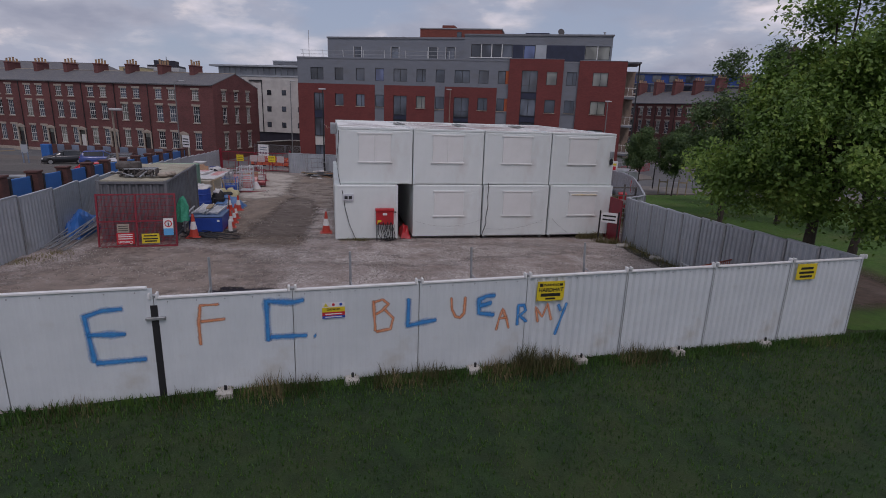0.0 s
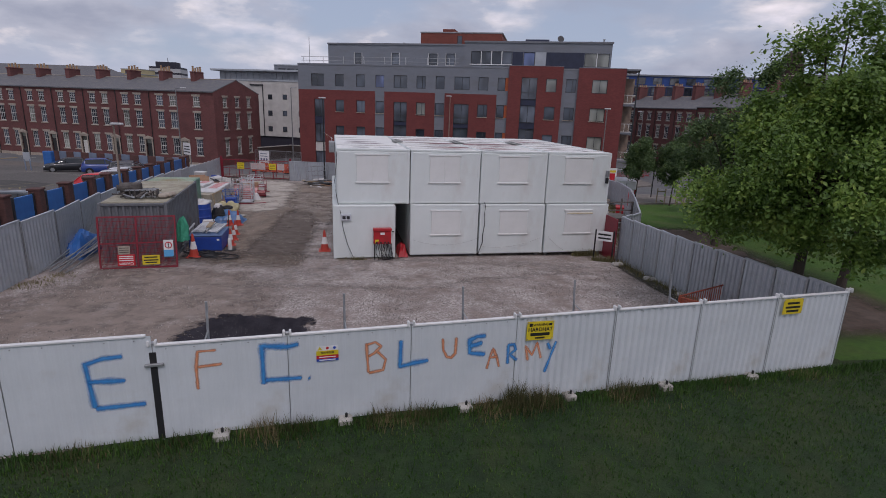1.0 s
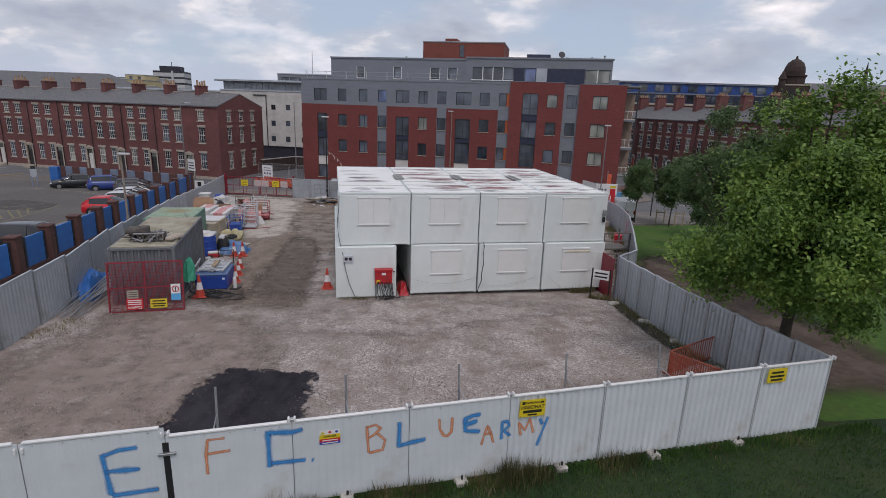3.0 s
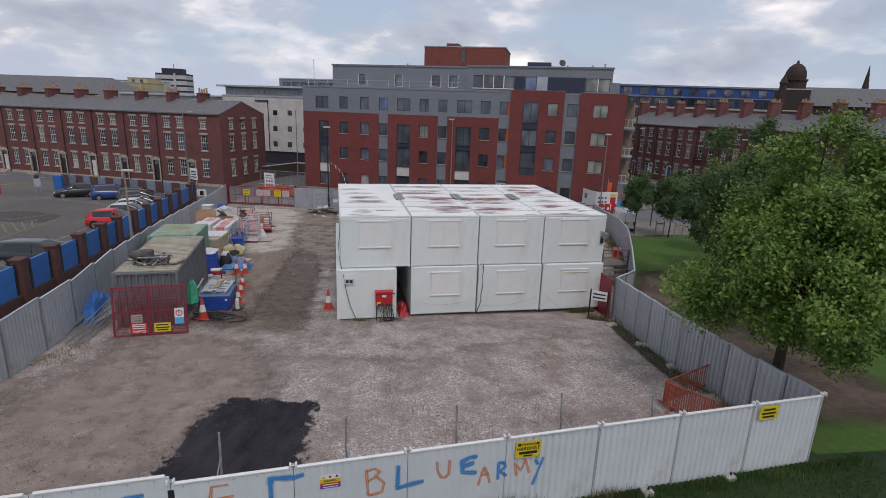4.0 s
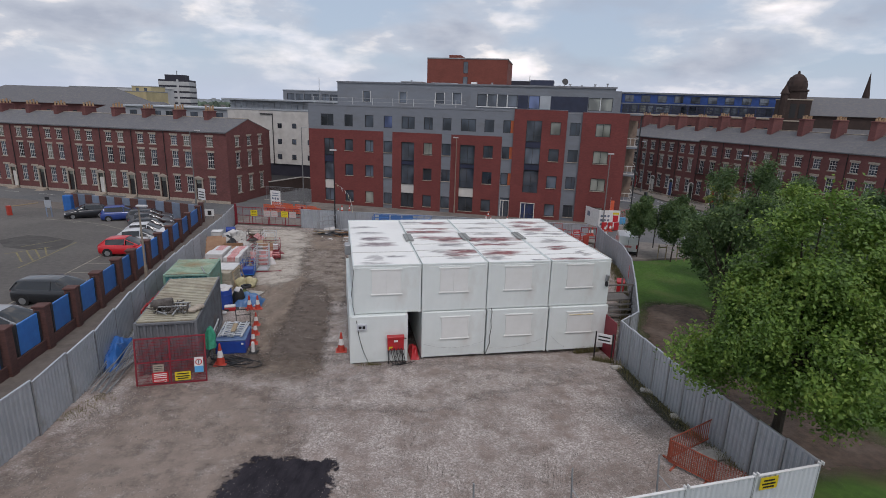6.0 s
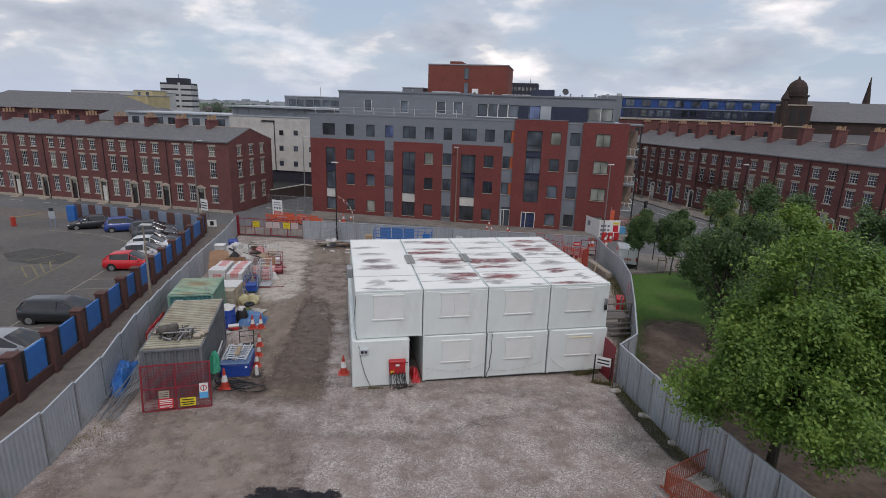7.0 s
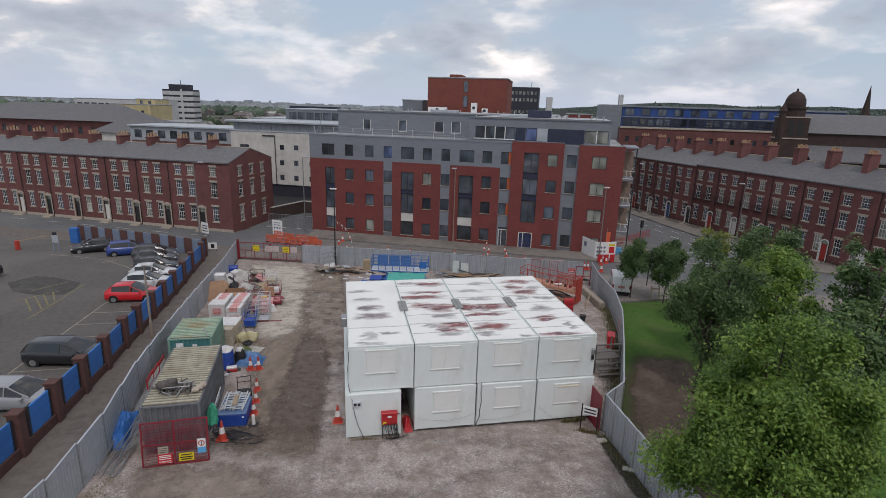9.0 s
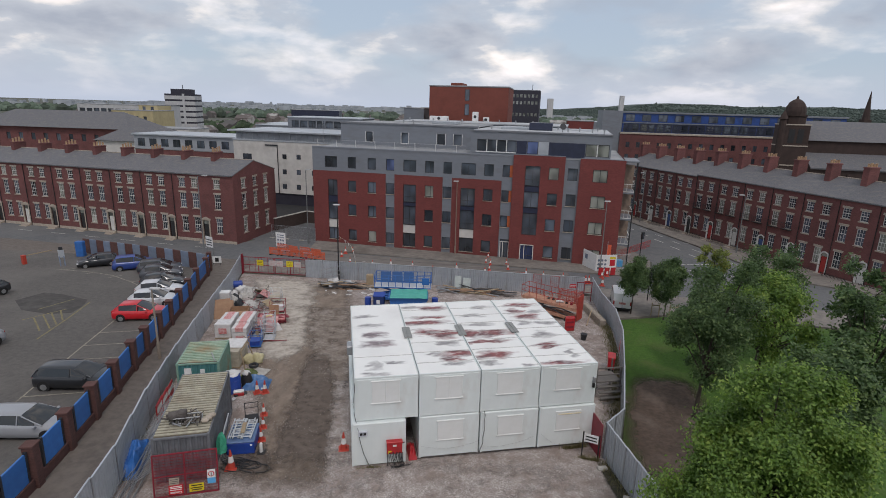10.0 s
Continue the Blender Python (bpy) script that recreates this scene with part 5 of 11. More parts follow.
M_BLADE = leaf_mat("grass_blades", (0.028, 0.07, 0.013), (0.055, 0.13, 0.022), (0.12, 0.18, 0.04))
M_DRY = leaf_mat("long_dry_grass", (0.03, 0.05, 0.013), (0.115, 0.105, 0.045), (0.36, 0.28, 0.15))
M_WEED = leaf_mat("weeds", (0.1, 0.105, 0.04), (0.2, 0.18, 0.08), (0.36, 0.3, 0.15))


def blades(name, spots, hgt, wid, material, label, lean=0.5):
    """Grass: spots are (x, y, z, height factor)."""
    rng = np.random.RandomState(4)
    g = Geo()
    for x, y, z, k in spots:
        a = rng.uniform(0, 6.283)
        h, w = hgt * k * rng.uniform(0.6, 1.2), wid * rng.uniform(0.7, 1.3)
        dx, dy = math.cos(a), math.sin(a)
        l = h * lean * rng.uniform(0.2, 1.0)
        b = rng.uniform(0, 6.283)
        ex, ey = l * math.cos(b), l * math.sin(b)
        n = len(g.v)
        g.v += [(x - dx * w, y - dy * w, z), (x + dx * w, y + dy * w, z), (x + ex * 0.4 + dx * w * 0.7, y + ey * 0.4 + dy * w * 0.7, z + h * 0.6),
                (x + ex * 0.4 - dx * w * 0.7, y + ey * 0.4 - dy * w * 0.7, z + h * 0.6), (x + ex, y + ey, z + h)]
        g.f += [(n, n + 1, n + 2, n + 3), (n + 3, n + 2, n + 4)]
    return tagged(new(name, g.mesh(name, material)), label, "grass", kind="stuff")


rng = np.random.RandomState(8)
spots = []
for c, n, rad, k in ((-1.9, 90, 0.35, 0.7), (-0.4, 260, 0.5, 1.0), (0.2, 120, 0.3, 0.8), (1.7, 300, 0.5, 0.8), (2.5, 260, 0.5, 0.9), (3.9, 300, 0.45, 0.9), (4.5, 420, 0.36, 1.35), (5.1, 330, 0.4, 1.1),
                     (7.0, 300, 0.5, 0.9), (7.6, 160, 0.4, 0.8), (9.7, 120, 0.5, 0.6), (-3.6, 160, 0.6, 0.7), (-5.5, 160, 0.8, 0.8), (12, 100, 0.5, 0.7)):
    for _ in range(int(n * 1.35)):
        s, d = c + rng.normal(0, rad * 0.6), -abs(rng.normal(0, 0.26)) - 0.05
        p = FR @ Vector((s, d, 0))
        spots.append((p.x, p.y, gz(p.y) + 0.01, k * rng.uniform(0.3, 1.15) * math.exp(-((s - c) / rad) ** 2 * 0.55)))
blades("long_grass", spots, 0.4, 0.007, M_DRY, "long tufts of dry grass along the foot of the hoarding")
spots = []
for _ in range(40000):
    s, d = rng.uniform(-9, 15), -0.08 - 9.5 * rng.uniform(0, 1) ** 1.7
    p = FR @ Vector((s, d, 0))
    spots.append((p.x, p.y, gz(p.y) + 0.015, 1.0 + (1.2 if d > -0.5 else 0)))
blades("lawn_grass", spots, 0.075, 0.01, M_BLADE, "short green grass blades of the lawn")
spots = []
for pts, n, spread in (([(10.2, 14.4), (9.0, 18.4), (8.1, 23.4)], 900, 0.22), ([(9.6, 26), (11.0, 30.9), (12.7, 37.5), (13.5, 42.5), (13.5, 47)], 5200, 0.42),
                       ([(-14.6, 20), (-16.4, 25.1), (-18.2, 31.3)], 700, 0.2), ([(-4.3, 21.9), (-3.6, 22.1)], 60, 0.12), ([(6.4, 24.45), (7.6, 24.8)], 420, 0.2), ([(7.1, 23.75), (8.0, 23.5)], 300, 0.2), ([(-3.75, 22.05), (-3.2, 22.15)], 130, 0.12),
                       ([(-14.0, 16.4), (-13.6, 18.6)], 420, 0.5)):
    for _ in range(n):
        k = rng.uniform(0, len(pts) - 1.001)
        i = int(k)
        x = pts[i][0] + (pts[i + 1][0] - pts[i][0]) * (k - i) - abs(rng.normal(0, spread)) * (1 if pts[0][0] > 0 else -1)
        y = pts[i][1] + (pts[i + 1][1] - pts[i][1]) * (k - i)
        spots.append((x, y, gz(y) + 0.03, rng.uniform(0.4, 1.1) * (0.3 if spread == 0.5 else 0.5 if spread == 0.12 else 1)))
blades("weeds", spots, 0.34, 0.009, M_WEED, "weeds growing along the foot of the fences")

M_CHIP = mat("stone_chippings", (0.42, 0.385, 0.36), (0.25, 0.225, 0.2), scale=30, rough=0.9)
geo_n = M_CHIP.node_tree.nodes.new("ShaderNodeNewGeometry")
hsv = M_CHIP.node_tree.nodes.new("ShaderNodeHueSaturation")
mrg = M_CHIP.node_tree.nodes.new("ShaderNodeMapRange")
mrg.inputs["To Min"].default_value, mrg.inputs["To Max"].default_value = 0.6, 1.3
cl = M_CHIP.node_tree.links
cl.new(geo_n.outputs["Random Per Island"], mrg.inputs[0])
cl.new(mrg.outputs[0], hsv.inputs["Value"])
pb = M_CHIP.node_tree.nodes["Principled BSDF"]
cl.new(pb.inputs["Base Color"].links[0].from_socket, hsv.inputs["Color"])
cl.new(hsv.outputs[0], pb.inputs["Base Color"])
g = Geo()
count = 0
while count < 34000:
    y = 8.8 + 17 * rng.uniform(0, 1) ** 1.2
    x = rng.uniform(-13.5, 10.2)
    lo = 8.9 + 0.302 * (x + 2.32)
    if y < lo + 0.3 or x > 10.3 - (y - 13) * 0.19 or (abs(x + 4.95) < 1.65 and abs(y - 12.6) < 2.5) or (y > 21.8 + 0.23 * (x + 4.3) and -4.6 < x < 8):
        continue
    if noise.noise(Vector((x * 0.35, y * 0.35, 2))) + rng.uniform(-0.3, 0.3) < 0.02 or (x < -8 and rng.uniform() < 0.7):
        continue
    count += 1
    r = 0.009 + 0.022 * rng.uniform(0, 1) ** 2.5
    a, c, z = rng.uniform(0.6, 1.3), rng.uniform(0.6, 1.3), gz(y) + 0.03 + r * 0.25
    t = rng.uniform(0, 3.14)
    ct, stn = math.cos(t) * r, math.sin(t) * r
    n = len(g.v)
    g.v += [(x + ct * a, y + stn * a, z), (x - stn * c, y + ct * c, z), (x - ct * a, y - stn * a, z), (x + stn * c, y - ct * c, z), (x + ct * 0.2, y, z + r * 0.8)]
    g.f += [(n, n + 1, n + 4), (n + 1, n + 2, n + 4), (n + 2, n + 3, n + 4), (n + 3, n, n + 4)]
tagged(new("loose_stones", g.mesh("loose_stones", M_CHIP)), "loose pale stone chippings strewn over the yard", "gravel", kind="stuff")

M_CHIP = mat("stone_chip", (0.36, 0.325, 0.295), (0.28, 0.25, 0.225), scale=3, rough=0.95)
nn_, ll_ = M_CHIP.node_tree.nodes, M_CHIP.node_tree.links
gi = nn_.new("ShaderNodeNewGeometry")
hv = nn_.new("ShaderNodeHueSaturation")
mv = nn_.new("ShaderNodeMapRange")
mv.inputs["To Min"].default_value, mv.inputs["To Max"].default_value = 0.4, 1.5
ll_.new(gi.outputs["Random Per Island"], mv.inputs[0])
ll_.new(mv.outputs[0], hv.inputs["Value"])
ll_.new(nn_["Principled BSDF"].inputs["Base Color"].links[0].from_socket, hv.inputs["Color"])
ll_.new(hv.outputs[0], nn_["Principled BSDF"].inputs["Base Color"])


def in_poly(x, y, poly):
    hit = False
    for (xa, ya), (xb, yb) in zip(poly, poly[1:] + poly[:1]):
        if (ya > y) != (yb > y) and x < (xb - xa) * (y - ya) / (yb - ya) + xa:
            hit = not hit
    return hit


def chippings(name, box, count, sizes, cut, seed, label, poly):
    """Loose angular stones, thick in drifts and thin between them."""
    r_ = np.random.RandomState(seed)
    v, f = [], []
    n_ = 0
    while n_ < count:
        x, y = r_.uniform(box[0], box[2]), r_.uniform(box[1], box[3])
        if noise.noise(Vector((x * 0.45 + seed, y * 0.45, 0))) + 0.6 * noise.noise(Vector((x * 1.7, y * 1.7, seed))) < cut + r_.uniform(-0.35, 0.35) or not in_poly(x, y, poly):
            n_ += 0.15
            continue
        n_ += 1
        s_ = r_.uniform(*sizes)
        a_ = r_.uniform(0, 6.28)
        z = gz(y) + 0.07
        q = len(v)
        for k in range(4):
            t_ = a_ + k * 1.57 + r_.uniform(-0.4, 0.4)
            v.append((x + s_ * r_.uniform(0.6, 1.1) * math.cos(t_), y + s_ * r_.uniform(0.6, 1.1) * math.sin(t_), z - 0.02))
        v += [(x + s_ * r_.uniform(-0.3, 0.3), y + s_ * r_.uniform(-0.3, 0.3), z + s_ * r_.uniform(0.5, 0.9)), (x, y, z - 0.04)]
        f += [(q + k, q + (k + 1) % 4, q + 4) for k in range(4)]
    g_ = Geo()
    g_.v, g_.f = v, f
    return tagged(new(name, g_.mesh(name, M_CHIP)), label, "gravel", kind="stuff")


chippings("stone_chippings", (-13, 9, 9.5, 23), 16000, (0.010, 0.024), 0.12, 5, "pale angular stone chippings scattered over the yard", YARD)
chippings("stone_chippings", (-13, 22, -4.8, 54), 9000, (0.014, 0.034), 0.3, 9, "pale stones strewn along the track", YARD)

# ---------------------------------------------------------------- things at the cabins
M_RED = mat("red_enamel", (0.5, 0.02, 0.026), (0.4, 0.017, 0.022), scale=3, rough=0.4, stain=(0.3, 0.03, 0.03), stain_scale=2)
M_ORANGE = mat("orange_plastic", (0.5, 0.058, 0.034), (0.4, 0.045, 0.028), scale=4, rough=0.5)
M_ORANGE_STEEL = mat("orange_painted_steel", (0.46, 0.062, 0.04), (0.33, 0.045, 0.03), scale=3, rough=0.5)
M_CONE_W = mat("white_cone_sleeve", (0.75, 0.74, 0.72), None, scale=5, rough=0.4)
M_GREYPLATE = mat("grey_lead_plate", (0.27, 0.28, 0.27), (0.22, 0.23, 0.22), scale=4, rough=0.6)

eb = thing("electric_box", CAB @ pose(1.5, -0.22, 0), "red electrical distribution box on a low stand against the white cabin", "electric box")
part("case", Geo().box(0, -0.22, 0.86, 0.74, 0.0, 1.5, 0.02), M_RED, eb)
part("lid", Geo().box(-0.02, -0.26, 1.43, 0.76, 0.01, 1.54, 0.015), M_RED, eb)
part("label_plate", Geo().box(0.28, -0.228, 1.27, 0.46, -0.22, 1.37), M_SIGNWHITE, eb)
part("label_plate", Geo().box(0.06, -0.228, 0.98, 0.22, -0.22, 1.06).box(0.05, -0.228, 0.9, 0.13, -0.22, 0.97), M_YELLOW, eb)
for x in (0.12, 0.3, 0.48, 0.62):
    part("socket", Geo().tube((x, -0.24, 0.93), (x, -0.22, 0.93), 0.04, 8), M_BLACK, eb)
part("switch", Geo().tube((0.78, -0.1, 1.38), (0.86, -0.1, 1.38), 0.03, 8), M_BLACK, eb)
for x in (0.04, 0.7):
    part("leg", Geo().box(x - 0.02, -0.16, 0.16, x + 0.02, -0.12, 0.86), M_FRAME, eb)
random.seed(2)
for k in range(9):
    x = 0.08 + 0.075 * k
    reach, low_ = random.uniform(0.1, 0.5), random.uniform(0.19, 0.34)
    pts = [(x, -0.2, 0.92), (x + 0.02, -0.3, 0.75), (x + 0.1 * math.sin(k), -0.36, 0.5), (x + 0.2 * reach, -0.4, low_), (x + 0.7 * reach, -0.34, 0.18 + 0.01 * k), (x + 1.2 * reach, -0.2, 0.2 + 0.008 * k), (x + 0.9 * reach, -0.1, 0.3), (x + 0.5 * reach + 0.1, -0.12, 0.86)]
    part("cable", Geo().sweep(pts[:6] if k % 3 else pts, 0.014, 5), M_BLACK, eb)
M_PALEFIT = mat("pale_grey_plastic", (0.56, 0.58, 0.62), (0.48, 0.5, 0.54), scale=6, rough=0.45)
mb = thing("meter_box", CAB @ pose(0.14, -0.2, 1.86), "small white meter box with a dark window on the cabin wall", "meter box")
part("case", Geo().box(0, -0.09, 0, 0.44, 0, 0.28, 0.015), M_PALEFIT, mb)
part("dial_window", Geo().box(0.07, -0.096, 0.07, 0.2, -0.09, 0.2).box(0.24, -0.096, 0.07, 0.37, -0.09, 0.2), M_GLASS, mb)
hs_ = thing("cable_on_cabin", CAB, "thin black cable trailing down the cabin front", "cable")
pts = [(0.02, -0.25, 4.7), (0.0, -0.05, 4.2), (-0.08, -0.06, 3.5), (-0.02, -0.06, 2.9), (0.06, -0.08, 2.5), (0.14, -0.24, 2.2), (0.24, -0.26, 1.5), (0.4, -0.26, 0.85), (0.6, -0.3, 0.35), (0.7, -0.35, 0.17)]
part("cable", Geo().sweep(pts, 0.013, 5), M_BLACK, hs_)
hs2 = thing("hanging_cable", CAB @ pose(6.19, -0.05, 0), "thin black cable hanging down the joint between cabins", "cable")
for u0, u1, z0, z1, sag in ((3.2, 6.2, 0.95, 1.0, 0.28), (6.3, 9.1, 0.6, 0.95, 0.2), (9.5, 10.3, 1.0, 0.35, 0.05), (3.0, 12.3, 0.26, 0.26, 0.03)):
    sg_ = thing("sagging_cable", CAB, "thin dark cable sagging along the cabin fronts", "cable", "sagging cables")
    part("cable", Geo().sweep([(u0 + (u1 - u0) * i / 12, -0.14, z0 + (z1 - z0) * i / 12 - sag * 4 * (i / 12) * (1 - i / 12)) for i in range(13)], 0.005 if z0 > 0.3 else 0.012, 5), M_GALV if z0 > 0.3 else M_BLACK, sg_)
part("cable", Geo().sweep([(0.2, -0.06, 2.6), (0.24, -0.08, 2.4), (0.21, -0.07, 2.0), (0.25, -0.06, 1.6), (0.18, -0.06, 1.1), (0.2, -0.06, 0.8), (0.06, -0.06, 0.4), (0.02, -0.06, 0.2)], 0.016, 6), M_BLACK, hs2)
for i in (1, 2, 3):
    for v in (0.0,):
        p = thing("roof_cover_plate", CAB @ pose(3.09 * i - 0.02, 4.15, TOP + 0.09), "grey metal plate covering the joint between two cabin roofs", "cover plate", "roof cover plates")
        part("plate", Geo().box(-0.22, 0, 0, 0.22, 1.45, 0.05, 0.015), M_GREYPLATE, p)
        part("seam", Geo().box(-0.03, 0.05, 0.05, 0.03, 1.4, 0.08, 0.008), M_GREYPLATE, p)
jb = thing("wall_fitting", CAB @ pose(12.1, -0.15, 3.55), "small black and white fitting at the cabin corner", "lamp")
part("case", Geo().box(0.0, 0, 0.2, 0.14, 0.15, 0.5, 0.02), M_GALV, jb)
part("lamp", Geo().box(0.0, 0.03, -0.1, 0.14, 0.15, 0.16, 0.03), M_BLACK, jb)
vb = thing("cabin_vent_box", CAB @ pose(-0.12, 3.4, 4.35), "grey fan box on the cabin's side at roof height", "vent")
part("case", Geo().box(-0.18, 0, 0, 0.1, 0.7, 0.5, 0.03), M_GALV, vb)

CONES = {}


def cone_parts(h):
    if h not in CONES:
        r = h * 0.20
        CONES[h] = (Geo().box(-h * 0.27, -h * 0.27, 0, h * 0.27, h * 0.27, h * 0.06, 0.015).turned([(r, h * 0.06), (r * 0.68, h * 0.36)], 12).mesh("base", M_ORANGE),
                    Geo().turned([(r * 0.70, h * 0.36), (r * 0.42, h * 0.68)], 12).mesh("sleeve", M_CONE_W),
                    Geo().turned([(r * 0.43, h * 0.68), (r * 0.2, h * 0.97), (r * 0.12, h)], 12).mesh("tip", M_ORANGE))
    return CONES[h]


def traffic_cone(x, y, h=0.75, turn=0.0, up=0.04, where="standing on the yard", tip=None):
    c = thing("traffic_cone", on(x, y, turn, up) if tip is None else pose(x, y, gz(y) + 0.2, *tip), "orange traffic cone with a white sleeve " + where, "traffic cone", "traffic cones")
    a, b, d = cone_parts(h)
    put("base", a, c)
    put("sleeve", b, c)
    put("tip", d, c)
    return c


traffic_cone(-5.16, 23.5, 0.98, 12)
for x, y, h in ((-9.6, 23.9, 0.8), (-9.95, 25.1, 0.75), (-10.4, 26.4, 0.75)):
    traffic_cone(x, y, h, 20)
for x, y in ((-11.3, 29.0), (-11.75, 28.9), (-13.0, 29.2)):
    traffic_cone(x, y, 0.85 if x > -12 else 0.75, 35)
traffic_cone(-10.15, 21.5, 1.0, 10)
bollard = thing("delineator_post", on(-9.2, 22.85), "short white traffic post on a dark rubber foot", "traffic post")
part("foot", Geo().box(-0.2, -0.2, 0.03, 0.2, 0.2, 0.1, 0.02), M_BLACK, bollard)
part("post", Geo().turned([(0.09, 0.1), (0.08, 0.55), (0.05, 0.6)], 10), M_CONE_W, bollard)

# ---------------------------------------------------------------- shipping containers
M_BOX_BR = mat("grey_container_paint", (0.165, 0.175, 0.19), (0.115, 0.12, 0.13), scale=1.5, rough=0.6, stain=(0.13, 0.075, 0.05), stain_scale=0.8, stain_amount=(0.55, 0.75))
M_BOX_TOP = mat("weathered_container_roof", (0.42, 0.39, 0.30), (0.3, 0.28, 0.215), scale=2, rough=0.7, stain=(0.2, 0.15, 0.1), stain_scale=0.7, stain_amount=(0.5, 0.75))
M_BOX_GR = mat("green_container_paint", (0.2, 0.34, 0.27), (0.16, 0.28, 0.22), scale=1.5, rough=0.55, stain=(0.24, 0.17, 0.1), stain_scale=0.7, stain_amount=(0.52, 0.72))
M_BOX_GT = mat("rusty_green_container_roof", (0.35, 0.45, 0.34), (0.22, 0.32, 0.23), scale=2.5, rough=0.7, stain=(0.3, 0.19, 0.09), stain_scale=0.6, stain_amount=(0.45, 0.7))
M_TEAL = mat("teal_door_paint", (0.075, 0.23, 0.23), (0.06, 0.19, 0.19), scale=1.5, rough=0.5)


# dark base colour paints the shading between the pale roof ribs
M_GROOVE = mat("roof_groove_shade", (0.15, 0.125, 0.09), (0.09, 0.075, 0.055), scale=3, rough=0.85)


def container(m, w, l, h, side, top, label, doors=None):
    c = thing("shipping_container", m, label, "container")
    t = 0.12
    for x0, y0 in ((0, 0), (w - t, 0), (0, l - t), (w - t, l - t)):
        part("corner_post", Geo().box(x0, y0, 0, x0 + t, y0 + t, h, 0.012), side, c)
    for x0, y0, z0, x1, y1, z1 in ((t, 0, h - t, w - t, t * 0.8, h - 0.03), (t, l - t, h - t, w - t, l, h - 0.03), (t, 0, 0, w - t, t, t), (0, t, h - 0.1, 0.07, l - t, h - 0.02),
                                   (w - 0.07, t, h - 0.1, w, l - t, h - 0.02), (0, t, 0, 0.07, l - t, 0.14), (w - 0.07, t, 0, w, l - t, 0.14)):
        part("rail", Geo().box(x0, y0, z0, x1, y1, z1, 0.008), side, c)
    for x, turn, xx in ((0.05, 90, 0), (w - 0.085, 90, 1)):
        part("side_wall", ribbed(l - 2 * t, h - 0.24, 0.28, 0.035), side, c, "", pose(x + 0.04, t, 0.13, 0, 0, 90))
    part("end_wall", ribbed(w - 2 * t, h - 0.24, 0.24, 0.06), doors or side, c, "", pose(t, 0.03, 0.13))
    part("end_wall", ribbed(w - 2 * t, h - 0.24, 0.24, 0.035), side, c, "", pose(t, l - 0.08, 0.13))
    roof = part("roof", Geo().box(0.06, t, h - 0.09, w - 0.06, l - t, h - 0.045), M_GROOVE, c, "ribbed container roof")
    n = int(l / 0.24)
    for i in range(n):
        y0 = t + (l - 2 * t) * i / n
        y1 = t + (l - 2 * t) * (i + 1) / n
        part("roof_rib", Geo().box(0.07, (y0 + y1) / 2 - 0.02, h - 0.06, w - 0.07, y1, h + 0.005, 0.012), top, roof)
    return c


BOX = pose(-13.0, 20.05, 0.12, 0, 0, 15.5)
container(BOX, 2.44, 6.06, 2.5, M_BOX_BR, M_BOX_TOP, "grey ribbed shipping container with a weathered buff roof")
BOXG = pose(-16.2, 28.0, -0.14, 0, 0, 13.0)
gc = container(BOXG, 2.44, 3.2, 2.2, M_BOX_GR, M_BOX_GT, "green ribbed shipping container with a pale rust-streaked roof", M_TEAL)
for x0, x1, z1 in ((0.45, 0.85, 1.9), (1.35, 1.6, 1.8)):
    part("label_plate", Geo().box(x0, -0.02, 1.5, x1, 0.0, z1), M_SIGNWHITE, gc)
part("loose_pole", Geo().tube((1.75, 1.3, 2.235), (2.2, 0.1, 2.235), 0.035, 6), M_GALV, gc)
random.seed(21)
M_RUST = mat("rusty_scrap_steel", (0.13, 0.115, 0.105), (0.07, 0.06, 0.055), scale=4, rough=0.8)
scrap = thing("scrap_on_roof", BOX @ pose(0.9, 0.75, 2.52), "heap of grey steel fittings lying on the container roof", "scrap metal")
for k in range(26):
    x, y = random.uniform(-0.4, 1.0), random.uniform(-0.2, 0.85)
    a = random.uniform(0, 3.14)
    l = random.uniform(0.2, 0.6)
    z = 0.03 + 0.2 * random.random() * (1 - abs(x - 0.3))
    part("fitting", Geo().tube((x, y, z), (x + l * math.cos(a), y + l * math.sin(a), z + random.uniform(0, 0.22)), random.uniform(0.02, 0.05), 6), M_RUST if k % 3 else M_GALV, scrap)
part("motor", Geo().tube((-0.35, 0.25, 0.42), (0.1, 0.4, 0.42), 0.2, 14).tube((-0.45, 0.22, 0.42), (-0.35, 0.25, 0.42), 0.12, 12), M_RUST, scrap, "dark rusty motor body")
part("gear_case", Geo().box(0.05, 0.2, 0.12, 0.4, 0.6, 0.6, 0.05), M_RUST, scrap)
for y in (0.12, 0.5):
    part("rack_rail", Geo().box(-0.2, y, 0.3, 1.0, y + 0.05, 0.36, 0.008).box(-0.2, y, 0.04, 1.0, y + 0.05, 0.09, 0.008), M_GALV, scrap)
for k in range(7):
    part("rack_bar", Geo().box(-0.18 + 0.19 * k, 0.1, 0.04, -0.14 + 0.19 * k, 0.56, 0.34, 0.006), M_RUST, scrap)
for k in range(3):
    part("bag", Geo().cbox(1.2 + 0.12 * k, 0.2 + 0.2 * k, 0.1, 0.35, 0.28, 0.2, 0.07), M_STONE, scrap)

gate = thing("site_gate_panel", pose(-12.56, 19.1, 0.27, 0, 0, 17.0) @ pose(0, 0, 0, -9, 0, 0), "dark red mesh gate leaf with safety signs leaning on the container", "gate")
M_MAROON = mat("dark_red_steel", (0.26, 0.02, 0.035), (0.2, 0.016, 0.028), scale=3, rough=0.5)
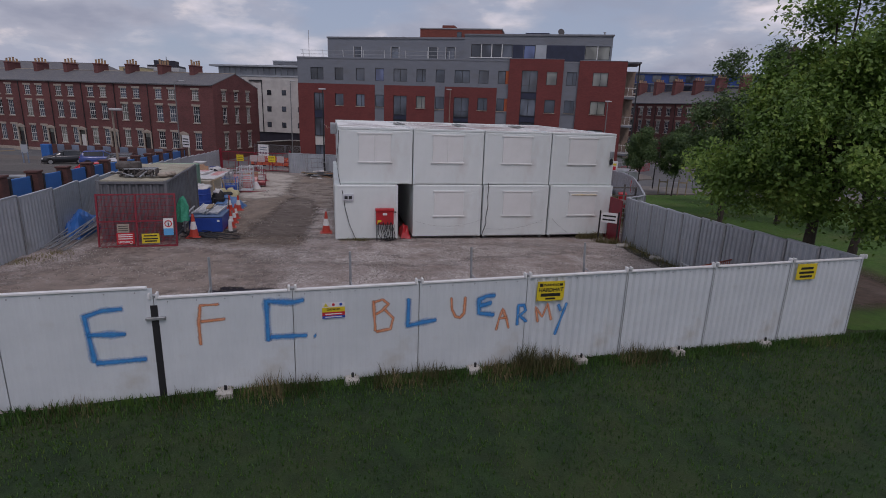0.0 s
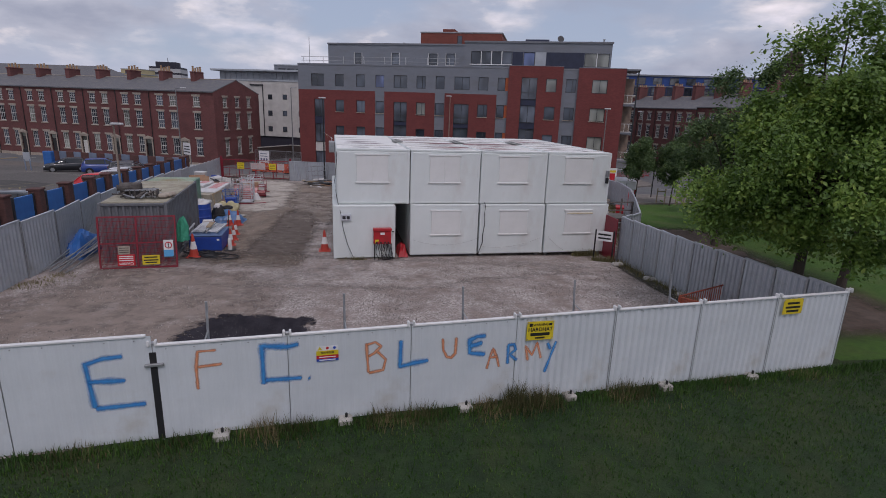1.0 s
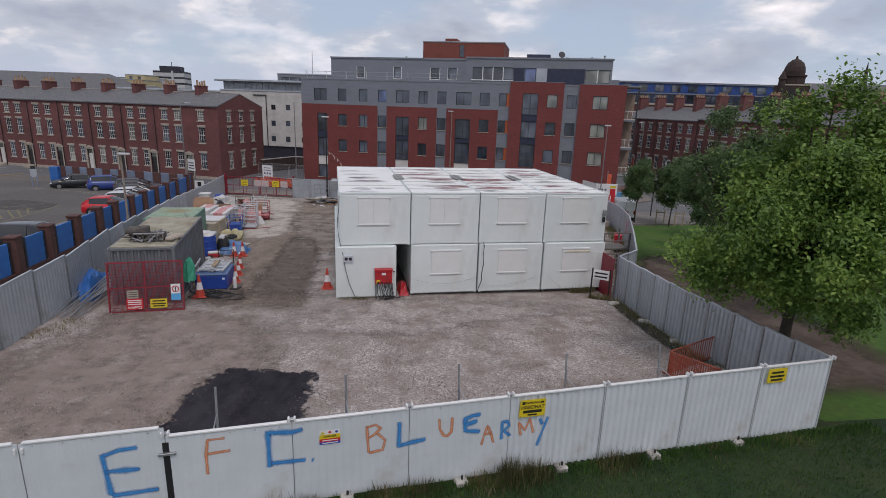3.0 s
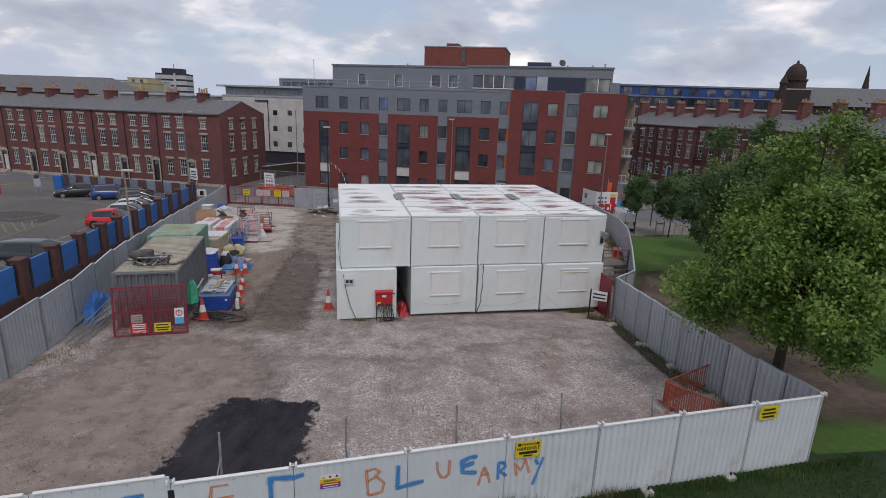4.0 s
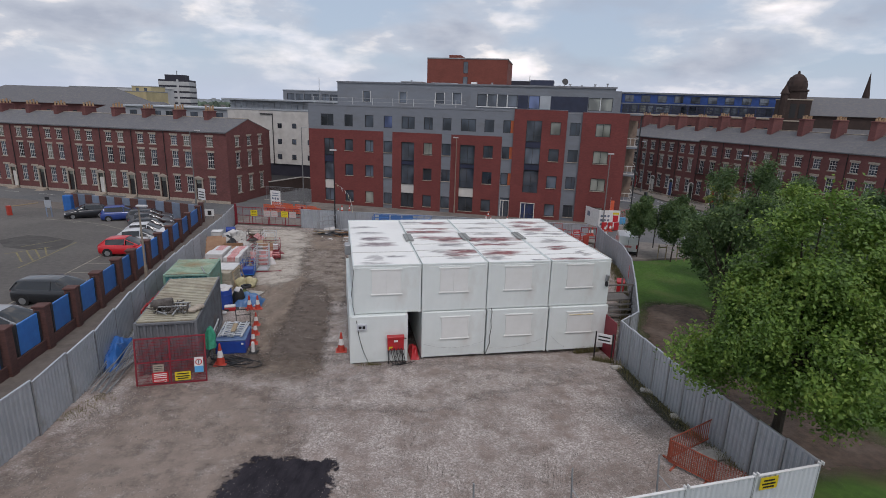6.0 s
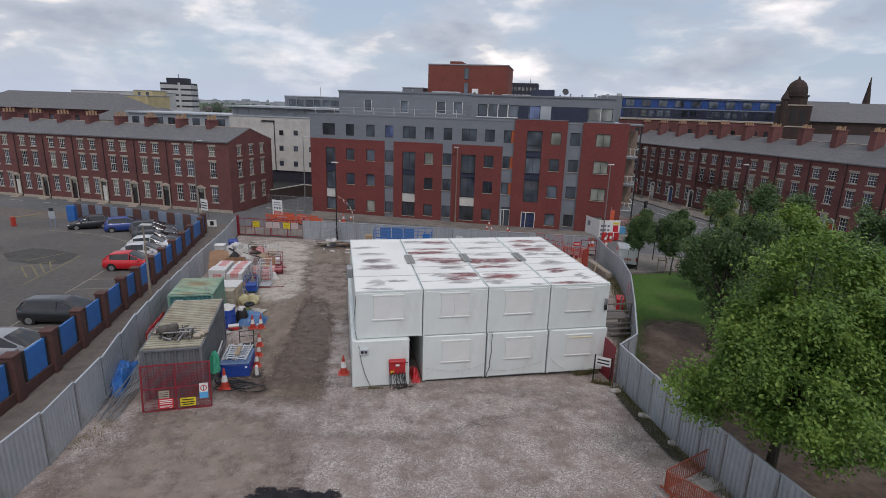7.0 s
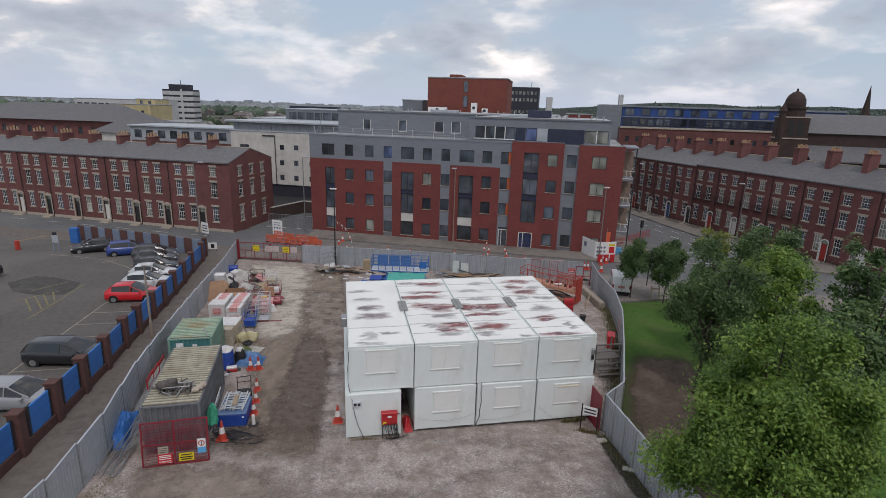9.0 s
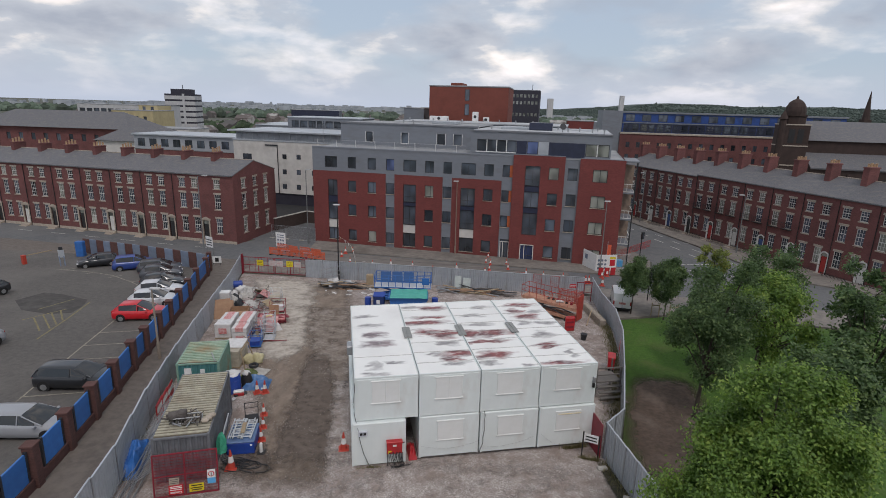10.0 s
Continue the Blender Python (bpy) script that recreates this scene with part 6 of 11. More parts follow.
part("gate_frame", Geo().box(0, 0, 0, 0.06, 0.06, 2.0).box(2.62, 0, 0, 2.68, 0.06, 2.0).box(0.06, 0, 0, 2.62, 0.06, 0.06).box(0.06, 0, 1.94, 2.62, 0.06, 2.0).box(1.28, 0, 0.06, 1.34, 0.06, 1.94)
     .box(0.06, 0, 0.95, 2.62, 0.05, 1.0), M_MAROON, gate)
g = Geo()
for k in range(1, 64):
    x = 0.06 + 2.56 * k / 64
    g.box(x - 0.005, 0.025, 0.06, x + 0.005, 0.033, 1.94)
for k in range(1, 14):
    z = 0.06 + 1.88 * k / 14
    g.box(0.06, 0.034, z - 0.007, 2.62, 0.042, z + 0.007)
part("mesh", g, M_MAROON, gate, "fine welded steel mesh")
sgn = part("sign_plate", Geo().box(0.62, -0.03, 0.12, 1.22, -0.01, 0.55), M_SIGNRED, gate, "red caution sign hung upside down")
words(sgn, "Caution", 0, 0, 0.15, M_SIGNWHITE, 0, pose(0.92, -0.036, 0.2, 0, 180, 0))
part("print", bars(Geo(), 0.68, 1.16, [0.33, 0.41, 0.48], 0.035, -0.036), M_SIGNWHITE, sgn)
s2 = part("sign_plate", Geo().box(1.46, -0.03, 0.14, 2.06, -0.01, 0.5), M_YELLOW, gate, "yellow warning sign")
part("print", bars(Geo(), 1.5, 2.02, [0.22, 0.31, 0.42], 0.045, -0.036, ragged=0.06), M_SIGNBLACK, s2)
s3 = part("sign_plate", Geo().box(2.22, -0.03, 0.42, 2.56, -0.01, 1.06), M_SIGNWHITE, gate, "white and blue sign with a red ring")
part("blue_band", Geo().box(2.22, -0.034, 0.42, 2.56, -0.03, 0.68), M_CYAN, s3)
part("ring", Geo().tube((2.39, -0.036, 0.86), (2.39, -0.03, 0.86), 0.13, 16), M_SIGNRED, s3)
part("ring_field", Geo().tube((2.39, -0.04, 0.86), (2.39, -0.036, 0.86), 0.095, 16), M_SIGNWHITE, s3)
part("ring_bar", Geo().box(2.375, -0.044, 0.77, 2.405, -0.04, 0.95), M_SIGNBLACK, s3)
s4 = part("sign_plate", Geo().box(0.66, -0.02, 0.56, 1.06, 0, 0.88), M_STONE, gate, "buff notice")
part("print", bars(Geo(), 0.7, 1.02, [0.64, 0.72, 0.8], 0.02, -0.026), M_SIGNBLACK, s4)

# ---------------------------------------------------------------- stores along the hoarding
M_BLUE = mat("blue_plastic", (0.02, 0.07, 0.36), (0.018, 0.055, 0.29), scale=3, rough=0.45)
M_BLUESTEEL = mat("blue_painted_steel", (0.03, 0.15, 0.46), (0.024, 0.12, 0.37), scale=3, rough=0.5)
M_BLUEMESH = mat("dull_blue_infill", (0.035, 0.12, 0.34), (0.06, 0.13, 0.27), scale=30, rough=0.6)
M_TARP = mat("blue_tarpaulin", (0.03, 0.125, 0.32), (0.09, 0.19, 0.36), scale=2, rough=0.4)
M_GREENNET = mat("green_netting", (0.06, 0.4, 0.25), (0.03, 0.27, 0.16), scale=6, rough=0.7)
M_PLASTICW = mat("white_plastic_wrap", (0.66, 0.65, 0.64), (0.55, 0.54, 0.53), scale=4, rough=0.4)
M_PINK = mat("red_printed_wrap", (0.5, 0.13, 0.13), (0.62, 0.4, 0.38), scale=5, rough=0.5)
M_PLY = mat("plywood", (0.36, 0.215, 0.125), (0.28, 0.16, 0.095), scale=2, rough=0.7, stretch=(1, 6, 1))
M_WOOD = mat("sawn_timber", (0.4, 0.31, 0.2), (0.29, 0.22, 0.14), scale=3, rough=0.8, stretch=(6, 1, 1))
M_BUFF = mat("buff_sheeting", (0.44, 0.39, 0.31), (0.34, 0.3, 0.24), scale=3, rough=0.75)
M_PALEGALV = mat("bright_galvanised_steel", (0.62, 0.64, 0.66), (0.5, 0.52, 0.54), scale=5, rough=0.5, metal=0.35)
M_SACKY = mat("cream_yellow_sacking", (0.6, 0.55, 0.33), (0.46, 0.41, 0.25), scale=6, rough=0.8)

M_SACK = mat("dusty_white_sacking", (0.5, 0.485, 0.46), (0.34, 0.325, 0.3), scale=5, rough=0.7)
tb = thing("tool_chest", on(-10.82, 22.45, 12), "blue steel site chest with ladders laid on top", "tool chest")
part("body", Geo().box(0, 0, 0.04, 1.35, 1.6, 0.68, 0.03), M_BLUE, tb)
part("lid", Geo().box(-0.02, -0.02, 0.68, 1.37, 1.62, 0.76, 0.025), mat("faded_blue_steel", (0.12, 0.2, 0.36), (0.09, 0.15, 0.29), scale=3, rough=0.5), tb)
part("lock", Geo().box(1.16, -0.03, 0.5, 1.26, 0.0, 0.58), M_SIGNWHITE, tb)


def ladder(m, l, w, n, label="aluminium ladder lying on the blue chest"):
    t = thing("ladder", m, label, "ladder", "aluminium ladders")
    for x in (0, w):
        part("stile", Geo().box(x - 0.03, 0, 0, x + 0.03, l, 0.07, 0.008), M_PALEGALV, t)
    for k in range(n):
        y = 0.15 + (l - 0.3) * k / (n - 1)
        part("rung", Geo().tube((0.02, y, 0.035), (w - 0.02, y, 0.035), 0.025, 6), M_PALEGALV, t)
    return t


TBM = on(-10.82, 22.45, 12)
ladder(TBM @ pose(0.08, 0.3, 0.77), 1.75, 0.45, 6)
ladder(TBM @ pose(0.68, 0.25, 0.77), 1.75, 0.42, 6)
ladder(TBM @ pose(0.2, 0.2, 0.85, 0, 0, -4), 1.7, 0.42, 6)
ladder(TBM @ pose(0.35, 0.05, 0.93, 0, 0, 3), 1.65, 0.42, 7)
ladder(TBM @ pose(0.78, 0.1, 0.85, 0, 0, -3), 1.65, 0.4, 7)
ladder(TBM @ pose(-0.35, 0.5, 0.2, 0, -78, 4), 2.4, 0.45, 8, "aluminium ladder standing on edge beside the chest")
pl = thing("timber_plank", TBM @ pose(0.66, 0.35, 1.01, 0, 0, 2), "short sawn plank lying across the ladders", "plank")
part("board", Geo().box(0, 0, 0, 0.2, 0.9, 0.05, 0.004), M_WOOD, pl)
wc = thing("folded_trolley", on(-10.75, 25.5, 20), "black tubular hand trolley lying folded beside the chest", "trolley")
part("seat", Geo().box(-0.32, -0.22, 0.4, 0.36, 0.26, 0.46, 0.02), M_BLACK, wc)
for x in (-0.32, 0.36):
    part("frame_tube", Geo().rod([(x, -0.25, 0.05), (x, -0.24, 0.42), (x, 0.28, 0.5), (x * 1.05, 0.42, 1.1)], 0.022, 6), M_BLACK, wc)
    part("wheel", Geo().tube((x - 0.025, 0.12, 0.17), (x + 0.025, 0.12, 0.17), 0.15, 14), M_BLACK, wc)
part("crossbar", Geo().tube((-0.33, 0.41, 1.08), (0.38, 0.41, 1.08), 0.022, 6).tube((-0.33, 0.36, 0.8), (0.37, 0.36, 0.8), 0.018, 6), M_BLACK, wc)
net = thing("green_net", on(-10.75, 21.95, 0, 0.02), "green netting draped over a pole beside the gate", "netting")
random.seed(31)
g = Geo()
g.turned([(0.26, 0.62), (0.24, 0.9), (0.2, 1.2), (0.15, 1.5), (0.06, 1.62)], 13)
g.v = [(vx * (1 + 0.45 * noise.noise(Vector((vx * 9, vy * 9, vz * 2)))), vy * (1 + 0.45 * noise.noise(Vector((vy * 9, vx * 9, vz * 2 + 4)))), vz + 0.12 * noise.noise(Vector((vx * 12, vy * 12, 3)))) for vx, vy, vz in g.v]
part("drape", g, M_GREENNET, net)
part("pole", Geo().tube((0, 0, 0), (0.02, 0.05, 1.6), 0.03, 6), M_GALV, net)
M_HOSE = mat("black_hose", (0.02, 0.022, 0.026), None, scale=3, rough=0.5)
hose = thing("hose_heap", on(-9.6, 21.7, 0, 0.05), "heap of black hose and cable on the ground", "hose")
random.seed(12)
for k in range(9):
    pts = []
    cx, cy, r = random.uniform(-0.7, 0.7), random.uniform(-0.25, 0.25), random.uniform(0.25, 0.6)
    for i in range(13):
        a = i * 0.5 + k
        pts.append((cx + r * 1.4 * math.cos(a), cy + r * 0.6 * math.sin(a), 0.03 + 0.012 * k + 0.02 * math.sin(a * 2)))
    part("loop", Geo().sweep(pts, 0.022, 5), M_HOSE, hose)

drum = thing("waste_drum", on(-13.3, 29.0), "blue plastic drum lined with a white sack", "drum")
part("body", Geo().turned([(0.44, 0.03), (0.48, 0.1), (0.48, 0.42), (0.5, 0.47), (0.48, 0.52), (0.48, 0.85), (0.5, 0.9), (0.48, 0.95), (0.47, 1.18)], 18), M_BLUE, drum)
part("liner", lump(0.8, 0.75, 0.3, 51.0, 0.4), M_PLASTICW, drum, "crumpled white sack over the rim", pose(0, 0.05, 1.12))
drum2 = thing("waste_sack", on(-12.7, 29.7), "black rubbish sack with a white top beside the drum", "sack")
part("sack", lump(0.7, 0.6, 0.95, 23.0), M_BLACK, drum2)
part("tied_top", lump(0.5, 0.4, 0.3, 31.0), M_PLASTICW, drum2, "", pose(0.02, 0.03, 0.82))
wb_ = thing("red_white_block", on(-12.75, 28.55, 20), "white topped red barrier block on the ground", "barrier block")
part("body", Geo().box(-0.3, -0.15, 0.03, 0.3, 0.15, 0.25, 0.03), M_RED, wb_)
part("top", Geo().box(-0.3, -0.15, 0.25, 0.3, 0.15, 0.36, 0.03), M_CONE_W, wb_)


def draped(m, w, d, h, material, name, label, category, seed, n=14):
    """A sheet thrown over a heap: a height field that falls to the ground at its edges."""
    t = thing(name, m, label, category)
    g = Geo()
    g.smooth = False
    for j in range(n + 1):
        for i in range(n + 1):
            u, v = i / n * 2 - 1, j / n * 2 - 1
            e = max(0, 1 - max(abs(u), abs(v)) ** 3)
            z = h * e * (0.65 + 0.35 * noise.noise(Vector((u * 1.7 + seed, v * 1.7, seed)))) + 0.10 * h * noise.noise(Vector((u * 5, v * 5, seed)))
            g.v.append((u * w / 2 + 0.05 * noise.noise(Vector((v * 3, u, seed))), v * d / 2, max(0.03, z)))
    g.f = [(j * (n + 1) + i, j * (n + 1) + i + 1, (j + 1) * (n + 1) + i + 1, (j + 1) * (n + 1) + i) for j in range(n) for i in range(n)]
    part("sheet", g, material, t)
    return t


draped(CAB @ pose(2.82, 0.5, 0.12), 0.42, 1.2, 0.75, M_RED, "red_mesh_heap", "red plastic mesh heaped in the gap between cabins", "plastic mesh", 41.0, 10)
draped(on(-12.2, 29.9, 10), 1.7, 1.4, 0.85, M_TARP, "tarpaulin_heap", "crumpled blue tarpaulin over a heap of materials", "tarpaulin", 2.0)
draped(on(-13.2, 31.2, 0), 1.0, 0.8, 0.7, mat("olive_sheet", (0.16, 0.2, 0.07), (0.1, 0.13, 0.05), scale=4, rough=0.8), "green_sack_heap", "heap of olive green sacks and leaves", "sacks", 5.0, 10)
tyre = thing("tyre", on(-13.0, 31.6, 0, 0.5), "old black tyre lying on sacks", "tyre")
g = Geo()
g.sweep([(0.24 * math.cos(2 * math.pi * i / 20), 0.24 * math.sin(2 * math.pi * i / 20), 0.1) for i in range(21)], 0.09, 8)
part("ring", g, M_BLACK, tyre)
for k, (x, y, a_) in enumerate(((-13.95, 33.1, 20), (-13.4, 33.3, -15))):
    sk_ = thing("bulk_sack", on(x, y, a_), "slumped cream yellow bulk sack beside the stacks", "sack", "cream sacks")
    gk = lump(0.75, 0.7, 0.75, 3.0 + 5 * k)
    part("sack", gk, M_SACKY, sk_)
slb = thing("pale_sheet", on(-12.75, 31.3, -12, 0.05), "pale dusty board lying flat on the ground", "board")
part("sheet", Geo().box(-0.5, -0.7, 0, 0.55, 0.9, 0.04, 0.01), M_CONC, slb)


def stack(m, w, d, h, tiers, body_mat, band_mat, name, label, category):
    """A wrapped stack on a pallet, in tiers, with a printed band."""
    t = thing(name, m, label, category, "wrapped stacks")
    pal = part("pallet", Geo().box(0, 0, 0.09, w, d, 0.12), M_WOOD, t)
    for k in range(3):
        part("bearer", Geo().box(0.02 + (w - 0.14) * k / 2, 0, 0, 0.12 + (w - 0.14) * k / 2, d, 0.09), M_WOOD, pal)
    for k in range(tiers):
        z0, z1 = 0.12 + (h - 0.12) * k / tiers, 0.12 + (h - 0.12) * (k + 1) / tiers
        j = random.uniform(-0.03, 0.03)
        tier = part("pack", Geo().box(0.02 + j, 0.02 - j, z0 + 0.005, w - 0.02 + j, d - 0.02 - j, z1, 0.03), body_mat, t)
        if band_mat and k % 2 == tiers % 2 - 1 or (band_mat and k == tiers - 1):
            part("printed_band", Geo().box(w * 0.25 + j, 0.015 - j, z0 + 0.03, w * 0.75 + j, d - 0.015 - j, z1 + 0.005), band_mat, tier)
    return t


random.seed(7)
A = 7
stack(on(-15.4, 32.0, A), 1.2, 2.2, 1.25, 2, M_BUFF, None, "sheeted_stack", "buff sheeted stack of boards with a white top", "stack")
cover = thing("white_board", on(-15.4, 32.0, A, 1.27), "white board lying on the sheeted stack", "board")
part("board", Geo().box(-0.05, 0.6, 0, 1.25, 2.1, 0.05, 0.01), M_PLASTICW, cover)
fr_ = thing("timber_trestle", on(-14.2, 32.9, A), "buff timber frame leaning against the stack", "timber frame")
part("rail", Geo().rod([(0.3, -0.9, 0.03), (0.02, -0.7, 1.3), (0.02, 1.0, 1.3), (0.3, 1.2, 0.03)], 0.04, 5), M_WOOD, fr_)
for k, (x, y, h) in enumerate(((-16.7, 36.6, 1.15), (-16.95, 37.95, 1.2), (-17.2, 39.3, 1.1))):
    stack(on(x, y, A), 1.15, 1.2, h, 3, M_PLASTICW, M_PINK, "block_stack", "white wrapped stack of blocks with a red printed band", "stack")
stack(on(-18.2, 37.0, A), 1.25, 1.1, 1.25, 2, M_PLASTICW, None, "block_stack", "pale wrapped stack on a pallet beside the hoarding", "stack")
rd = thing("red_marked_panel", on(-18.0, 36.97, A, 0.5), "red square printed on a pale stack", "label")
part("plate", Geo().box(0.15, -0.02, 0, 0.75, 0.0, 0.45), M_PINK, rd)
stack(on(-18.35, 38.3, A), 1.1, 1.6, 1.2, 3, M_PLASTICW, M_PINK, "block_stack", "white wrapped stack of blocks with red print", "stack")
cab_ = thing("white_cabinet", on(-20.95, 43.9, 10), "tall white cabinet beside the hoarding", "cabinet")
part("body", Geo().box(0, 0, 0.04, 0.85, 0.75, 1.5, 0.03), M_PLASTICW, cab_)
part("top", Geo().box(-0.04, -0.04, 1.5, 0.89, 0.79, 1.58, 0.02), M_CAP, cab_)
part("door", Geo().box(0.06, -0.025, 0.12, 0.79, 0.0, 1.44, 0.01), M_PLASTICW, cab_)


def trolley(m, w, d, h, steel, load, label, tiers=3):
    t = thing("cage_trolley", m, label, "trolley", "cage trolleys")
    for x in (0, w):
        for y in (0, d):
            part("upright", Geo().tube((x, y, 0.1), (x, y, h), 0.022, 6), steel, t)
    for k in range(tiers):
        z = 0.15 + (h - 0.2) * k / max(1, tiers - 1)
        part("rail", Geo().rod([(0, 0, z), (w, 0, z), (w, d, z), (0, d, z), (0, 0, z)], 0.018, 5), steel, t)
    part("deck", Geo().box(0, 0, 0.12, w, d, 0.16), steel, t)
    if load:
        part("load", Geo().box(0.06, 0.06, 0.16, w - 0.06, d - 0.06, h * 0.5, 0.04), load, t)
    for x in (0.06, w - 0.06):
        for y in (0.06, d - 0.06):
            part("castor", Geo().tube((x - 0.02, y, 0.06), (x + 0.02, y, 0.06), 0.06, 8), M_BLACK, t)
    return t


trolley(on(-14.95, 35.5, 12, 0.04), 0.85, 0.9, 1.1, M_BLUESTEEL, M_BLUE, "blue steel trolley loaded with blue crates")
trolley(on(-15.3, 36.9, 12, 0.04), 0.9, 1.1, 1.3, M_GALV, None, "galvanised cage trolley standing empty", 4)
trolley(on(-15.65, 38.4, 12, 0.04), 0.9, 1.2, 1.35, M_GALV, None, "galvanised cage trolley standing empty", 4)
trolley(on(-15.0, 40.6, 20, 0.04), 1.1, 0.8, 0.9, M_MAROON, M_PINK, "red steel trolley with a small load", 2)
trolley(on(-16.8, 41.9, 8, 0.04), 1.4, 0.8, 0.8, M_MAROON, None, "low red steel trolley", 2)
trolley(on(-19.3, 47.4, 8, 0.04), 1.3, 0.9, 1.0, M_RUST, None, "dull steel frame standing among scrap", 3)
random.seed(17)
sc2 = thing("scrap_tubes", on(-17.8, 44.2, 0, 0.05), "tangled heap of reddish scaffold tubes", "scrap metal")
for k in range(34):
    x, y, a, l = random.uniform(-1.1, 1.1), random.uniform(-1.3, 1.3), random.uniform(0, 3.14), random.uniform(0.6, 1.6)
    part("tube", Geo().tube((x, y, random.uniform(0.03, 0.5)), (x + l * math.cos(a), y + l * math.sin(a), random.uniform(0.03, 0.7)), 0.025, 5), (M_RUST, M_GALV, M_MAROON)[k % 3], sc2)
bgs = thing("rubble_sacks", on(-20.6, 46.2, 0), "pile of white rubble sacks and a dark one", "sacks")
for k in range(14):
    x, y = random.uniform(-0.6, 0.6), random.uniform(-1.8, 3.2)
    part("sack", lump(0.85, 0.7, 0.6, 40.0 + k), (M_SACK if k % 3 else M_PLASTICW) if k % 5 else M_HOSE, bgs, "", pose(x - 0.3 * y, y, 0.02 + 0.35 * random.random() * (k % 2), 0, 0, 40 * k))
bl = thing("blue_container_tank", on(-22.3, 50.6, 10), "blue plastic barrel lying against white sacks", "barrel")
part("barrel", Geo().tube((-0.55, 0, 0.4), (0.55, 0.1, 0.42), 0.36, 14), M_BLUE, bl)

# fence panels, tarp and barriers between container and hoarding
for k in range(5):
    pf = thing("mesh_fence_panel", pose(-14.35 - 0.28 * k, 19.7 + 0.75 * k, 0.15, 0, 0, 108) @ pose(0, 0, 0, 58 - 3 * k, 0, 0), "galvanised mesh fence panel leaning on the hoarding", "fence panel", "leaning fence panels")
    part("panel_frame", Geo().rod([(0, 0, 0), (3.0, 0, 0), (3.0, 0, 1.6), (0, 0, 1.6), (0, 0, 0)], 0.025, 6), M_GALV, pf)
    g = Geo()
    for i in range(1, 16):
        g.box(3.0 * i / 16 - 0.006, -0.006, 0, 3.0 * i / 16 + 0.006, 0.006, 1.6)
    for i in range(1, 5):
        g.box(0, -0.006, 1.6 * i / 5 - 0.006, 3.0, 0.006, 1.6 * i / 5 + 0.006)
    part("mesh", g, M_PALEGALV, pf, "welded wire mesh")
draped(pose(-15.0, 21.6, gz(22), 0, 0, 105), 3.0, 1.2, 1.25, M_BLUESTEEL, "blue_sheet_heap", "blue sheeting over materials behind the container", "tarpaulin", 9.0, 12)
for k in range(3):
    rb_ = thing("plastic_barrier", on(-15.7 - 0.25 * k, 24.9 + 1.0 * k, 106), "red and white plastic road barrier stored upright", "barrier", "stored road barriers")
    part("panel", Geo().box(0, -0.03, 0.1, 1.2, 0.03, 1.15, 0.015), M_RED, rb_)
    part("white_band", Geo().box(0.05, -0.04, 0.65, 1.15, 0.04, 0.95, 0.01).box(0.05, -0.04, 0.2, 0.4, 0.04, 0.5, 0.01), M_CONE_W, rb_)

# long tubes and mesh leaning and lying along the hoarding beside the container
random.seed(71)
for k in range(11):
    tbx = thing("scaffold_tube", pose(-14.25 + 0.1 * k, 18.3 + 0.1 * (k % 4), gz(18.5) + 0.07 + 0.05 * (k % 3), 0, 0, 101 + random.uniform(-3, 3)) @ pose(0, 0, 0, 0, -random.uniform(1, 7), 0),
                "pale galvanised scaffold tube lying by the hoarding", "tube", "stored scaffold tubes")
    part("tube", Geo().tube((0, 0, 0), (random.uniform(3.2, 4.4), 0, 0), 0.024, 7), M_GALV, tbx)
# more stores along the hoarding
M_CREAM = mat("cream_fabric", (0.5, 0.45, 0.36), (0.38, 0.34, 0.27), scale=4, rough=0.85)
draped(on(-14.15, 34.2, 10), 0.8, 0.7, 0.5, M_CREAM, "cream_sack_heap", "slumped cream sacks beside the stacks", "sacks", 31.0, 10)
draped(on(-14.3, 39.6, 30), 0.8, 0.8, 0.8, M_PLASTICW, "white_sack_heap", "slumped white sacks beside the stacks", "sacks", 37.0, 10)
trolley(on(-14.5, 36.9, 10, 0.04), 0.9, 1.0, 1.75, M_PALEGALV, None, "tall galvanised cage trolley standing empty", 6)
trolley(on(-14.85, 38.3, 14, 0.04), 0.85, 0.9, 1.7, M_PALEGALV, M_PINK, "tall galvanised cage trolley with a red load", 6)
trolley(on(-16.2, 43.4, 8, 0.04), 1.2, 0.9, 1.1, M_MAROON, M_PLASTICW, "red steel trolley with pale packs", 3)
trolley(on(-17.4, 46.3, 8, 0.04), 1.1, 0.9, 1.2, M_PALEGALV, M_CREAM, "galvanised trolley with a cream load", 4)
draped(on(-18.5, 44.6, 10), 1.8, 1.9, 0.9, M_SACK, "white_sheet_heap", "crumpled white sheeting over stored materials", "sheeting", 12.0, 12)
draped(on(-20.2, 48.6, 10), 1.9, 2.2, 1.0, M_SACK, "white_sheet_heap", "crumpled white sheeting over stored materials", "sheeting", 15.0, 12)
draped(on(-15.9, 41.7, 10), 1.5, 1.3, 0.8, M_PINK, "red_sheet_heap", "crumpled red and white wrap over stored packs", "sheeting", 18.0, 12)
for k, (x, y, rx_, rz_, w_, h_) in enumerate(((-20.3, 41.2, -38, 28, 1.5, 1.75), (-20.1, 41.6, -30, 20, 1.3, 1.5))):
    bb_ = thing("cardboard_sheet", pose(x, y, gz(y) + 0.03, rx_, 0, rz_), "large brown cardboard sheet propped against the hoarding", "cardboard", "propped cardboard")
    part("sheet", Geo().box(0, 0, 0, w_, 0.03, h_, 0.004), M_PLY, bb_)
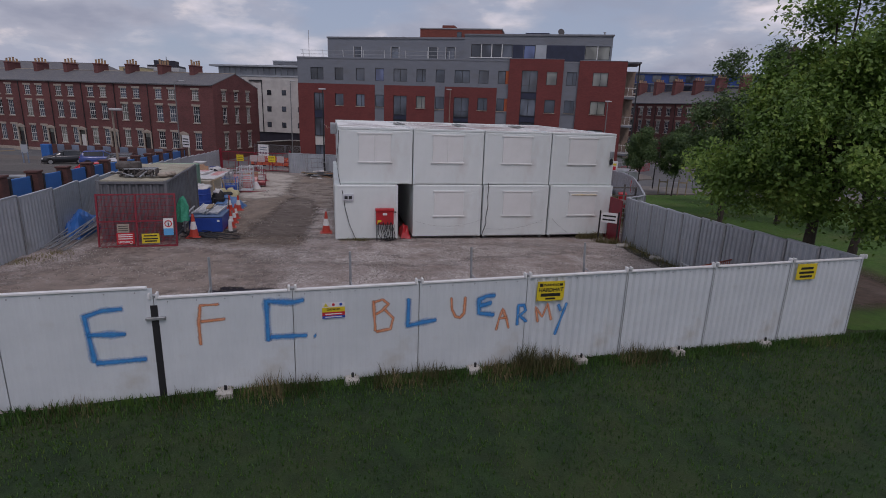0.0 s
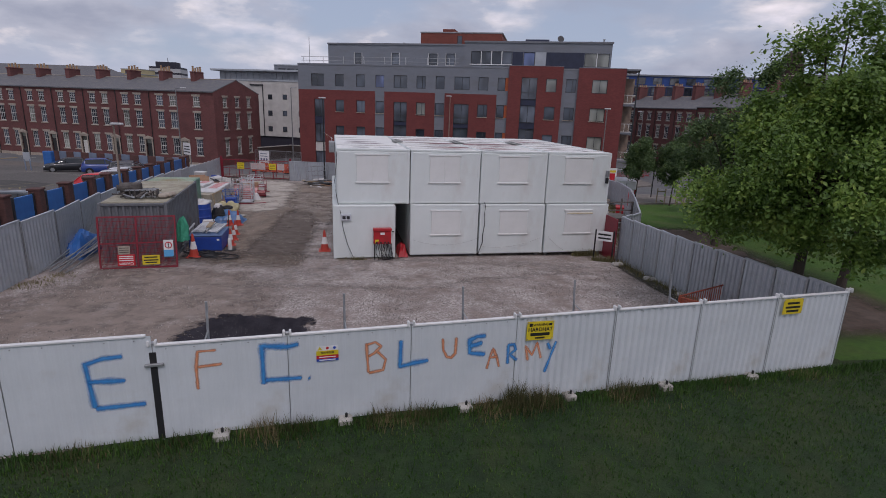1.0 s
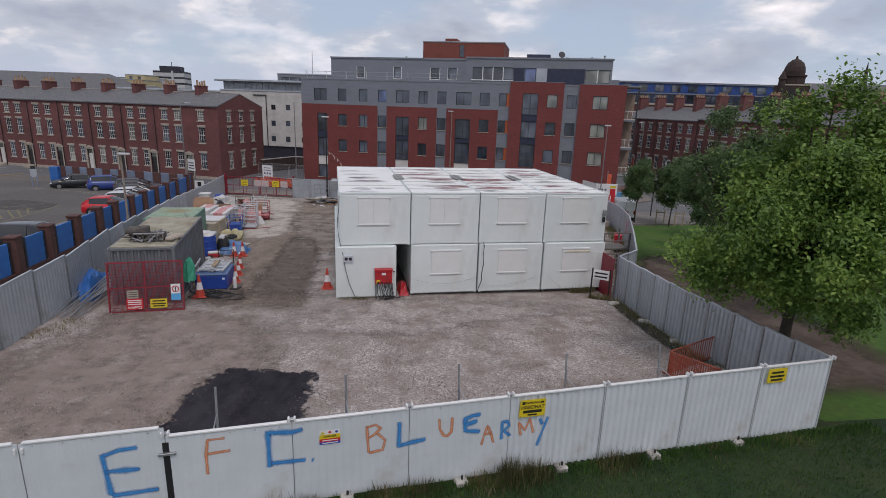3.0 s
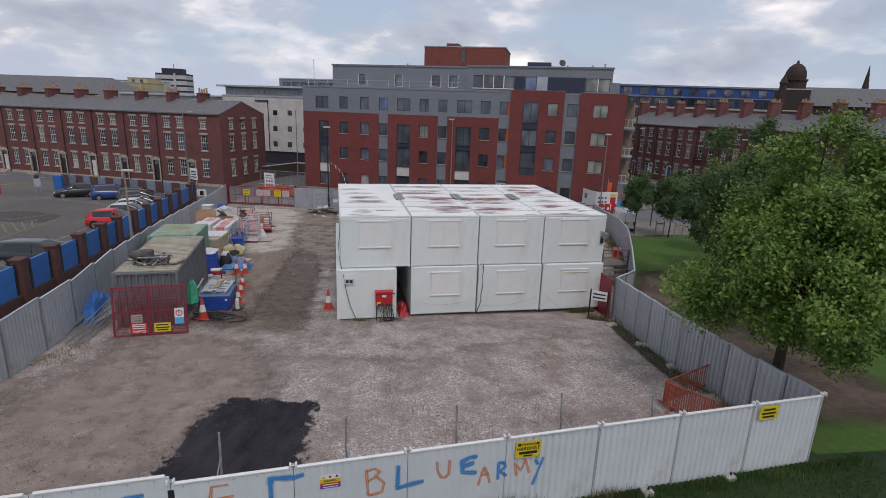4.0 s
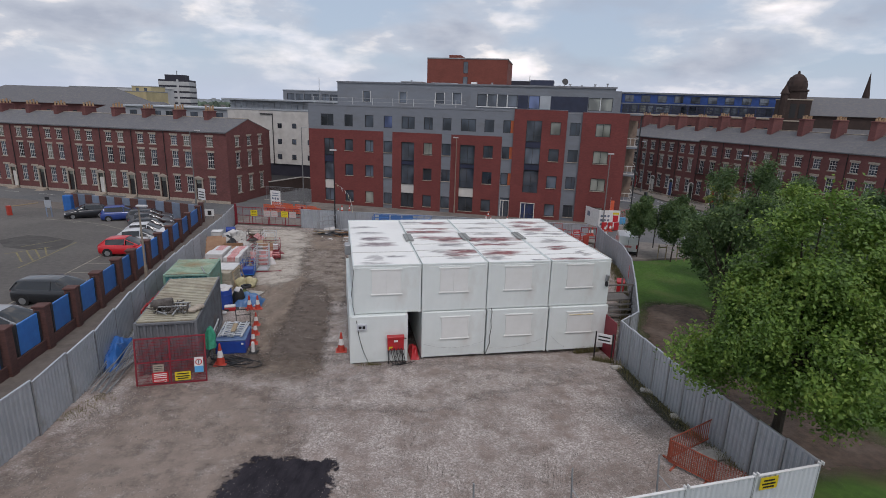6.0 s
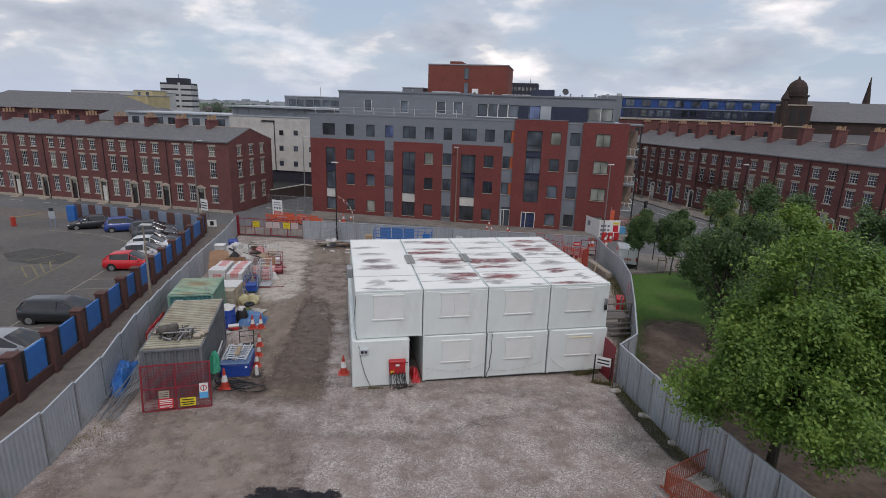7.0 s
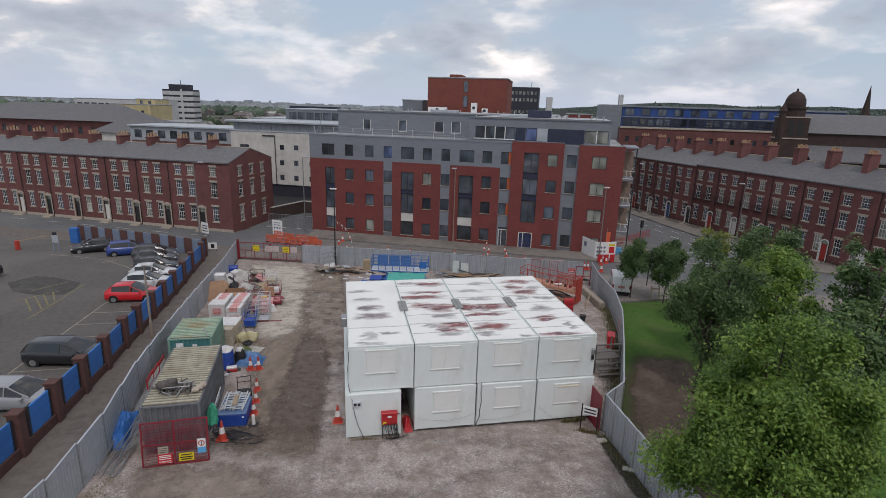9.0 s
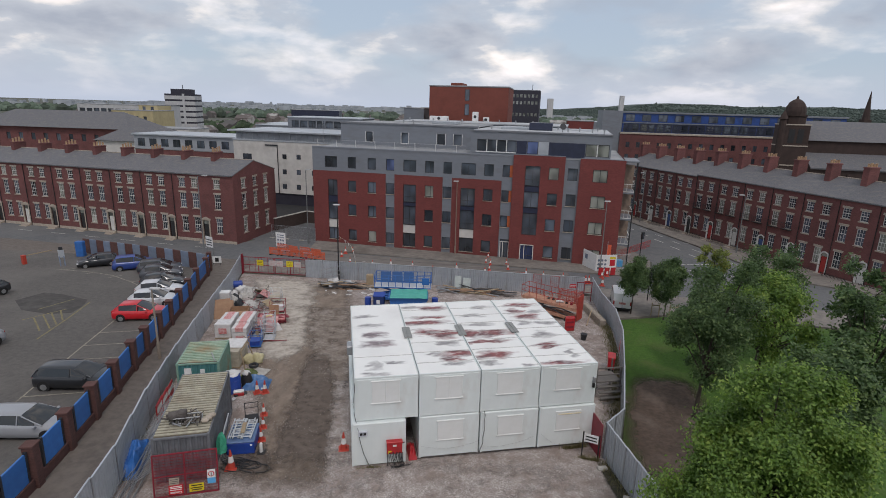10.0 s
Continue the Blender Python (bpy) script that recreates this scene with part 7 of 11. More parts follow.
cbo = thing("open_carton", on(-18.75, 40.9, 14), "large open brown cardboard carton", "carton")
for x0, y0, x1, y1 in ((0, 0, 1.5, 0.03), (0, 1.17, 1.5, 1.2), (0, 0.03, 0.03, 1.17), (1.47, 0.03, 1.5, 1.17)):
    part("side", Geo().box(x0, y0, 0.03, x1, y1, 0.95, 0.003), M_PLY, cbo)
part("flap", Geo().add([(0, 0, 0.95), (1.5, 0, 0.95), (1.5, -0.45, 0.75), (0, -0.45, 0.75), (0, 0.02, 0.93), (1.5, 0.02, 0.93), (1.5, -0.45, 0.73), (0, -0.45, 0.73)],
     [(0, 3, 2, 1), (4, 5, 6, 7), (0, 1, 5, 4), (2, 3, 7, 6)]), M_PLY, cbo)
for k in range(6):
    mr_ = thing("red_rail_panel", pose(-16.75 + 0.32 * k, 40.2 + 0.25 * (k % 3), gz(40.4) + 0.1 + 0.1 * k, 8 - 3 * k, 6, -18 + 9 * k), "dark red steel panel thrown on a heap", "steel panel", "heaped red panels")
    part("panel_frame", Geo().rod([(0, 0, 0), (1.5, 0, 0), (1.5, 0.9, 0), (0, 0.9, 0), (0, 0, 0)], 0.035, 6), M_MAROON, mr_)
    part("panel_sheet", Geo().box(0.03, 0.03, -0.01, 1.47, 0.87, 0.01), (M_MAROON, M_PINK, M_MAROON)[k % 3], mr_)
ylp = thing("yellow_plate", pose(-15.35, 40.1, gz(40) + 0.8, 12, 0, 15), "yellow plate lying on the red panels", "plate")
part("plate", Geo().box(0, 0, 0, 0.5, 0.35, 0.03, 0.005), M_YELLOW, ylp)
bsk = thing("rubbish_sack", on(-19.35, 44.3), "full black rubbish sack beside the cabinet", "sack")
part("sack", lump(0.9, 0.85, 0.85, 17.0), M_HOSE, bsk)
for k in range(9):
    rbk = thing("loose_rubbish", on(random.uniform(-13.4, -11.6), random.uniform(27.6, 31.2), random.uniform(0, 90)), "small crumpled scrap of packaging on the ground", "rubbish", "scraps of packaging")
    w_ = random.uniform(0.15, 0.4)
    part("scrap", Geo().cbox(0, 0, 0.1, w_, w_ * 0.7, 0.14, 0.05), (M_PLASTICW, M_RED, M_CREAM, M_HOSE)[k % 4], rbk)

# loose boards, tubes and crates among the trolleys
random.seed(83)
for k in range(34):
    y = random.uniform(36.0, 49.0)
    x = -14.7 - 0.31 * (y - 37) + random.uniform(-1.0, 0.7)
    m = pose(x, y, gz(y) + 0.06, 0, 0, random.uniform(0, 180))
    w = random.uniform(0.5, 1.3)
    if k % 3 == 0:
        lb = thing("leaning_board", m @ pose(0, 0, 0, -random.uniform(15, 60), 0, 0), "brown board propped up among the stores", "board", "propped boards")
        part("sheet", Geo().box(0, 0, 0, w, 0.03, random.uniform(0.6, 1.2), 0.004), (M_PLY, M_PINK, M_WOOD)[k // 3 % 3], lb)
    elif k % 3 == 1:
        lc = thing("storage_crate", m, "small open crate of site materials", "crate", "small crates")
        h = random.uniform(0.25, 0.5)
        part("crate", Geo().ring(0, 0, w * 0.6, 0.4, 0.03, 0, 0.03).box(0, 0, 0.0, w * 0.6, 0.03, h).box(0, 0.4, 0.0, w * 0.6, 0.43, h).box(-0.03, 0, 0.0, 0, 0.43, h).box(w * 0.6, 0, 0.0, w * 0.6 + 0.03, 0.43, h), (M_BLUE, M_MAROON, M_BUFF)[k // 3 % 3], lc)
        part("contents", Geo().cbox(w * 0.3, 0.21, h * 0.5, w * 0.55, 0.34, h * 0.9, 0.05), (M_SACK, M_RUST, M_CREAM)[k // 3 % 3], lc)
    else:
        lt = thing("loose_tube", m @ pose(0, 0, 0, 0, -random.uniform(3, 25), 0), "length of tube propped on other materials", "tube", "loose tubes")
        part("tube", Geo().tube((0, 0, 0), (w + 0.8, 0, 0), 0.03, 6), (M_RUST, M_MAROON, M_PALEGALV)[k // 3 % 3], lt)

# ---------------------------------------------------------------- brick terraces
M_DOOR = mat("dark_door_paint", (0.03, 0.03, 0.032), None, scale=3, rough=0.4)
M_DOORS = [M_DOOR, mat("red_door_paint", (0.4, 0.04, 0.035), None, scale=3, rough=0.4), mat("white_door_paint", (0.66, 0.65, 0.62), None, scale=3, rough=0.4),
           mat("blue_door_paint", (0.04, 0.09, 0.25), None, scale=3, rough=0.4)]
M_IRON = mat("black_ironwork", (0.015, 0.015, 0.016), None, scale=4, rough=0.5)
TRIM = {}


def stone_trim(parent, u, z, w, h):
    """Lintel and sill of pale stone round a sash window."""
    key = (round(w, 2), round(h, 2))
    if key not in TRIM:
        TRIM[key] = (Geo().box(-0.13, -0.03, h, w + 0.13, 0.1, h + 0.26, 0.01).mesh("lintel", M_STONE), Geo().box(-0.1, -0.07, -0.13, w + 0.1, 0.1, 0.0, 0.01).mesh("sill", M_STONE))
    put("lintel", TRIM[key][0], parent, pose(u, 0, z))
    put("sill", TRIM[key][1], parent, pose(u, 0, z))


def railing_geo(x0, x1, z):
    """A run of iron railings with spear heads, standing before the wall."""
    g_ = Geo().box(x0, -1.02, z + 0.85, x1, -0.98, z + 0.9).box(x0, -1.02, z + 0.15, x1, -0.98, z + 0.2)
    n_ = int((x1 - x0) / 0.16)
    for q in range(n_ + 1):
        x = x0 + (x1 - x0) * q / n_
        g_.box(x - 0.012, -1.012, z, x + 0.012, -0.988, z + 1.05)
    return g_


def terraced_house(m, w, depth, base, eave, ridge, cols, floors, door_u, label, group, door_mat=None, chimney=True, gable=None, steps=True, mirror=False, balcony=False):
    hse = thing("terraced_house", m, label, "house", group)
    holes = []
    for f_i, (z0, z1) in enumerate(floors):
        for c in cols:
            holes.append((c - 0.5, c + 0.5, z0, z1))
    dz0, dz1 = base + 0.45, base + 2.75
    dh = None
    if door_u is not None:
        dh = (door_u - 0.48, door_u + 0.48, dz0, dz1 + 0.5)
        holes.append(dh)
    part("wall", pierced(0, w, base, eave, holes, 0.0, 0.16), M_BRICK_O, hse)
    part("core", Geo().box(0.03, 0.3, base, w - (0.3 if gable else 0.03), depth, eave - 0.05), M_DARK, hse, "solid dark fill standing for unlit rooms behind the windows")
    part("wall", Geo().box(0, depth, base, w, depth + 0.25, eave), M_BRICK_O, hse)
    for z0, z1 in floors:
        for c in cols:
            window_in(hse, c - 0.5, z0, 1.0, z1 - z0, "sash", M_GLASS_L if random.random() < 0.3 else M_GLASS, 0.1, M_WFRAME)
            stone_trim(hse, c - 0.5, z0, 1.0, z1 - z0)
    if dh:
        dr_ = part("door", Geo().box(dh[0] + 0.1, 0.12, dz0, dh[1] - 0.1, 0.18, dz1 - 0.1, 0.01), door_mat or M_DOOR, hse)
        part("door_panel", Geo().box(dh[0] + 0.2, 0.10, dz0 + 0.2, dh[0] + 0.42, 0.12, dz0 + 1.0).box(dh[1] - 0.42, 0.10, dz0 + 0.2, dh[1] - 0.2, 0.12, dz0 + 1.0)
             .box(dh[0] + 0.2, 0.10, dz0 + 1.15, dh[0] + 0.42, 0.12, dz0 + 2.0).box(dh[1] - 0.42, 0.10, dz0 + 1.15, dh[1] - 0.2, 0.12, dz0 + 2.0), door_mat or M_DOOR, dr_)
        part("fanlight", Geo().box(dh[0] + 0.1, 0.12, dz1 - 0.05, dh[1] - 0.1, 0.14, dz1 + 0.45), M_GLASS_L, hse)
        if group == "right terrace":
            part("door_surround", Geo().box(dh[0] - 0.14, -0.06, dz0, dh[0] + 0.06, 0.12, dz1, 0.01).box(dh[1] - 0.06, -0.06, dz0, dh[1] + 0.14, 0.12, dz1, 0.01), M_WFRAME, hse, "white painted doorcase")
            arch = [(dh[0] + 0.48 + 0.62 * math.cos(math.pi * q / 10), dz1 + 0.62 * math.sin(math.pi * q / 10)) for q in range(11)]
            arch += [(dh[0] + 0.48 + 0.46 * math.cos(math.pi * q / 10), dz1 + 0.46 * math.sin(math.pi * q / 10)) for q in range(10, -1, -1)]
            ag = Geo()
            for q in range(10):
                ag.prism([arch[q], arch[q + 1], arch[20 - q], arch[21 - q]], -0.06, 0.05)
            part("door_arch", ag, M_WFRAME, hse, "white arched door head")
            part("area_railing", railing_geo(0.15, dh[0] - 0.3, base), M_IRON, hse, "black iron railing before the basement")
        else:
            part("door_surround", Geo().box(dh[0] - 0.2, -0.1, dz0, dh[0], 0.12, dz1 + 0.5, 0.01).box(dh[1], -0.1, dz0, dh[1] + 0.2, 0.12, dz1 + 0.5, 0.01)
                 .box(dh[0] - 0.28, -0.16, dz1 + 0.5, dh[1] + 0.28, 0.12, dz1 + 0.7, 0.015), M_STONE, hse, "pale stone doorcase")
            part("pediment", Geo().prism([(dh[0] - 0.32, dz1 + 0.7), (dh[1] + 0.32, dz1 + 0.7), ((dh[0] + dh[1]) / 2, dz1 + 1.0)], -0.2, 0.05), M_STONE, hse)
        if steps:
            for k in range(3):
                part("step", Geo().box(dh[0] - 0.2, -0.35 * (3 - k) - 0.1, base, dh[1] + 0.2, -0.35 * (2 - k) - 0.1 if k < 2 else 0.12, base + 0.15 * (k + 1), 0.01), M_STONE, hse)
    part("plinth", Geo().box(0, -0.06, base, w if not dh else dh[0] - 0.2, 0.0, base + 0.5), M_STONE, hse)
    if dh and dh[1] + 0.2 < w - 0.1:
        part("plinth", Geo().box(dh[1] + 0.2, -0.06, base, w, 0.0, base + 0.5), M_STONE, hse)
    part("gutter", Geo().box(-0.02, -0.2, eave - 0.05, w + 0.02, 0.0, eave + 0.1, 0.02), M_IRON, hse)
    part("downpipe", Geo().tube((0.08, -0.08, base), (0.08, -0.08, eave), 0.05, 6), M_IRON, hse)
    mid_d = depth / 2
    r = Geo()
    r.add([(-0.02, -0.22, eave + 0.06), (w + 0.02, -0.22, eave + 0.06), (w + 0.02, mid_d, ridge), (-0.02, mid_d, ridge), (-0.02, depth + 0.4, eave + 0.06), (w + 0.02, depth + 0.4, eave + 0.06),
           (-0.02, -0.22, eave - 0.04), (w + 0.02, -0.22, eave - 0.04), (w + 0.02, mid_d, ridge - 0.1), (-0.02, mid_d, ridge - 0.1), (-0.02, depth + 0.4, eave - 0.04), (w + 0.02, depth + 0.4, eave - 0.04)],
          [(0, 1, 2, 3), (3, 2, 5, 4), (7, 6, 9, 8), (8, 9, 10, 11), (0, 6, 7, 1), (0, 3, 9, 6), (3, 4, 10, 9), (1, 7, 8, 2), (2, 8, 11, 5)])
    roof = part("roof", r, M_SLATE, hse, "weathered grey slate roof")
    part("ridge_tile", Geo().box(0, mid_d - 0.12, ridge - 0.03, w, mid_d + 0.12, ridge + 0.06, 0.03), M_STONE, roof)
    tall = group == "right terrace"
    for cx in ((-1.1, 3.9) if gable else ((0.0,) if tall else (-1.1,))):
        hw_, hd, up = (0.38, 0.9, 1.7) if tall else (0.33, 1.0, 0.95)
        cy = mid_d - (0.6 if tall else 0.2)
        ch = part("chimney", Geo().box(cx - hw_, cy - hd, ridge - 0.9, cx + hw_, cy + hd, ridge + up, 0.02), M_BRICK_O, hse)
        part("chimney_cap", Geo().box(cx - hw_ - 0.07, cy - hd - 0.07, ridge + up - 0.16, cx + hw_ + 0.07, cy + hd + 0.07, ridge + up - 0.04, 0.02), M_BRICK_O, ch)
        n_pot = 4
        for k in range(n_pot):
            y = cy - hd + 0.22 + (2 * hd - 0.44) * k / (n_pot - 1)
            z0, ph = ridge + up, (0.32 if tall else 0.5) * (1 + 0.2 * ((k * 7 + int(w * 3)) % 3 - 1))
            part("chimney_pot", Geo().turned([(0.14, z0), (0.12, z0 + ph), (0.15, z0 + ph + 0.04), (0.15, z0 + ph + 0.1)], 9, cx, y), M_POT, ch)
    if gable:
        gw = [(d0, d0 + 1.0, z0, z1) for z0, z1 in floors for d0 in gable]
        gm = pose(w, 0, 0, 0, 0, 90)
        part("gable_wall", pierced(0, depth + 0.25, base, eave, gw, 0.0, 0.16).add([(0, 0, eave), (depth + 0.25, 0, eave), (mid_d, 0, ridge - 0.02)], [(0, 1, 2)]), M_BRICK_O, hse, "", gm)
        for d0, d1, z0, z1 in gw:
            wf = window_in(hse, 0, 0, 1.0, z1 - z0, "sash", M_GLASS_L if random.random() < 0.75 else M_GLASS, 0.1, M_WFRAME)
            wf.matrix_basis = gm @ pose(d0, 0.1, z0)
            key = (1.0, round(z1 - z0, 2))
            put("lintel", TRIM[key][0], hse, gm @ pose(d0, 0, z0))
            put("sill", TRIM[key][1], hse, gm @ pose(d0, 0, z0))
    if balcony:
        z0 = floors[1][0]
        for c in cols:
            b = part("window_guard", Geo().box(c - 0.7, -0.5, z0 - 0.12, c + 0.7, 0, z0 - 0.05), M_IRON, hse, "black iron window balcony")
            g = Geo().box(c - 0.7, -0.5, z0 + 0.75, c + 0.7, -0.46, z0 + 0.8)
            for k in range(9):
                x = c - 0.68 + 0.17 * k
                part("baluster", Geo().box(x - 0.012, -0.5, z0 - 0.05, x + 0.012, -0.476, z0 + 0.72), M_IRON, b)
            part("railing", g, M_IRON, b)
    return hse


random.seed(41)
TB, TE, TR = -2.35, 7.3, 9.1
T0 = pose(-30.95, 71.15, 0, 0, 0, -11.3)
FL = [(5.45, 6.72), (2.55, 4.65), (-0.9, 1.25)]
terraced_house(T0 @ pose(-9.75, 0, 0), 9.75, 10.4, TB, TE, TR, (1.6, 3.6, 7.15), FL, 5.0, "corner brick terraced house with sash windows and a gable", "left terrace", M_DOOR, True, (1.9, 4.7, 7.5))
for i in range(1, 8):
    w = 5.25
    terraced_house(T0 @ pose(-9.75 - w * i, 0, 0), w, 10.4, TB, TE, TR, (1.45, 3.45), FL, 4.6, "three storey brick terraced house with white sash windows", "left terrace", M_DOOR if i % 3 else M_DOORS[2])
R0 = pose(33.0, 102.0, 0, 0, 0, -69.4) @ pose(1.1, 0, 0)
RB, RE, RR = -2.4, 7.45, 9.6
FR_ = [(5.5, 6.75), (2.6, 4.6), (-0.8, 1.3)]
for i in range(-1, 11):
    w = 4.65
    terraced_house(R0 @ pose(w * i, 0, 0), w, 9.5, RB, RE + (0.25 if i > 2 else 0), RR + (0.25 if i > 2 else 0), (1.0, 3.1), FR_, 4.1 if i % 2 else 4.1,
                   "three storey brick terraced house on the curved street", "right terrace", M_DOORS[(i * 5 + 2) % 4], True, None, True, False, i in (3, 4, 5, 6))

# ---------------------------------------------------------------- buildings further off
M_BLUECLAD = mat("blue_cladding", (0.022, 0.07, 0.27), (0.018, 0.052, 0.19), scale=0.7, rough=0.4)
M_YELLOWST = mat("pale_yellow_render", (0.5, 0.42, 0.24), (0.42, 0.35, 0.2), scale=0.5, rough=0.85)
M_CONCW = mat("pale_concrete", (0.52, 0.52, 0.52), (0.44, 0.44, 0.45), scale=0.5, rough=0.8)
M_DARKBR = mat("dark_sandstone", (0.055, 0.035, 0.03), (0.04, 0.026, 0.022), scale=0.8, rough=0.9)
M_PURPLE = mat("dark_engineering_brick", (0.035, 0.034, 0.05), (0.028, 0.027, 0.04), scale=0.8, rough=0.7)


def far_block(m, w, d, z0, z1, wall, label, floors=(), win=(1.2, 1.4, 2.4), roof=None, name="office_building", glass=None, edge=True, side=True):
    """A plain block: walls with rows of real openings, dark inside, flat roof."""
    b = thing(name, m, label, "building")
    ww, wh, pitch = win
    n = max(0, int((w - 0.8) / pitch))
    off = (w - n * pitch) / 2
    holes = [(off + pitch * k + (pitch - ww) / 2, off + pitch * k + (pitch + ww) / 2, z, z + wh) for z in floors for k in range(n)]
    part("wall", pierced(0, w, z0, z1, holes, 0, 0.25), wall, b)
    part("core", Geo().box(0.05, 0.32, z0, w - 0.05, d, z1 - 0.1), M_DARK, b, "solid dark fill standing for unlit rooms behind the windows")
    part("side_wall", Geo().box(0, 0, z0, 0.03, d, z1).box(w - 0.03, 0, z0, w, d, z1).box(0, d - 0.03, z0, w, d, z1), wall, b)
    for h in holes:
        window_in(b, h[0], h[2], ww, wh, "split", glass, 0.16, M_FRAME)
    part("roof", Geo().box(-0.1, -0.1, z1 - 0.02, w + 0.1, d + 0.1, z1 + 0.25, 0.05), roof or M_ROOFFELT, b)
    return b


# white rendered building with a dark base, behind the terrace
WB = pose(-45.0, 104.6, 0, 0, 0, -11.5)
wb = far_block(WB, 30, 14, 0.0, 9.9, M_RENDER, "white rendered building on a dark base with a metal roof", (), roof=M_ZINC)
for k, (u, z, w, h) in enumerate(((10.6, 6.7, 0.85, 0.9), (13.6, 6.75, 0.85, 0.9), (10.5, 3.75, 0.85, 0.95), (13.5, 3.8, 0.85, 0.95), (10.4, 0.9, 0.85, 0.95), (13.4, 0.9, 0.85, 0.95), (2.0, 5.7, 1.9, 1.7), (6.0, 3.6, 0.9, 1.0), (16.6, 0.9, 0.85, 0.95), (16.7, 3.8, 0.85, 0.95))):
    window_in(wb, u, z, w, h, "split", None, -0.05, M_FRAME)
part("base_storey", Geo().box(0.3, 0.25, -2.4, 29.7, 13.6, 0.0), M_PURPLE, wb, "dark recessed ground floor")
part("upper_band", Geo().box(0.5, 0.4, 9.95, 29, 13, 11.6), M_ZINC, wb)
part("roof", Geo().box(-0.8, -0.6, 11.6, 30, 14, 11.95, 0.05), M_ZINC, wb, "pale overhanging metal roof")
part("pipe", Geo().tube((9.6, -0.1, 0.0), (9.6, -0.1, 9.3), 0.09, 6), M_FRAME, wb)
part("pipe_arm", Geo().box(7.0, -0.15, 9.1, 9.7, 0.0, 9.35), M_FRAME, wb)
M_PANELGREY = mat("light_grey_cladding", (0.3, 0.325, 0.35), (0.25, 0.27, 0.295), scale=0.8, rough=0.5)
for k in range(24):
    part("cladding_panel", Geo().box(0.6 + 1.18 * k, 0.28, 10.0, 1.7 + 1.18 * k, 0.4, 11.55, 0.02), M_PANELGREY, wb)
# long low building left of it with dark glazing
lb = far_block(pose(-72, 116, 0, 0, 0, -9), 27, 12, -2, 6.6, M_BRICK_O, "low red brick building with a pale upper storey", (3.2,), (1.5, 1.8, 3.2))
part("upper_band", Geo().box(0, -0.1, 6.8, 27, 11, 9.6), mat("pale_grey_panels", (0.36, 0.38, 0.41), (0.31, 0.33, 0.36), scale=0.7, rough=0.6), lb)
for k in range(9):
    window_in(lb, 1.0 + 2.9 * k, 7.3, 1.7, 1.6, "split", None, -0.18, M_FRAME)
part("roof", Geo().box(-0.3, -0.5, 9.6, 27.3, 11.5, 9.95, 0.05), M_ZINC, lb)
far_block(pose(-46.5, 112, 0, 0, 0, -10), 9, 9, 0, 10.4, M_GREYCLAD, "grey glazed link building", (3.0, 6.5), (1.6, 2.8, 2.2), M_ZINC)
far_block(pose(-40, 123, 0, 0, 0, -6), 17.5, 10, -2, 14.0, M_GREYCLAD, "grey building with a band of windows under a light roof", (11.9,), (1.7, 1.5, 2.0), M_ZINC)
far_block(pose(-58, 150, 0, 0, 0, -10), 46, 14, -2, 11.0, M_GREYCLAD, "long grey building with a light flat roof", (8.6,), (2.6, 1.6, 3.4), M_ZINC)
# red tower and its dark companion behind the apartment block
M_BRICK_T = brick_mat("orange_red_brick", (0.235, 0.068, 0.048), (0.19, 0.054, 0.038), (0.85, 0.9, 0.95))
tw = far_block(pose(-7.8, 122.7, 0, 0, 0, -9), 17.5, 14, -2, 21.6, M_BRICK_T, "tall red brick block rising behind the apartments", (), roof=M_ROOFFELT, name="brick_tower")
part("stair_head", Geo().box(4.8, 0.0, 21.6, 7.4, 6, 22.4, 0.03), M_BRICK_T, tw)
window_in(tw, 8.0, 15.6, 1.0, 2.4, "plain", None, -0.05)
window_in(tw, 8.0, 19.0 - 0.3, 1.0, 2.4, "plain", None, -0.05)
pod = far_block(pose(-13, 104, 0, 0, 0, -11.5), 32, 14, -2, 14.3, M_GREYCLAD, "grey lower wing before the red brick block", (), roof=M_MEMBRANE, name="office_wing")
for a, b, c, hh in ((4.6, 8.4, 8.0, 0.9), (13.2, 14.3, 9.0, 1.9), (15.4, 16.5, 9.0, 0.9)):
    ac = part("air_conditioner", Geo().box(a, c, 14.55, b, c + 1.0, 14.55 + hh, 0.04), M_CAP, pod, "white rooftop air handling unit")
    part("fan_grille", Geo().tube(((a + b) / 2, c - 0.02, 14.55 + hh / 2), ((a + b) / 2, c, 14.55 + hh / 2), 0.3, 12), M_FRAME, ac)
for k in range(9):
    part("vent_pipe", Geo().tube((2 + 3.4 * k, 3 + (k * 5 % 7), 14.5), (2 + 3.4 * k, 3 + (k * 5 % 7), 15.1), 0.12, 6), M_GALV, pod)
dk = far_block(pose(30.5, 380, 0, 0, 0, -9), 19.5, 30, -4, 29.6, M_PURPLE, "dark brick tower block with bands of windows", (4.3, 12.6, 20.4, 24.9), (1.6, 2.2, 2.6), name="tower_block", glass=M_GLASS_L)
part("mast", Geo().tube((14, 10, 29.8), (14, 10, 34), 0.16, 5), M_FRAME, dk)
far_block(pose(-14, 128, 0, 0, 0, -9), 4.8, 6, -2, 16.7, M_GREYCLAD, "grey plant room on a far roof", (), name="plant_room")
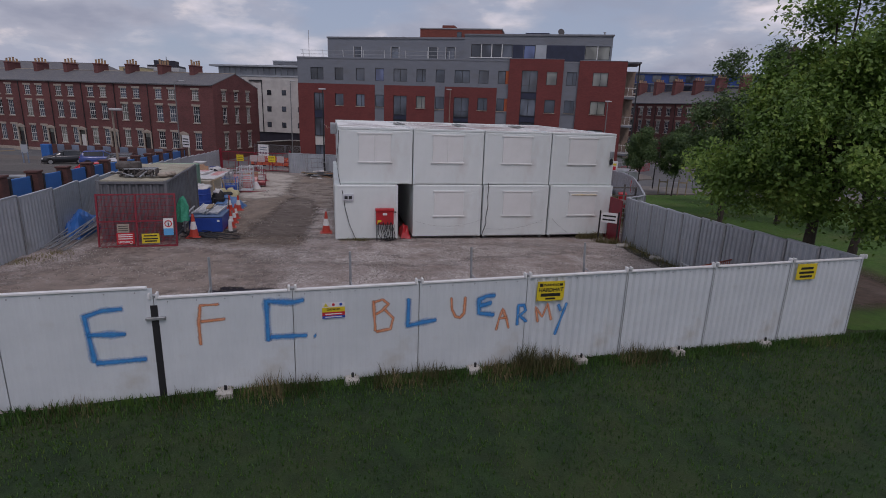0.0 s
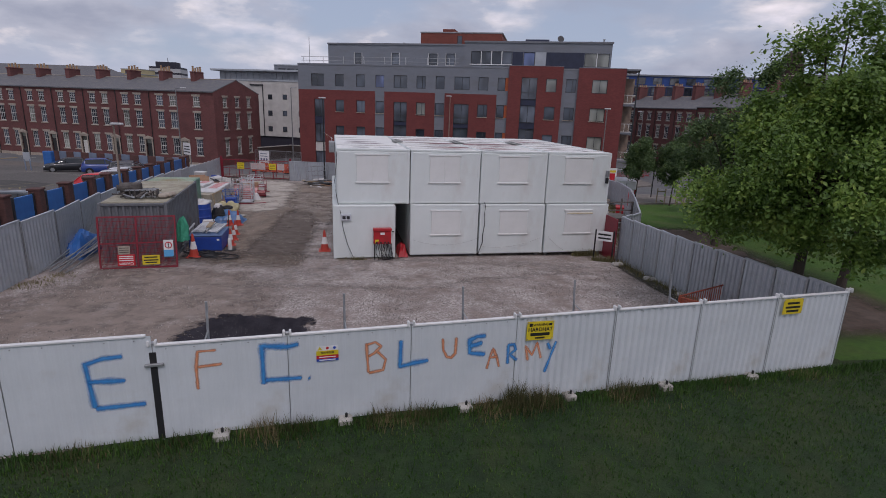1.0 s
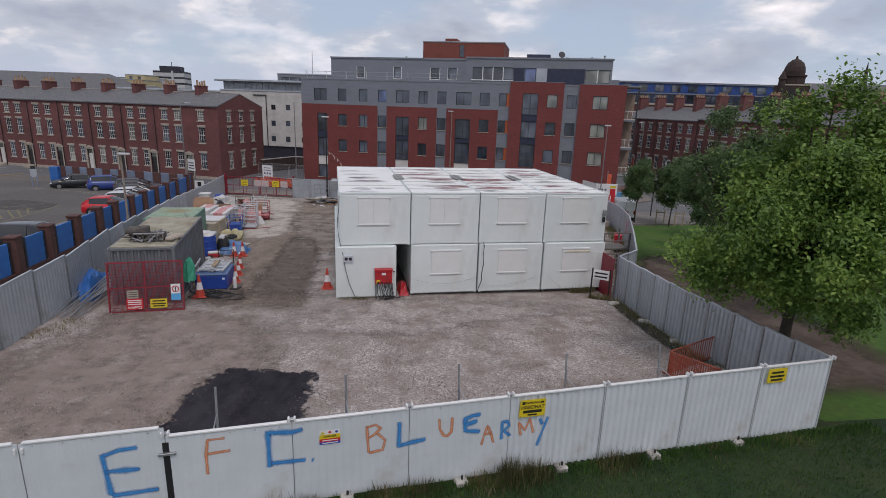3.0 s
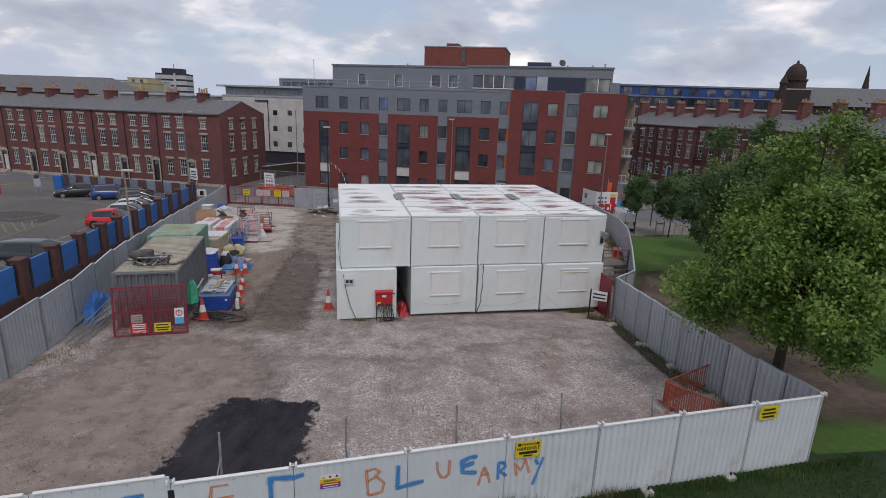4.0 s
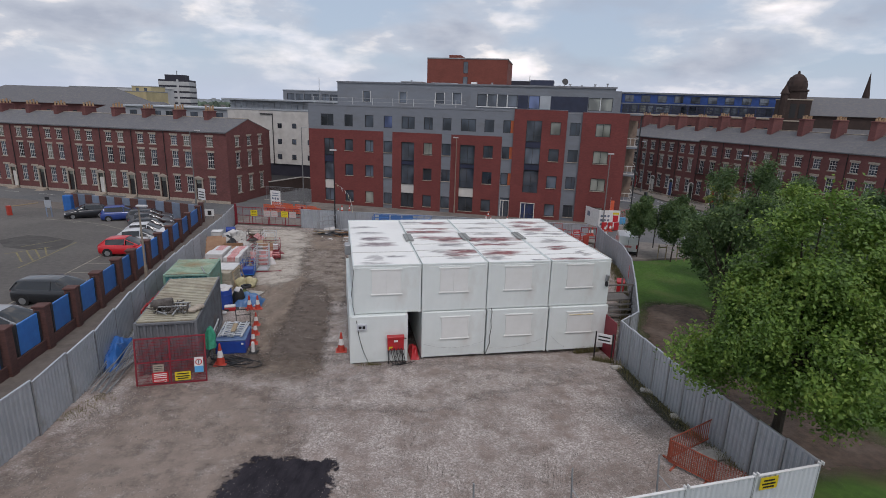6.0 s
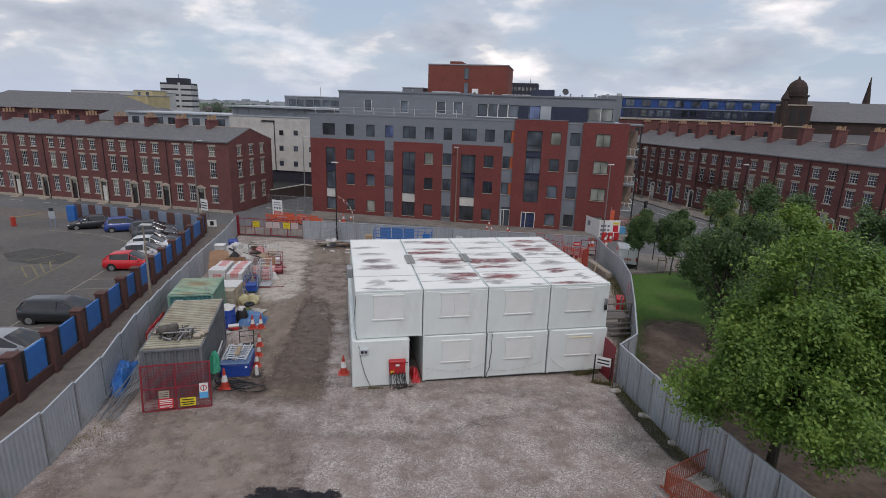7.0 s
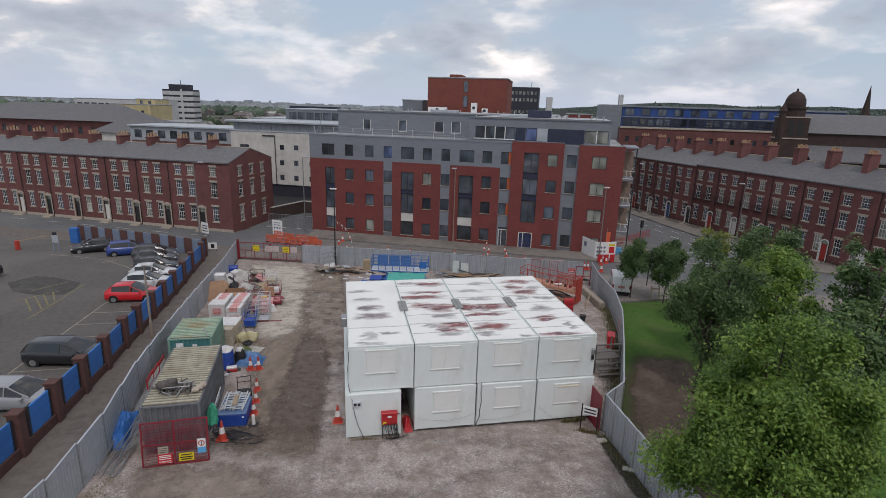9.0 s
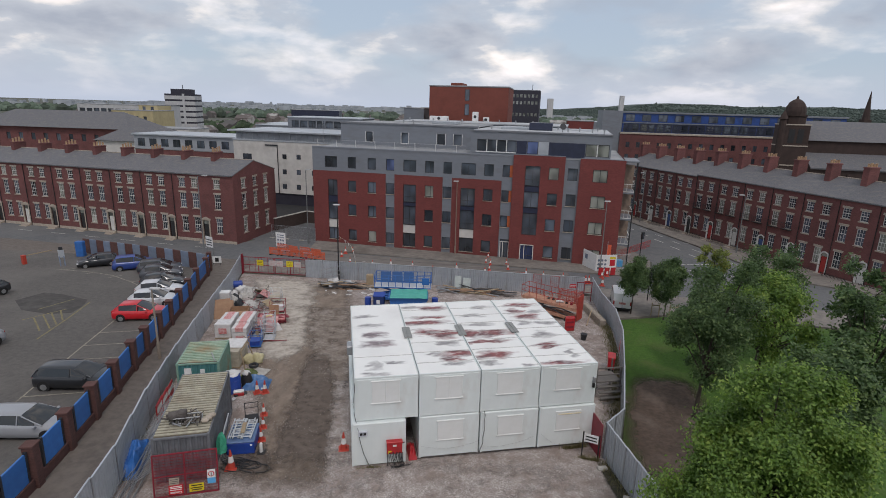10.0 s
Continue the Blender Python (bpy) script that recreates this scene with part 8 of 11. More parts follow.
# long blue clad building over the right terrace
lg = far_block(pose(47, 166, 0, 0, 0, -6), 62, 14, -3, 11.2, M_BRICK_O, "long brick warehouse with a blue clad upper floor", (7.0, 3.4), (1.1, 1.6, 3.0), name="warehouse")
part("upper_storey", Geo().box(0.5, 1.0, 11.4, 62, 13.5, 17.0), M_BLUECLAD, lg, "blue clad upper storeys")
part("roof", Geo().box(0.2, 0.6, 17.0, 62.3, 14, 17.5, 0.05), M_GREYCLAD, lg)
for k in range(13):
    window_in(lg, 1.4 + 4.7 * k, 14.75, 2.5, 1.9, "tall", M_GLASS if k % 3 else M_GLASS_T, 0.9)
    window_in(lg, 1.2 + 4.7 * k, 11.9, 1.9, 1.9, "split", M_GLASS_L if k % 4 == 1 else None, 0.9)
    window_in(lg, 3.5 + 4.7 * k, 11.9, 1.6, 1.9, "plain", None, 0.9)
    part("dark_panel", Geo().box(0.9 + 4.7 * k, 0.93, 11.5, 5.5 + 4.7 * k, 0.99, 14.0), M_NAVY, lg)
part("floor_band", Geo().box(0.4, 0.8, 14.1, 62, 1.0, 14.4), M_GREYCLAD, lg)
part("balcony_rail", Geo().box(0.5, 0.3, 12.4, 62, 0.36, 12.5), M_FRAME, lg)
part("cornice", Geo().box(0, -0.25, 10.9, 62.2, 0.0, 11.4, 0.03), M_STONE, lg)
part("grey_end", Geo().box(-5.5, 0.5, -3, 0.3, 12, 17.6), M_GREYCLAD, lg)
far_block(pose(28, 150, 0, 0, 0, -9), 7, 8, -3, 14.5, M_BRICK, "red brick stair tower", (), name="stair_tower")
ct = thing("church", pose(74.4, 126.8, -3, 0, 0, -10), "dark red sandstone church with a domed turret and slate roofs", "church")
part("shaft", Geo().box(-2.7, -2.7, 0, 2.7, 2.7, 18.6, 0.08), M_DARKBR, ct)
part("belfry", Geo().turned([(2.5, 18.6), (2.5, 20.3), (2.75, 20.4), (2.75, 20.7)], 8), M_DARKBR, ct)
part("dome", Geo().turned([(2.1, 20.7), (2.12, 21.4), (1.95, 22.4), (1.5, 23.3), (0.8, 23.9), (0.3, 24.1), (0.16, 24.7)], 14), M_DARKBR, ct, "dark domed cap")
for k in range(2):
    part("louvre", Geo().box(-1.5 + 1.8 * k, -2.76, 14.6, -0.3 + 1.8 * k, -2.7, 17.6), M_IRON, ct)
for z in (9.5, 13.8, 18.4):
    part("string_course", Geo().box(-2.82, -2.82, z, 2.82, 2.82, z + 0.25, 0.03), M_STONE, ct)
part("turret", Geo().turned([(0.75, 0), (0.75, 19.6), (0.95, 19.7), (0.1, 21.6)], 8, -2.9, -2.3), M_DARKBR, ct)
part("nave", Geo().box(2.7, -1, 0, 42, 12, 15.2, 0.1), M_DARKBR, ct)
part("nave_roof", Geo().add([(2.7, -1.5, 15.2), (42, -1.5, 15.2), (42, 12.5, 15.2), (2.7, 12.5, 15.2), (2.7, 5.5, 19.4), (42, 5.5, 19.4)], [(0, 1, 5, 4), (3, 4, 5, 2), (0, 4, 3), (1, 2, 5)]), M_SLATE, ct)
part("aisle", Geo().box(2.7, -6, 0, 40, -1, 9.6, 0.1), M_DARKBR, ct)
part("aisle_roof", Geo().add([(2.7, -6.4, 9.6), (40, -6.4, 9.6), (40, -0.9, 12.6), (2.7, -0.9, 12.6), (2.7, -6.4, 9.3), (40, -6.4, 9.3)], [(0, 1, 2, 3), (0, 4, 5, 1)]), M_SLATE, ct)
for k in range(7):
    part("buttress", Geo().box(5 + 5 * k, -6.7, 0, 5.7 + 5 * k, -6, 8.4, 0.05), M_DARKBR, ct)
    part("lancet", Geo().box(7.0 + 5 * k, -6.06, 3.2, 8.2 + 5 * k, -6.0, 7.6), M_IRON, ct)
sps = thing("church_steeple", pose(120.5, 170, -3), "slender dark stone church steeple", "church spire")
part("tower", Geo().box(-1.1, -1.1, 0, 1.1, 1.1, 20), M_DARKBR, sps)
part("spire", Geo().turned([(1.1, 20), (0.06, 28.2)], 8), M_DARKBR, sps)
# white tower block on the skyline
tbk = thing("tower_block", pose(-143.5, 258, 0, 0, 0, 12) @ Matrix.Diagonal((0.76, 0.9, 1, 1)), "white banded tower block on the skyline", "tower block")
part("core", Geo().box(0.3, 0.3, -4, 17.7, 13.7, 19.0), M_GREYCLAD, tbk)
for k in range(9):
    z = -3.5 + 2.6 * k
    part("floor_band", Geo().box(0, 0, z, 18, 14, z + 1.75, 0.03), M_CONCW, tbk)
    part("glazing_band", Geo().box(0.12, 0.12, z + 1.75, 17.88, 13.88, z + 2.6), M_PURPLE, tbk)
part("stair_tower", Geo().box(10.6, -0.3, -4, 11.8, 0.4, 20.0), M_CONCW, tbk)
part("penthouse", Geo().box(3, 3, 19.9, 15, 11, 22.2, 0.05), M_PURPLE, tbk)
part("mast", Geo().tube((9, 7, 22.2), (9, 7, 24.2), 0.2, 5), M_FRAME, tbk)
far_block(pose(-120, 182, 0, 0, 0, -4), 15, 12, -4, 13.2, M_YELLOWST, "pale yellow stone building with a stepped top", (3.0, 6.4, 9.6), (1.2, 1.8, 3.0))
far_block(pose(-114, 188, 0, 0, 0, -4), 7, 8, -4, 15.0, M_YELLOWST, "pale yellow stone building with a stepped top", (12.8,), (1.2, 1.8, 3.0))
far_block(pose(-152, 210, 0, 0, 0, -4), 34, 14, -4, 14.6, M_CONCW, "long pale concrete office slab", (1.5, 5, 8.5, 11.6), (2.4, 1.6, 3.0))
far_block(pose(-98, 150, 0, 0, 0, -4), 22, 10, -4, 9.2, M_RENDER, "pale rendered building with a flat roof", (4.6,), (1.4, 1.5, 3.0))
ob_far = far_block(pose(-130, 140, 0, 0, 0, -4), 44, 14, -4, 9.4, M_BRICK_O, "dark brick building with a hipped slate roof", (2, 6), (1.2, 1.8, 3.6))
part("hipped_roof", Geo().add([(-1, -1, 9.4), (45, -1, 9.4), (45, 15, 9.4), (-1, 15, 9.4), (6, 7, 13.6), (38, 7, 13.6)], [(0, 1, 5, 4), (1, 2, 5), (2, 3, 4, 5), (3, 0, 4)]), M_SLATE, ob_far)
ob_far = far_block(pose(-86, 124, 0, 0, 0, -8), 20, 10, -4, 7.6, M_RENDER, "white rendered building with a dark hipped roof", (3.6,), (1.0, 1.4, 2.6))
part("hipped_roof", Geo().add([(-0.6, -0.6, 7.6), (20.6, -0.6, 7.6), (20.6, 10.6, 7.6), (-0.6, 10.6, 7.6), (4, 5, 10.6), (16, 5, 10.6)], [(0, 1, 5, 4), (1, 2, 5), (2, 3, 4, 5), (3, 0, 4)]), M_SLATE, ob_far)
far_block(pose(-96, 300, 0, 0, 0, 6), 26, 14, -4, 13.5, M_NAVY, "dark blue glazed building", (), name="glass_building")
far_block(pose(-88, 240, 0, 0, 0, -6), 40, 14, -4, 8.2, M_GREYCLAD, "low grey shed with a light roof", (), roof=M_ZINC, name="shed")
far_block(pose(60, 300, 0, 0, 0, -6), 60, 20, -4, 11.5, M_GREYCLAD, "low grey shed beyond the warehouse", (), roof=M_ZINC, name="shed")
sp_ = thing("church_spire", pose(52.5, 210, -4), "slender pale church spire far off", "church spire")
part("tower", Geo().box(-1.6, -1.6, 0, 1.6, 1.6, 12), M_CONCW, sp_)
part("spire", Geo().turned([(1.7, 12), (0.1, 22)], 8), M_CONCW, sp_)

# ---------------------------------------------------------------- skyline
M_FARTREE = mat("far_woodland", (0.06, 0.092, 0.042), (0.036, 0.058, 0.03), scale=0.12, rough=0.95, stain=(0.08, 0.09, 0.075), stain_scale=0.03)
# paler, greyer copy of far_woodland for the belt farther off
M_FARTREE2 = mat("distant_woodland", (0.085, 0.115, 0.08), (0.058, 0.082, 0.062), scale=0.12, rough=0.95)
for m_ in (M_FARTREE, M_FARTREE2):
    nn_, ll_ = m_.node_tree.nodes, m_.node_tree.links
    gi = nn_.new("ShaderNodeNewGeometry")
    hs3 = nn_.new("ShaderNodeHueSaturation")
    mr3 = nn_.new("ShaderNodeMapRange")
    mr3.inputs["To Min"].default_value, mr3.inputs["To Max"].default_value = 0.55, 1.75
    ll_.new(gi.outputs["Random Per Island"], mr3.inputs[0])
    ll_.new(mr3.outputs[0], hs3.inputs["Value"])
    ll_.new(nn_["Principled BSDF"].inputs["Base Color"].links[0].from_socket, hs3.inputs["Color"])
    ll_.new(hs3.outputs[0], nn_["Principled BSDF"].inputs["Base Color"])
# distance haze is put into these two colours
M_HAZETREE = mat("haze_painted_woodland", (0.068, 0.092, 0.078), (0.05, 0.07, 0.062), scale=0.02, rough=0.95)
M_HAZETOWN = mat("haze_painted_town", (0.42, 0.45, 0.48), (0.26, 0.29, 0.32), scale=0.03, rough=0.9)


def wood_band(name, x0, x1, y, z0, top, depth, material, step, seed, label, rows_n=3):
    """A far belt of trees: rows of lumpy crowns with an uneven outline."""
    r = np.random.RandomState(seed)
    g = Geo()
    x = x0
    while x < x1:
        for k in range(rows_n):
            yy = y + depth * k / rows_n + r.uniform(-0.1, 0.1) * depth
            hgt = top(x) * r.uniform(0.55, 1.0)
            zb_ = z0(x) * (0.5 + 0.44 * k / (rows_n - 1)) - 6 if callable(z0) else z0
            rad = step * r.uniform(0.7, 1.3)
            n = 7
            base = len(g.v)
            prof = [(0.7, 0.0), (1.0, 0.35), (0.9, 0.7), (0.5, 0.93), (0.05, 1.0)]
            for pr, pz in prof:
                for i in range(n):
                    a = 2 * math.pi * i / n + k
                    j = r.uniform(0.75, 1.2)
                    g.v.append((x + rad * pr * j * math.cos(a), yy + rad * pr * j * math.sin(a), zb_ + hgt * pz * r.uniform(0.93, 1.05)))
            for q in range(len(prof) - 1):
                for i in range(n):
                    g.f.append((base + q * n + i, base + q * n + (i + 1) % n, base + (q + 1) * n + (i + 1) % n, base + (q + 1) * n + i))
        x += step * r.uniform(0.6, 1.2)
    return tagged(new(name, g.mesh(name, material)), label, "woodland", kind="stuff")


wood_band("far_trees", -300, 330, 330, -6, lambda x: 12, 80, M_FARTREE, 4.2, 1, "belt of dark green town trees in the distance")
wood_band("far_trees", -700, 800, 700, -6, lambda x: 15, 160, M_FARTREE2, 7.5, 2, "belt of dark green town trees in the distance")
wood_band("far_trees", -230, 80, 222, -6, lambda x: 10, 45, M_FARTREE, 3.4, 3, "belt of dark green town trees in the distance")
def ridge(x):
    return 20 + 33 * min(1, max(0, (x - 240) / 480)) + 2.5 * math.sin(x * 0.011) + 1.5 * math.sin(x * 0.031)


g = Geo()
for k in range(71):
    x = 150 + 20 * k
    g.v += [(x, 1700, -6), (x, 1860, ridge(x) * 0.75 - 6), (x, 1960, ridge(x) - 4), (x, 2300, ridge(x) - 6)]
g.f = [(4 * k + i, 4 * k + 4 + i, 4 * k + 5 + i, 4 * k + 1 + i) for k in range(70) for i in range(3)]
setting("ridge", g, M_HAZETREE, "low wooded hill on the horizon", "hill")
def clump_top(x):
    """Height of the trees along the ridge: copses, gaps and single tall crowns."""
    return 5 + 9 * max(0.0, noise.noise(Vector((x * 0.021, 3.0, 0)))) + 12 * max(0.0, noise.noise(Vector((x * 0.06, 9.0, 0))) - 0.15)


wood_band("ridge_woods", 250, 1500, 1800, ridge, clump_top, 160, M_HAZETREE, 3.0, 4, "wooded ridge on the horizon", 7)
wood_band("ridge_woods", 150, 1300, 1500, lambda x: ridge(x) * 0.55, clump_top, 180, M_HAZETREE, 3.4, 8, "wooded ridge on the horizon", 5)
r = np.random.RandomState(6)
g = Geo()
for k in range(700):
    x, y = r.uniform(-1500, 900), r.uniform(800, 3400)
    w, h = r.uniform(8, 44), r.uniform(5, 10) * (1.7 if r.uniform() < 0.04 else 1)
    g.box(x, y, -6, x + w, y + 12, -6 + h * (0.9 + y / 3200))
tagged(new("far_roofs", g.mesh("far_roofs", M_HAZETOWN)), "scatter of town roofs paled by painted haze, reaching to the horizon", "town", kind="stuff")
M_HOUSES = mat("far_house_roofs", (0.15, 0.125, 0.115), (0.1, 0.095, 0.092), scale=0.05, rough=0.9, stain=(0.4, 0.39, 0.37), stain_scale=0.03, stain_amount=(0.55, 0.6))
g = Geo()
for k in range(190):
    y = r.uniform(270, 800)
    x = r.uniform(-0.75, 0.6) * y
    w, h, d_ = r.uniform(7, 20), r.uniform(5, 9), r.uniform(6, 9)
    g.m = pose(x, y, -5, 0, 0, r.choice((-11, 79, -20)))
    g.add([(0, 0, 0), (w, 0, 0), (w, d_, 0), (0, d_, 0), (0, 0, h), (w, 0, h), (w, d_, h), (0, d_, h), (0, d_ / 2, h + 2.6), (w, d_ / 2, h + 2.6)],
          [(0, 1, 5, 4), (2, 3, 7, 6), (1, 2, 6, 9, 5), (3, 0, 4, 8, 7), (4, 5, 9, 8), (6, 7, 8, 9)])
tagged(new("far_houses", g.mesh("far_houses", M_HOUSES)), "rows of small far houses with slate and tile roofs", "houses", kind="stuff")
g = Geo()
for x, y, w, h in ((146.5, 1000, 10, 43), (302, 1100, 8, 54)):
    g.box(x, y, -6, x + w, y + w, -6 + h)
tagged(new("far_towers", g.mesh("far_towers", M_CONCW)), "two slender towers standing on the ridge", "tower", kind="stuff")

# walls and fences in the side street
M_SOOTWALL = brick_mat("sooty_brown_brick", (0.085, 0.06, 0.052), (0.06, 0.045, 0.04), (0.95, 1.0, 1.05))
swl = thing("side_street_wall", pose(-28.7, 80.4, gz(80), 0, 0, 65.3), "dark brick wall sloping along the side street", "wall", kind="structure")
part("wall", Geo().box(0, 0, -0.1, 7.2, 0.3, 1.9), M_SOOTWALL, swl)
part("coping", Geo().box(-0.05, -0.06, 1.9, 7.25, 0.36, 2.02, 0.02), M_CONC, swl)
swl2 = thing("side_street_wall", pose(-25.8, 87.0, gz(87), 0, 0, -18), "dark brick wall closing the side yard", "wall", kind="structure")
part("wall", Geo().box(0, 0, -0.1, 8.5, 0.3, 1.9), M_SOOTWALL, swl2)
part("coping", Geo().box(-0.05, -0.06, 1.9, 8.55, 0.36, 2.02, 0.02), M_CONC, swl2)
for k in range(3):
    sfp = thing("mesh_fence_panel", pose(-27.6 + 2.35 * k, 75.6 - 0.45 * k, gz(75), 0, 0, -11), "tall galvanised mesh fence panel across the side street", "fence panel", "side street fence panels")
    part("panel_frame", Geo().rod([(0, 0, 0.1), (2.25, 0, 0.1), (2.25, 0, 2.05), (0, 0, 2.05), (0, 0, 0.1)], 0.025, 6), M_GALV, sfp)
    g = Geo()
    for i in range(1, 24):
        g.box(2.25 * i / 24 - 0.006, -0.006, 0.1, 2.25 * i / 24 + 0.006, 0.006, 2.05)
    part("mesh", g, M_GALV, sfp)
    part("foot", Geo().box(-0.35, -0.12, 0.03, 0.35, 0.12, 0.16, 0.02), M_CONC, sfp)

# ---------------------------------------------------------------- street furniture
M_POLE = mat("grey_lamp_column", (0.23, 0.24, 0.24), (0.19, 0.2, 0.2), scale=3, rough=0.5, metal=0.4)


def street_lamp(x, y, h, material, label, arm=(0.9, 0.0), turn=0.0):
    l = thing("street_lamp", on(x, y, turn), label, "street lamp", "street lamps")
    part("base", Geo().turned([(0.11, 0), (0.11, 1.2), (0.075, 1.3)], 10), material, l)
    part("column", Geo().turned([(0.075, 1.3), (0.05, h)], 10), material, l)
    part("arm", Geo().tube((0, 0, h - 0.05), (arm[0], arm[1], h + 0.08), 0.035, 6), material, l)
    part("lantern", Geo().box(arm[0] - 0.1, arm[1] - 0.14, h + 0.02, arm[0] + 0.6, arm[1] + 0.14, h + 0.16, 0.04), M_CONCW, l)
    return l


street_lamp(-12.72, 54.7, 8.35, M_IRON, "black street lamp column with a pale lantern", (-0.3, 0))
street_lamp(-0.35, 70.0, 10.0, mat("brown_lamp_column", (0.27, 0.2, 0.16), None, scale=3, rough=0.6), "tall brown street lamp on the footway", (-0.4, 0))
street_lamp(17.6, 63.3, 8.8, M_POLE, "grey street lamp column by the site boards", (-0.2, 0))
street_lamp(-21.4, 73.0, 10.5, M_POLE, "grey street lamp column at the side road", (0.0, 0.4))
street_lamp(-34.5, 68.6, 9.8, M_POLE, "grey street lamp before the terrace", (0.7, 0.0))
street_lamp(-20.35, 33.2, 5.2, mat("worn_wooden_post", (0.3, 0.25, 0.2), None, scale=4, rough=0.8), "plain grey lamp post beside the footpath", (0.1, -0.2))
street_lamp(40.5, 76.5, 8.5, M_POLE, "grey street lamp before the curved terrace", (-0.8, 0))
street_lamp(33, 97, 9.0, M_POLE, "grey street lamp before the curved terrace", (-0.8, 0))
for x, y in ((-14.23, 69.3), (-14.98, 68.2), (-15.1, 66.5), (-13.3, 63.2), (-10.3, 62.2), (-8.06, 62.2), (-5.4, 62.3), (-2.8, 60.5), (0.0, 61.5), (4.14, 68.8), (3.72, 65.8), (4.26, 65.0), (3.4, 60.7), (4.0, 62.2),
             (6.33, 63.0), (6.3, 65.3), (8.2, 60.0), (10.2, 59.8), (12.4, 59.3), (14.6, 57.6), (15.0, 57.7), (16.3, 56.9), (17.2, 60.6), (18.0, 61.4)):
    traffic_cone(x, y, 1.0 if (x * 7) % 3 < 1 else 0.8, 0, 0.05, "standing in the street")


def barrier(m, w, h, material, label, feet=True, name="crowd_barrier", bars_n=14, grp="street barriers"):
    b = thing(name, m, label, "barrier", grp)
    part("barrier_frame", Geo().rod([(0, 0, 0.15), (0, 0, h), (w, 0, h), (w, 0, 0.15), (0, 0, 0.15)], 0.024, 6), material, b)
    for k in range(1, bars_n):
        x = w * k / bars_n
        part("bar", Geo().tube((x, 0, 0.15), (x, 0, h), 0.015, 5), material, b)
    if feet:
        for x in (0.2, w - 0.2):
            part("foot", Geo().box(x - 0.03, -0.3, 0.0, x + 0.03, 0.3, 0.05).box(x - 0.02, -0.02, 0.05, x + 0.02, 0.02, 0.16), material, b)
    return b


M_ORMESH = mat("orange_barrier_plastic", (0.68, 0.125, 0.05), (0.55, 0.09, 0.04), scale=4, rough=0.6)
for k in range(9):
    bx_, by_, bt_ = (-24.6 + 1.6 * k, 66.3 - 0.46 * k, -17 + 5 * (k % 3)) if k < 5 else (-24.3 + 1.75 * (k - 5), 68.6 - 0.75 * (k - 5), -26 + 9 * (k % 2))
    bb = thing("plastic_barrier", on(bx_, by_, bt_), "orange plastic slatted road barrier beside the roadworks", "barrier", "street barriers")
    part("barrier_frame", Geo().ring(0, 0.15, 1.55, 1.05, 0.07, -0.03, 0.03), M_ORMESH, bb)
    for i in range(1, 9):
        part("slat", Geo().box(1.55 * i / 9 - 0.035, -0.02, 0.2, 1.55 * i / 9 + 0.035, 0.02, 1.0), M_ORMESH, bb)
    part("white_band", Geo().box(0.1, -0.035, 0.72, 1.45, -0.02, 0.86), M_PINK if k % 2 else M_ORMESH, bb)
    for x in (0.15, 1.3):
        part("foot", Geo().box(x, -0.3, 0.0, x + 0.1, 0.3, 0.15, 0.02), M_BLACK, bb)
M_GREYBLUE_P = mat("grey_blue_print", (0.17, 0.2, 0.27), None, scale=3, rough=0.6)
wsb = thing("site_notice_board", on(-24.7, 69.2, -20), "white site notice board with rows of pictograms", "notice board")
part("board", Geo().box(0, -0.03, 0.5, 1.6, 0.03, 2.5, 0.01), M_SIGNWHITE, wsb)
for i in range(3):
    for j in range(2):
        part("pictogram", Geo().tube((0.38 + 0.42 * i, -0.04, 0.95 + 0.5 * j), (0.38 + 0.42 * i, -0.03, 0.95 + 0.5 * j), 0.15, 10), M_GREYBLUE_P, wsb)
part("print", bars(Geo(), 0.25, 1.35, [1.85, 2.15], 0.1, -0.04), M_GREYBLUE_P, wsb)
for x in (0.1, 1.5):
    part("leg", Geo().box(x - 0.04, 0.03, 0, x + 0.04, 0.1, 2.4), M_WOOD, wsb)
fsb = thing("street_sign_board", on(-29.9, 60.2, -30), "white sign board raised on two posts", "sign")
part("board", Geo().box(0, -0.02, 2.2, 1.3, 0.02, 3.5, 0.01), M_SIGNWHITE, fsb)
part("print", bars(Geo(), 0.15, 1.15, [2.5, 2.8, 3.1], 0.12, -0.03), M_FRAME, fsb)
for x in (0.15, 1.15):
    part("post", Geo().tube((x, 0.05, 0), (x, 0.05, 3.5), 0.04, 6), M_POLE, fsb)
rw = thing("road_sign_frame", on(-29.0, 59.6, 10), "road sign on a folding frame with a pedestrian pictogram", "sign")
part("board", Geo().box(0, -0.02, 0.3, 1.0, 0.02, 1.1, 0.01), M_SIGNWHITE, rw)
part("legs", Geo().rod([(0.1, 0, 0.3), (0, -0.2, 0), (0.9, -0.2, 0), (0.9, 0, 0.3)], 0.03, 5), M_IRON, rw)
part("print", Geo().box(0.3, -0.03, 0.45, 0.7, -0.02, 0.95), M_IRON, rw)

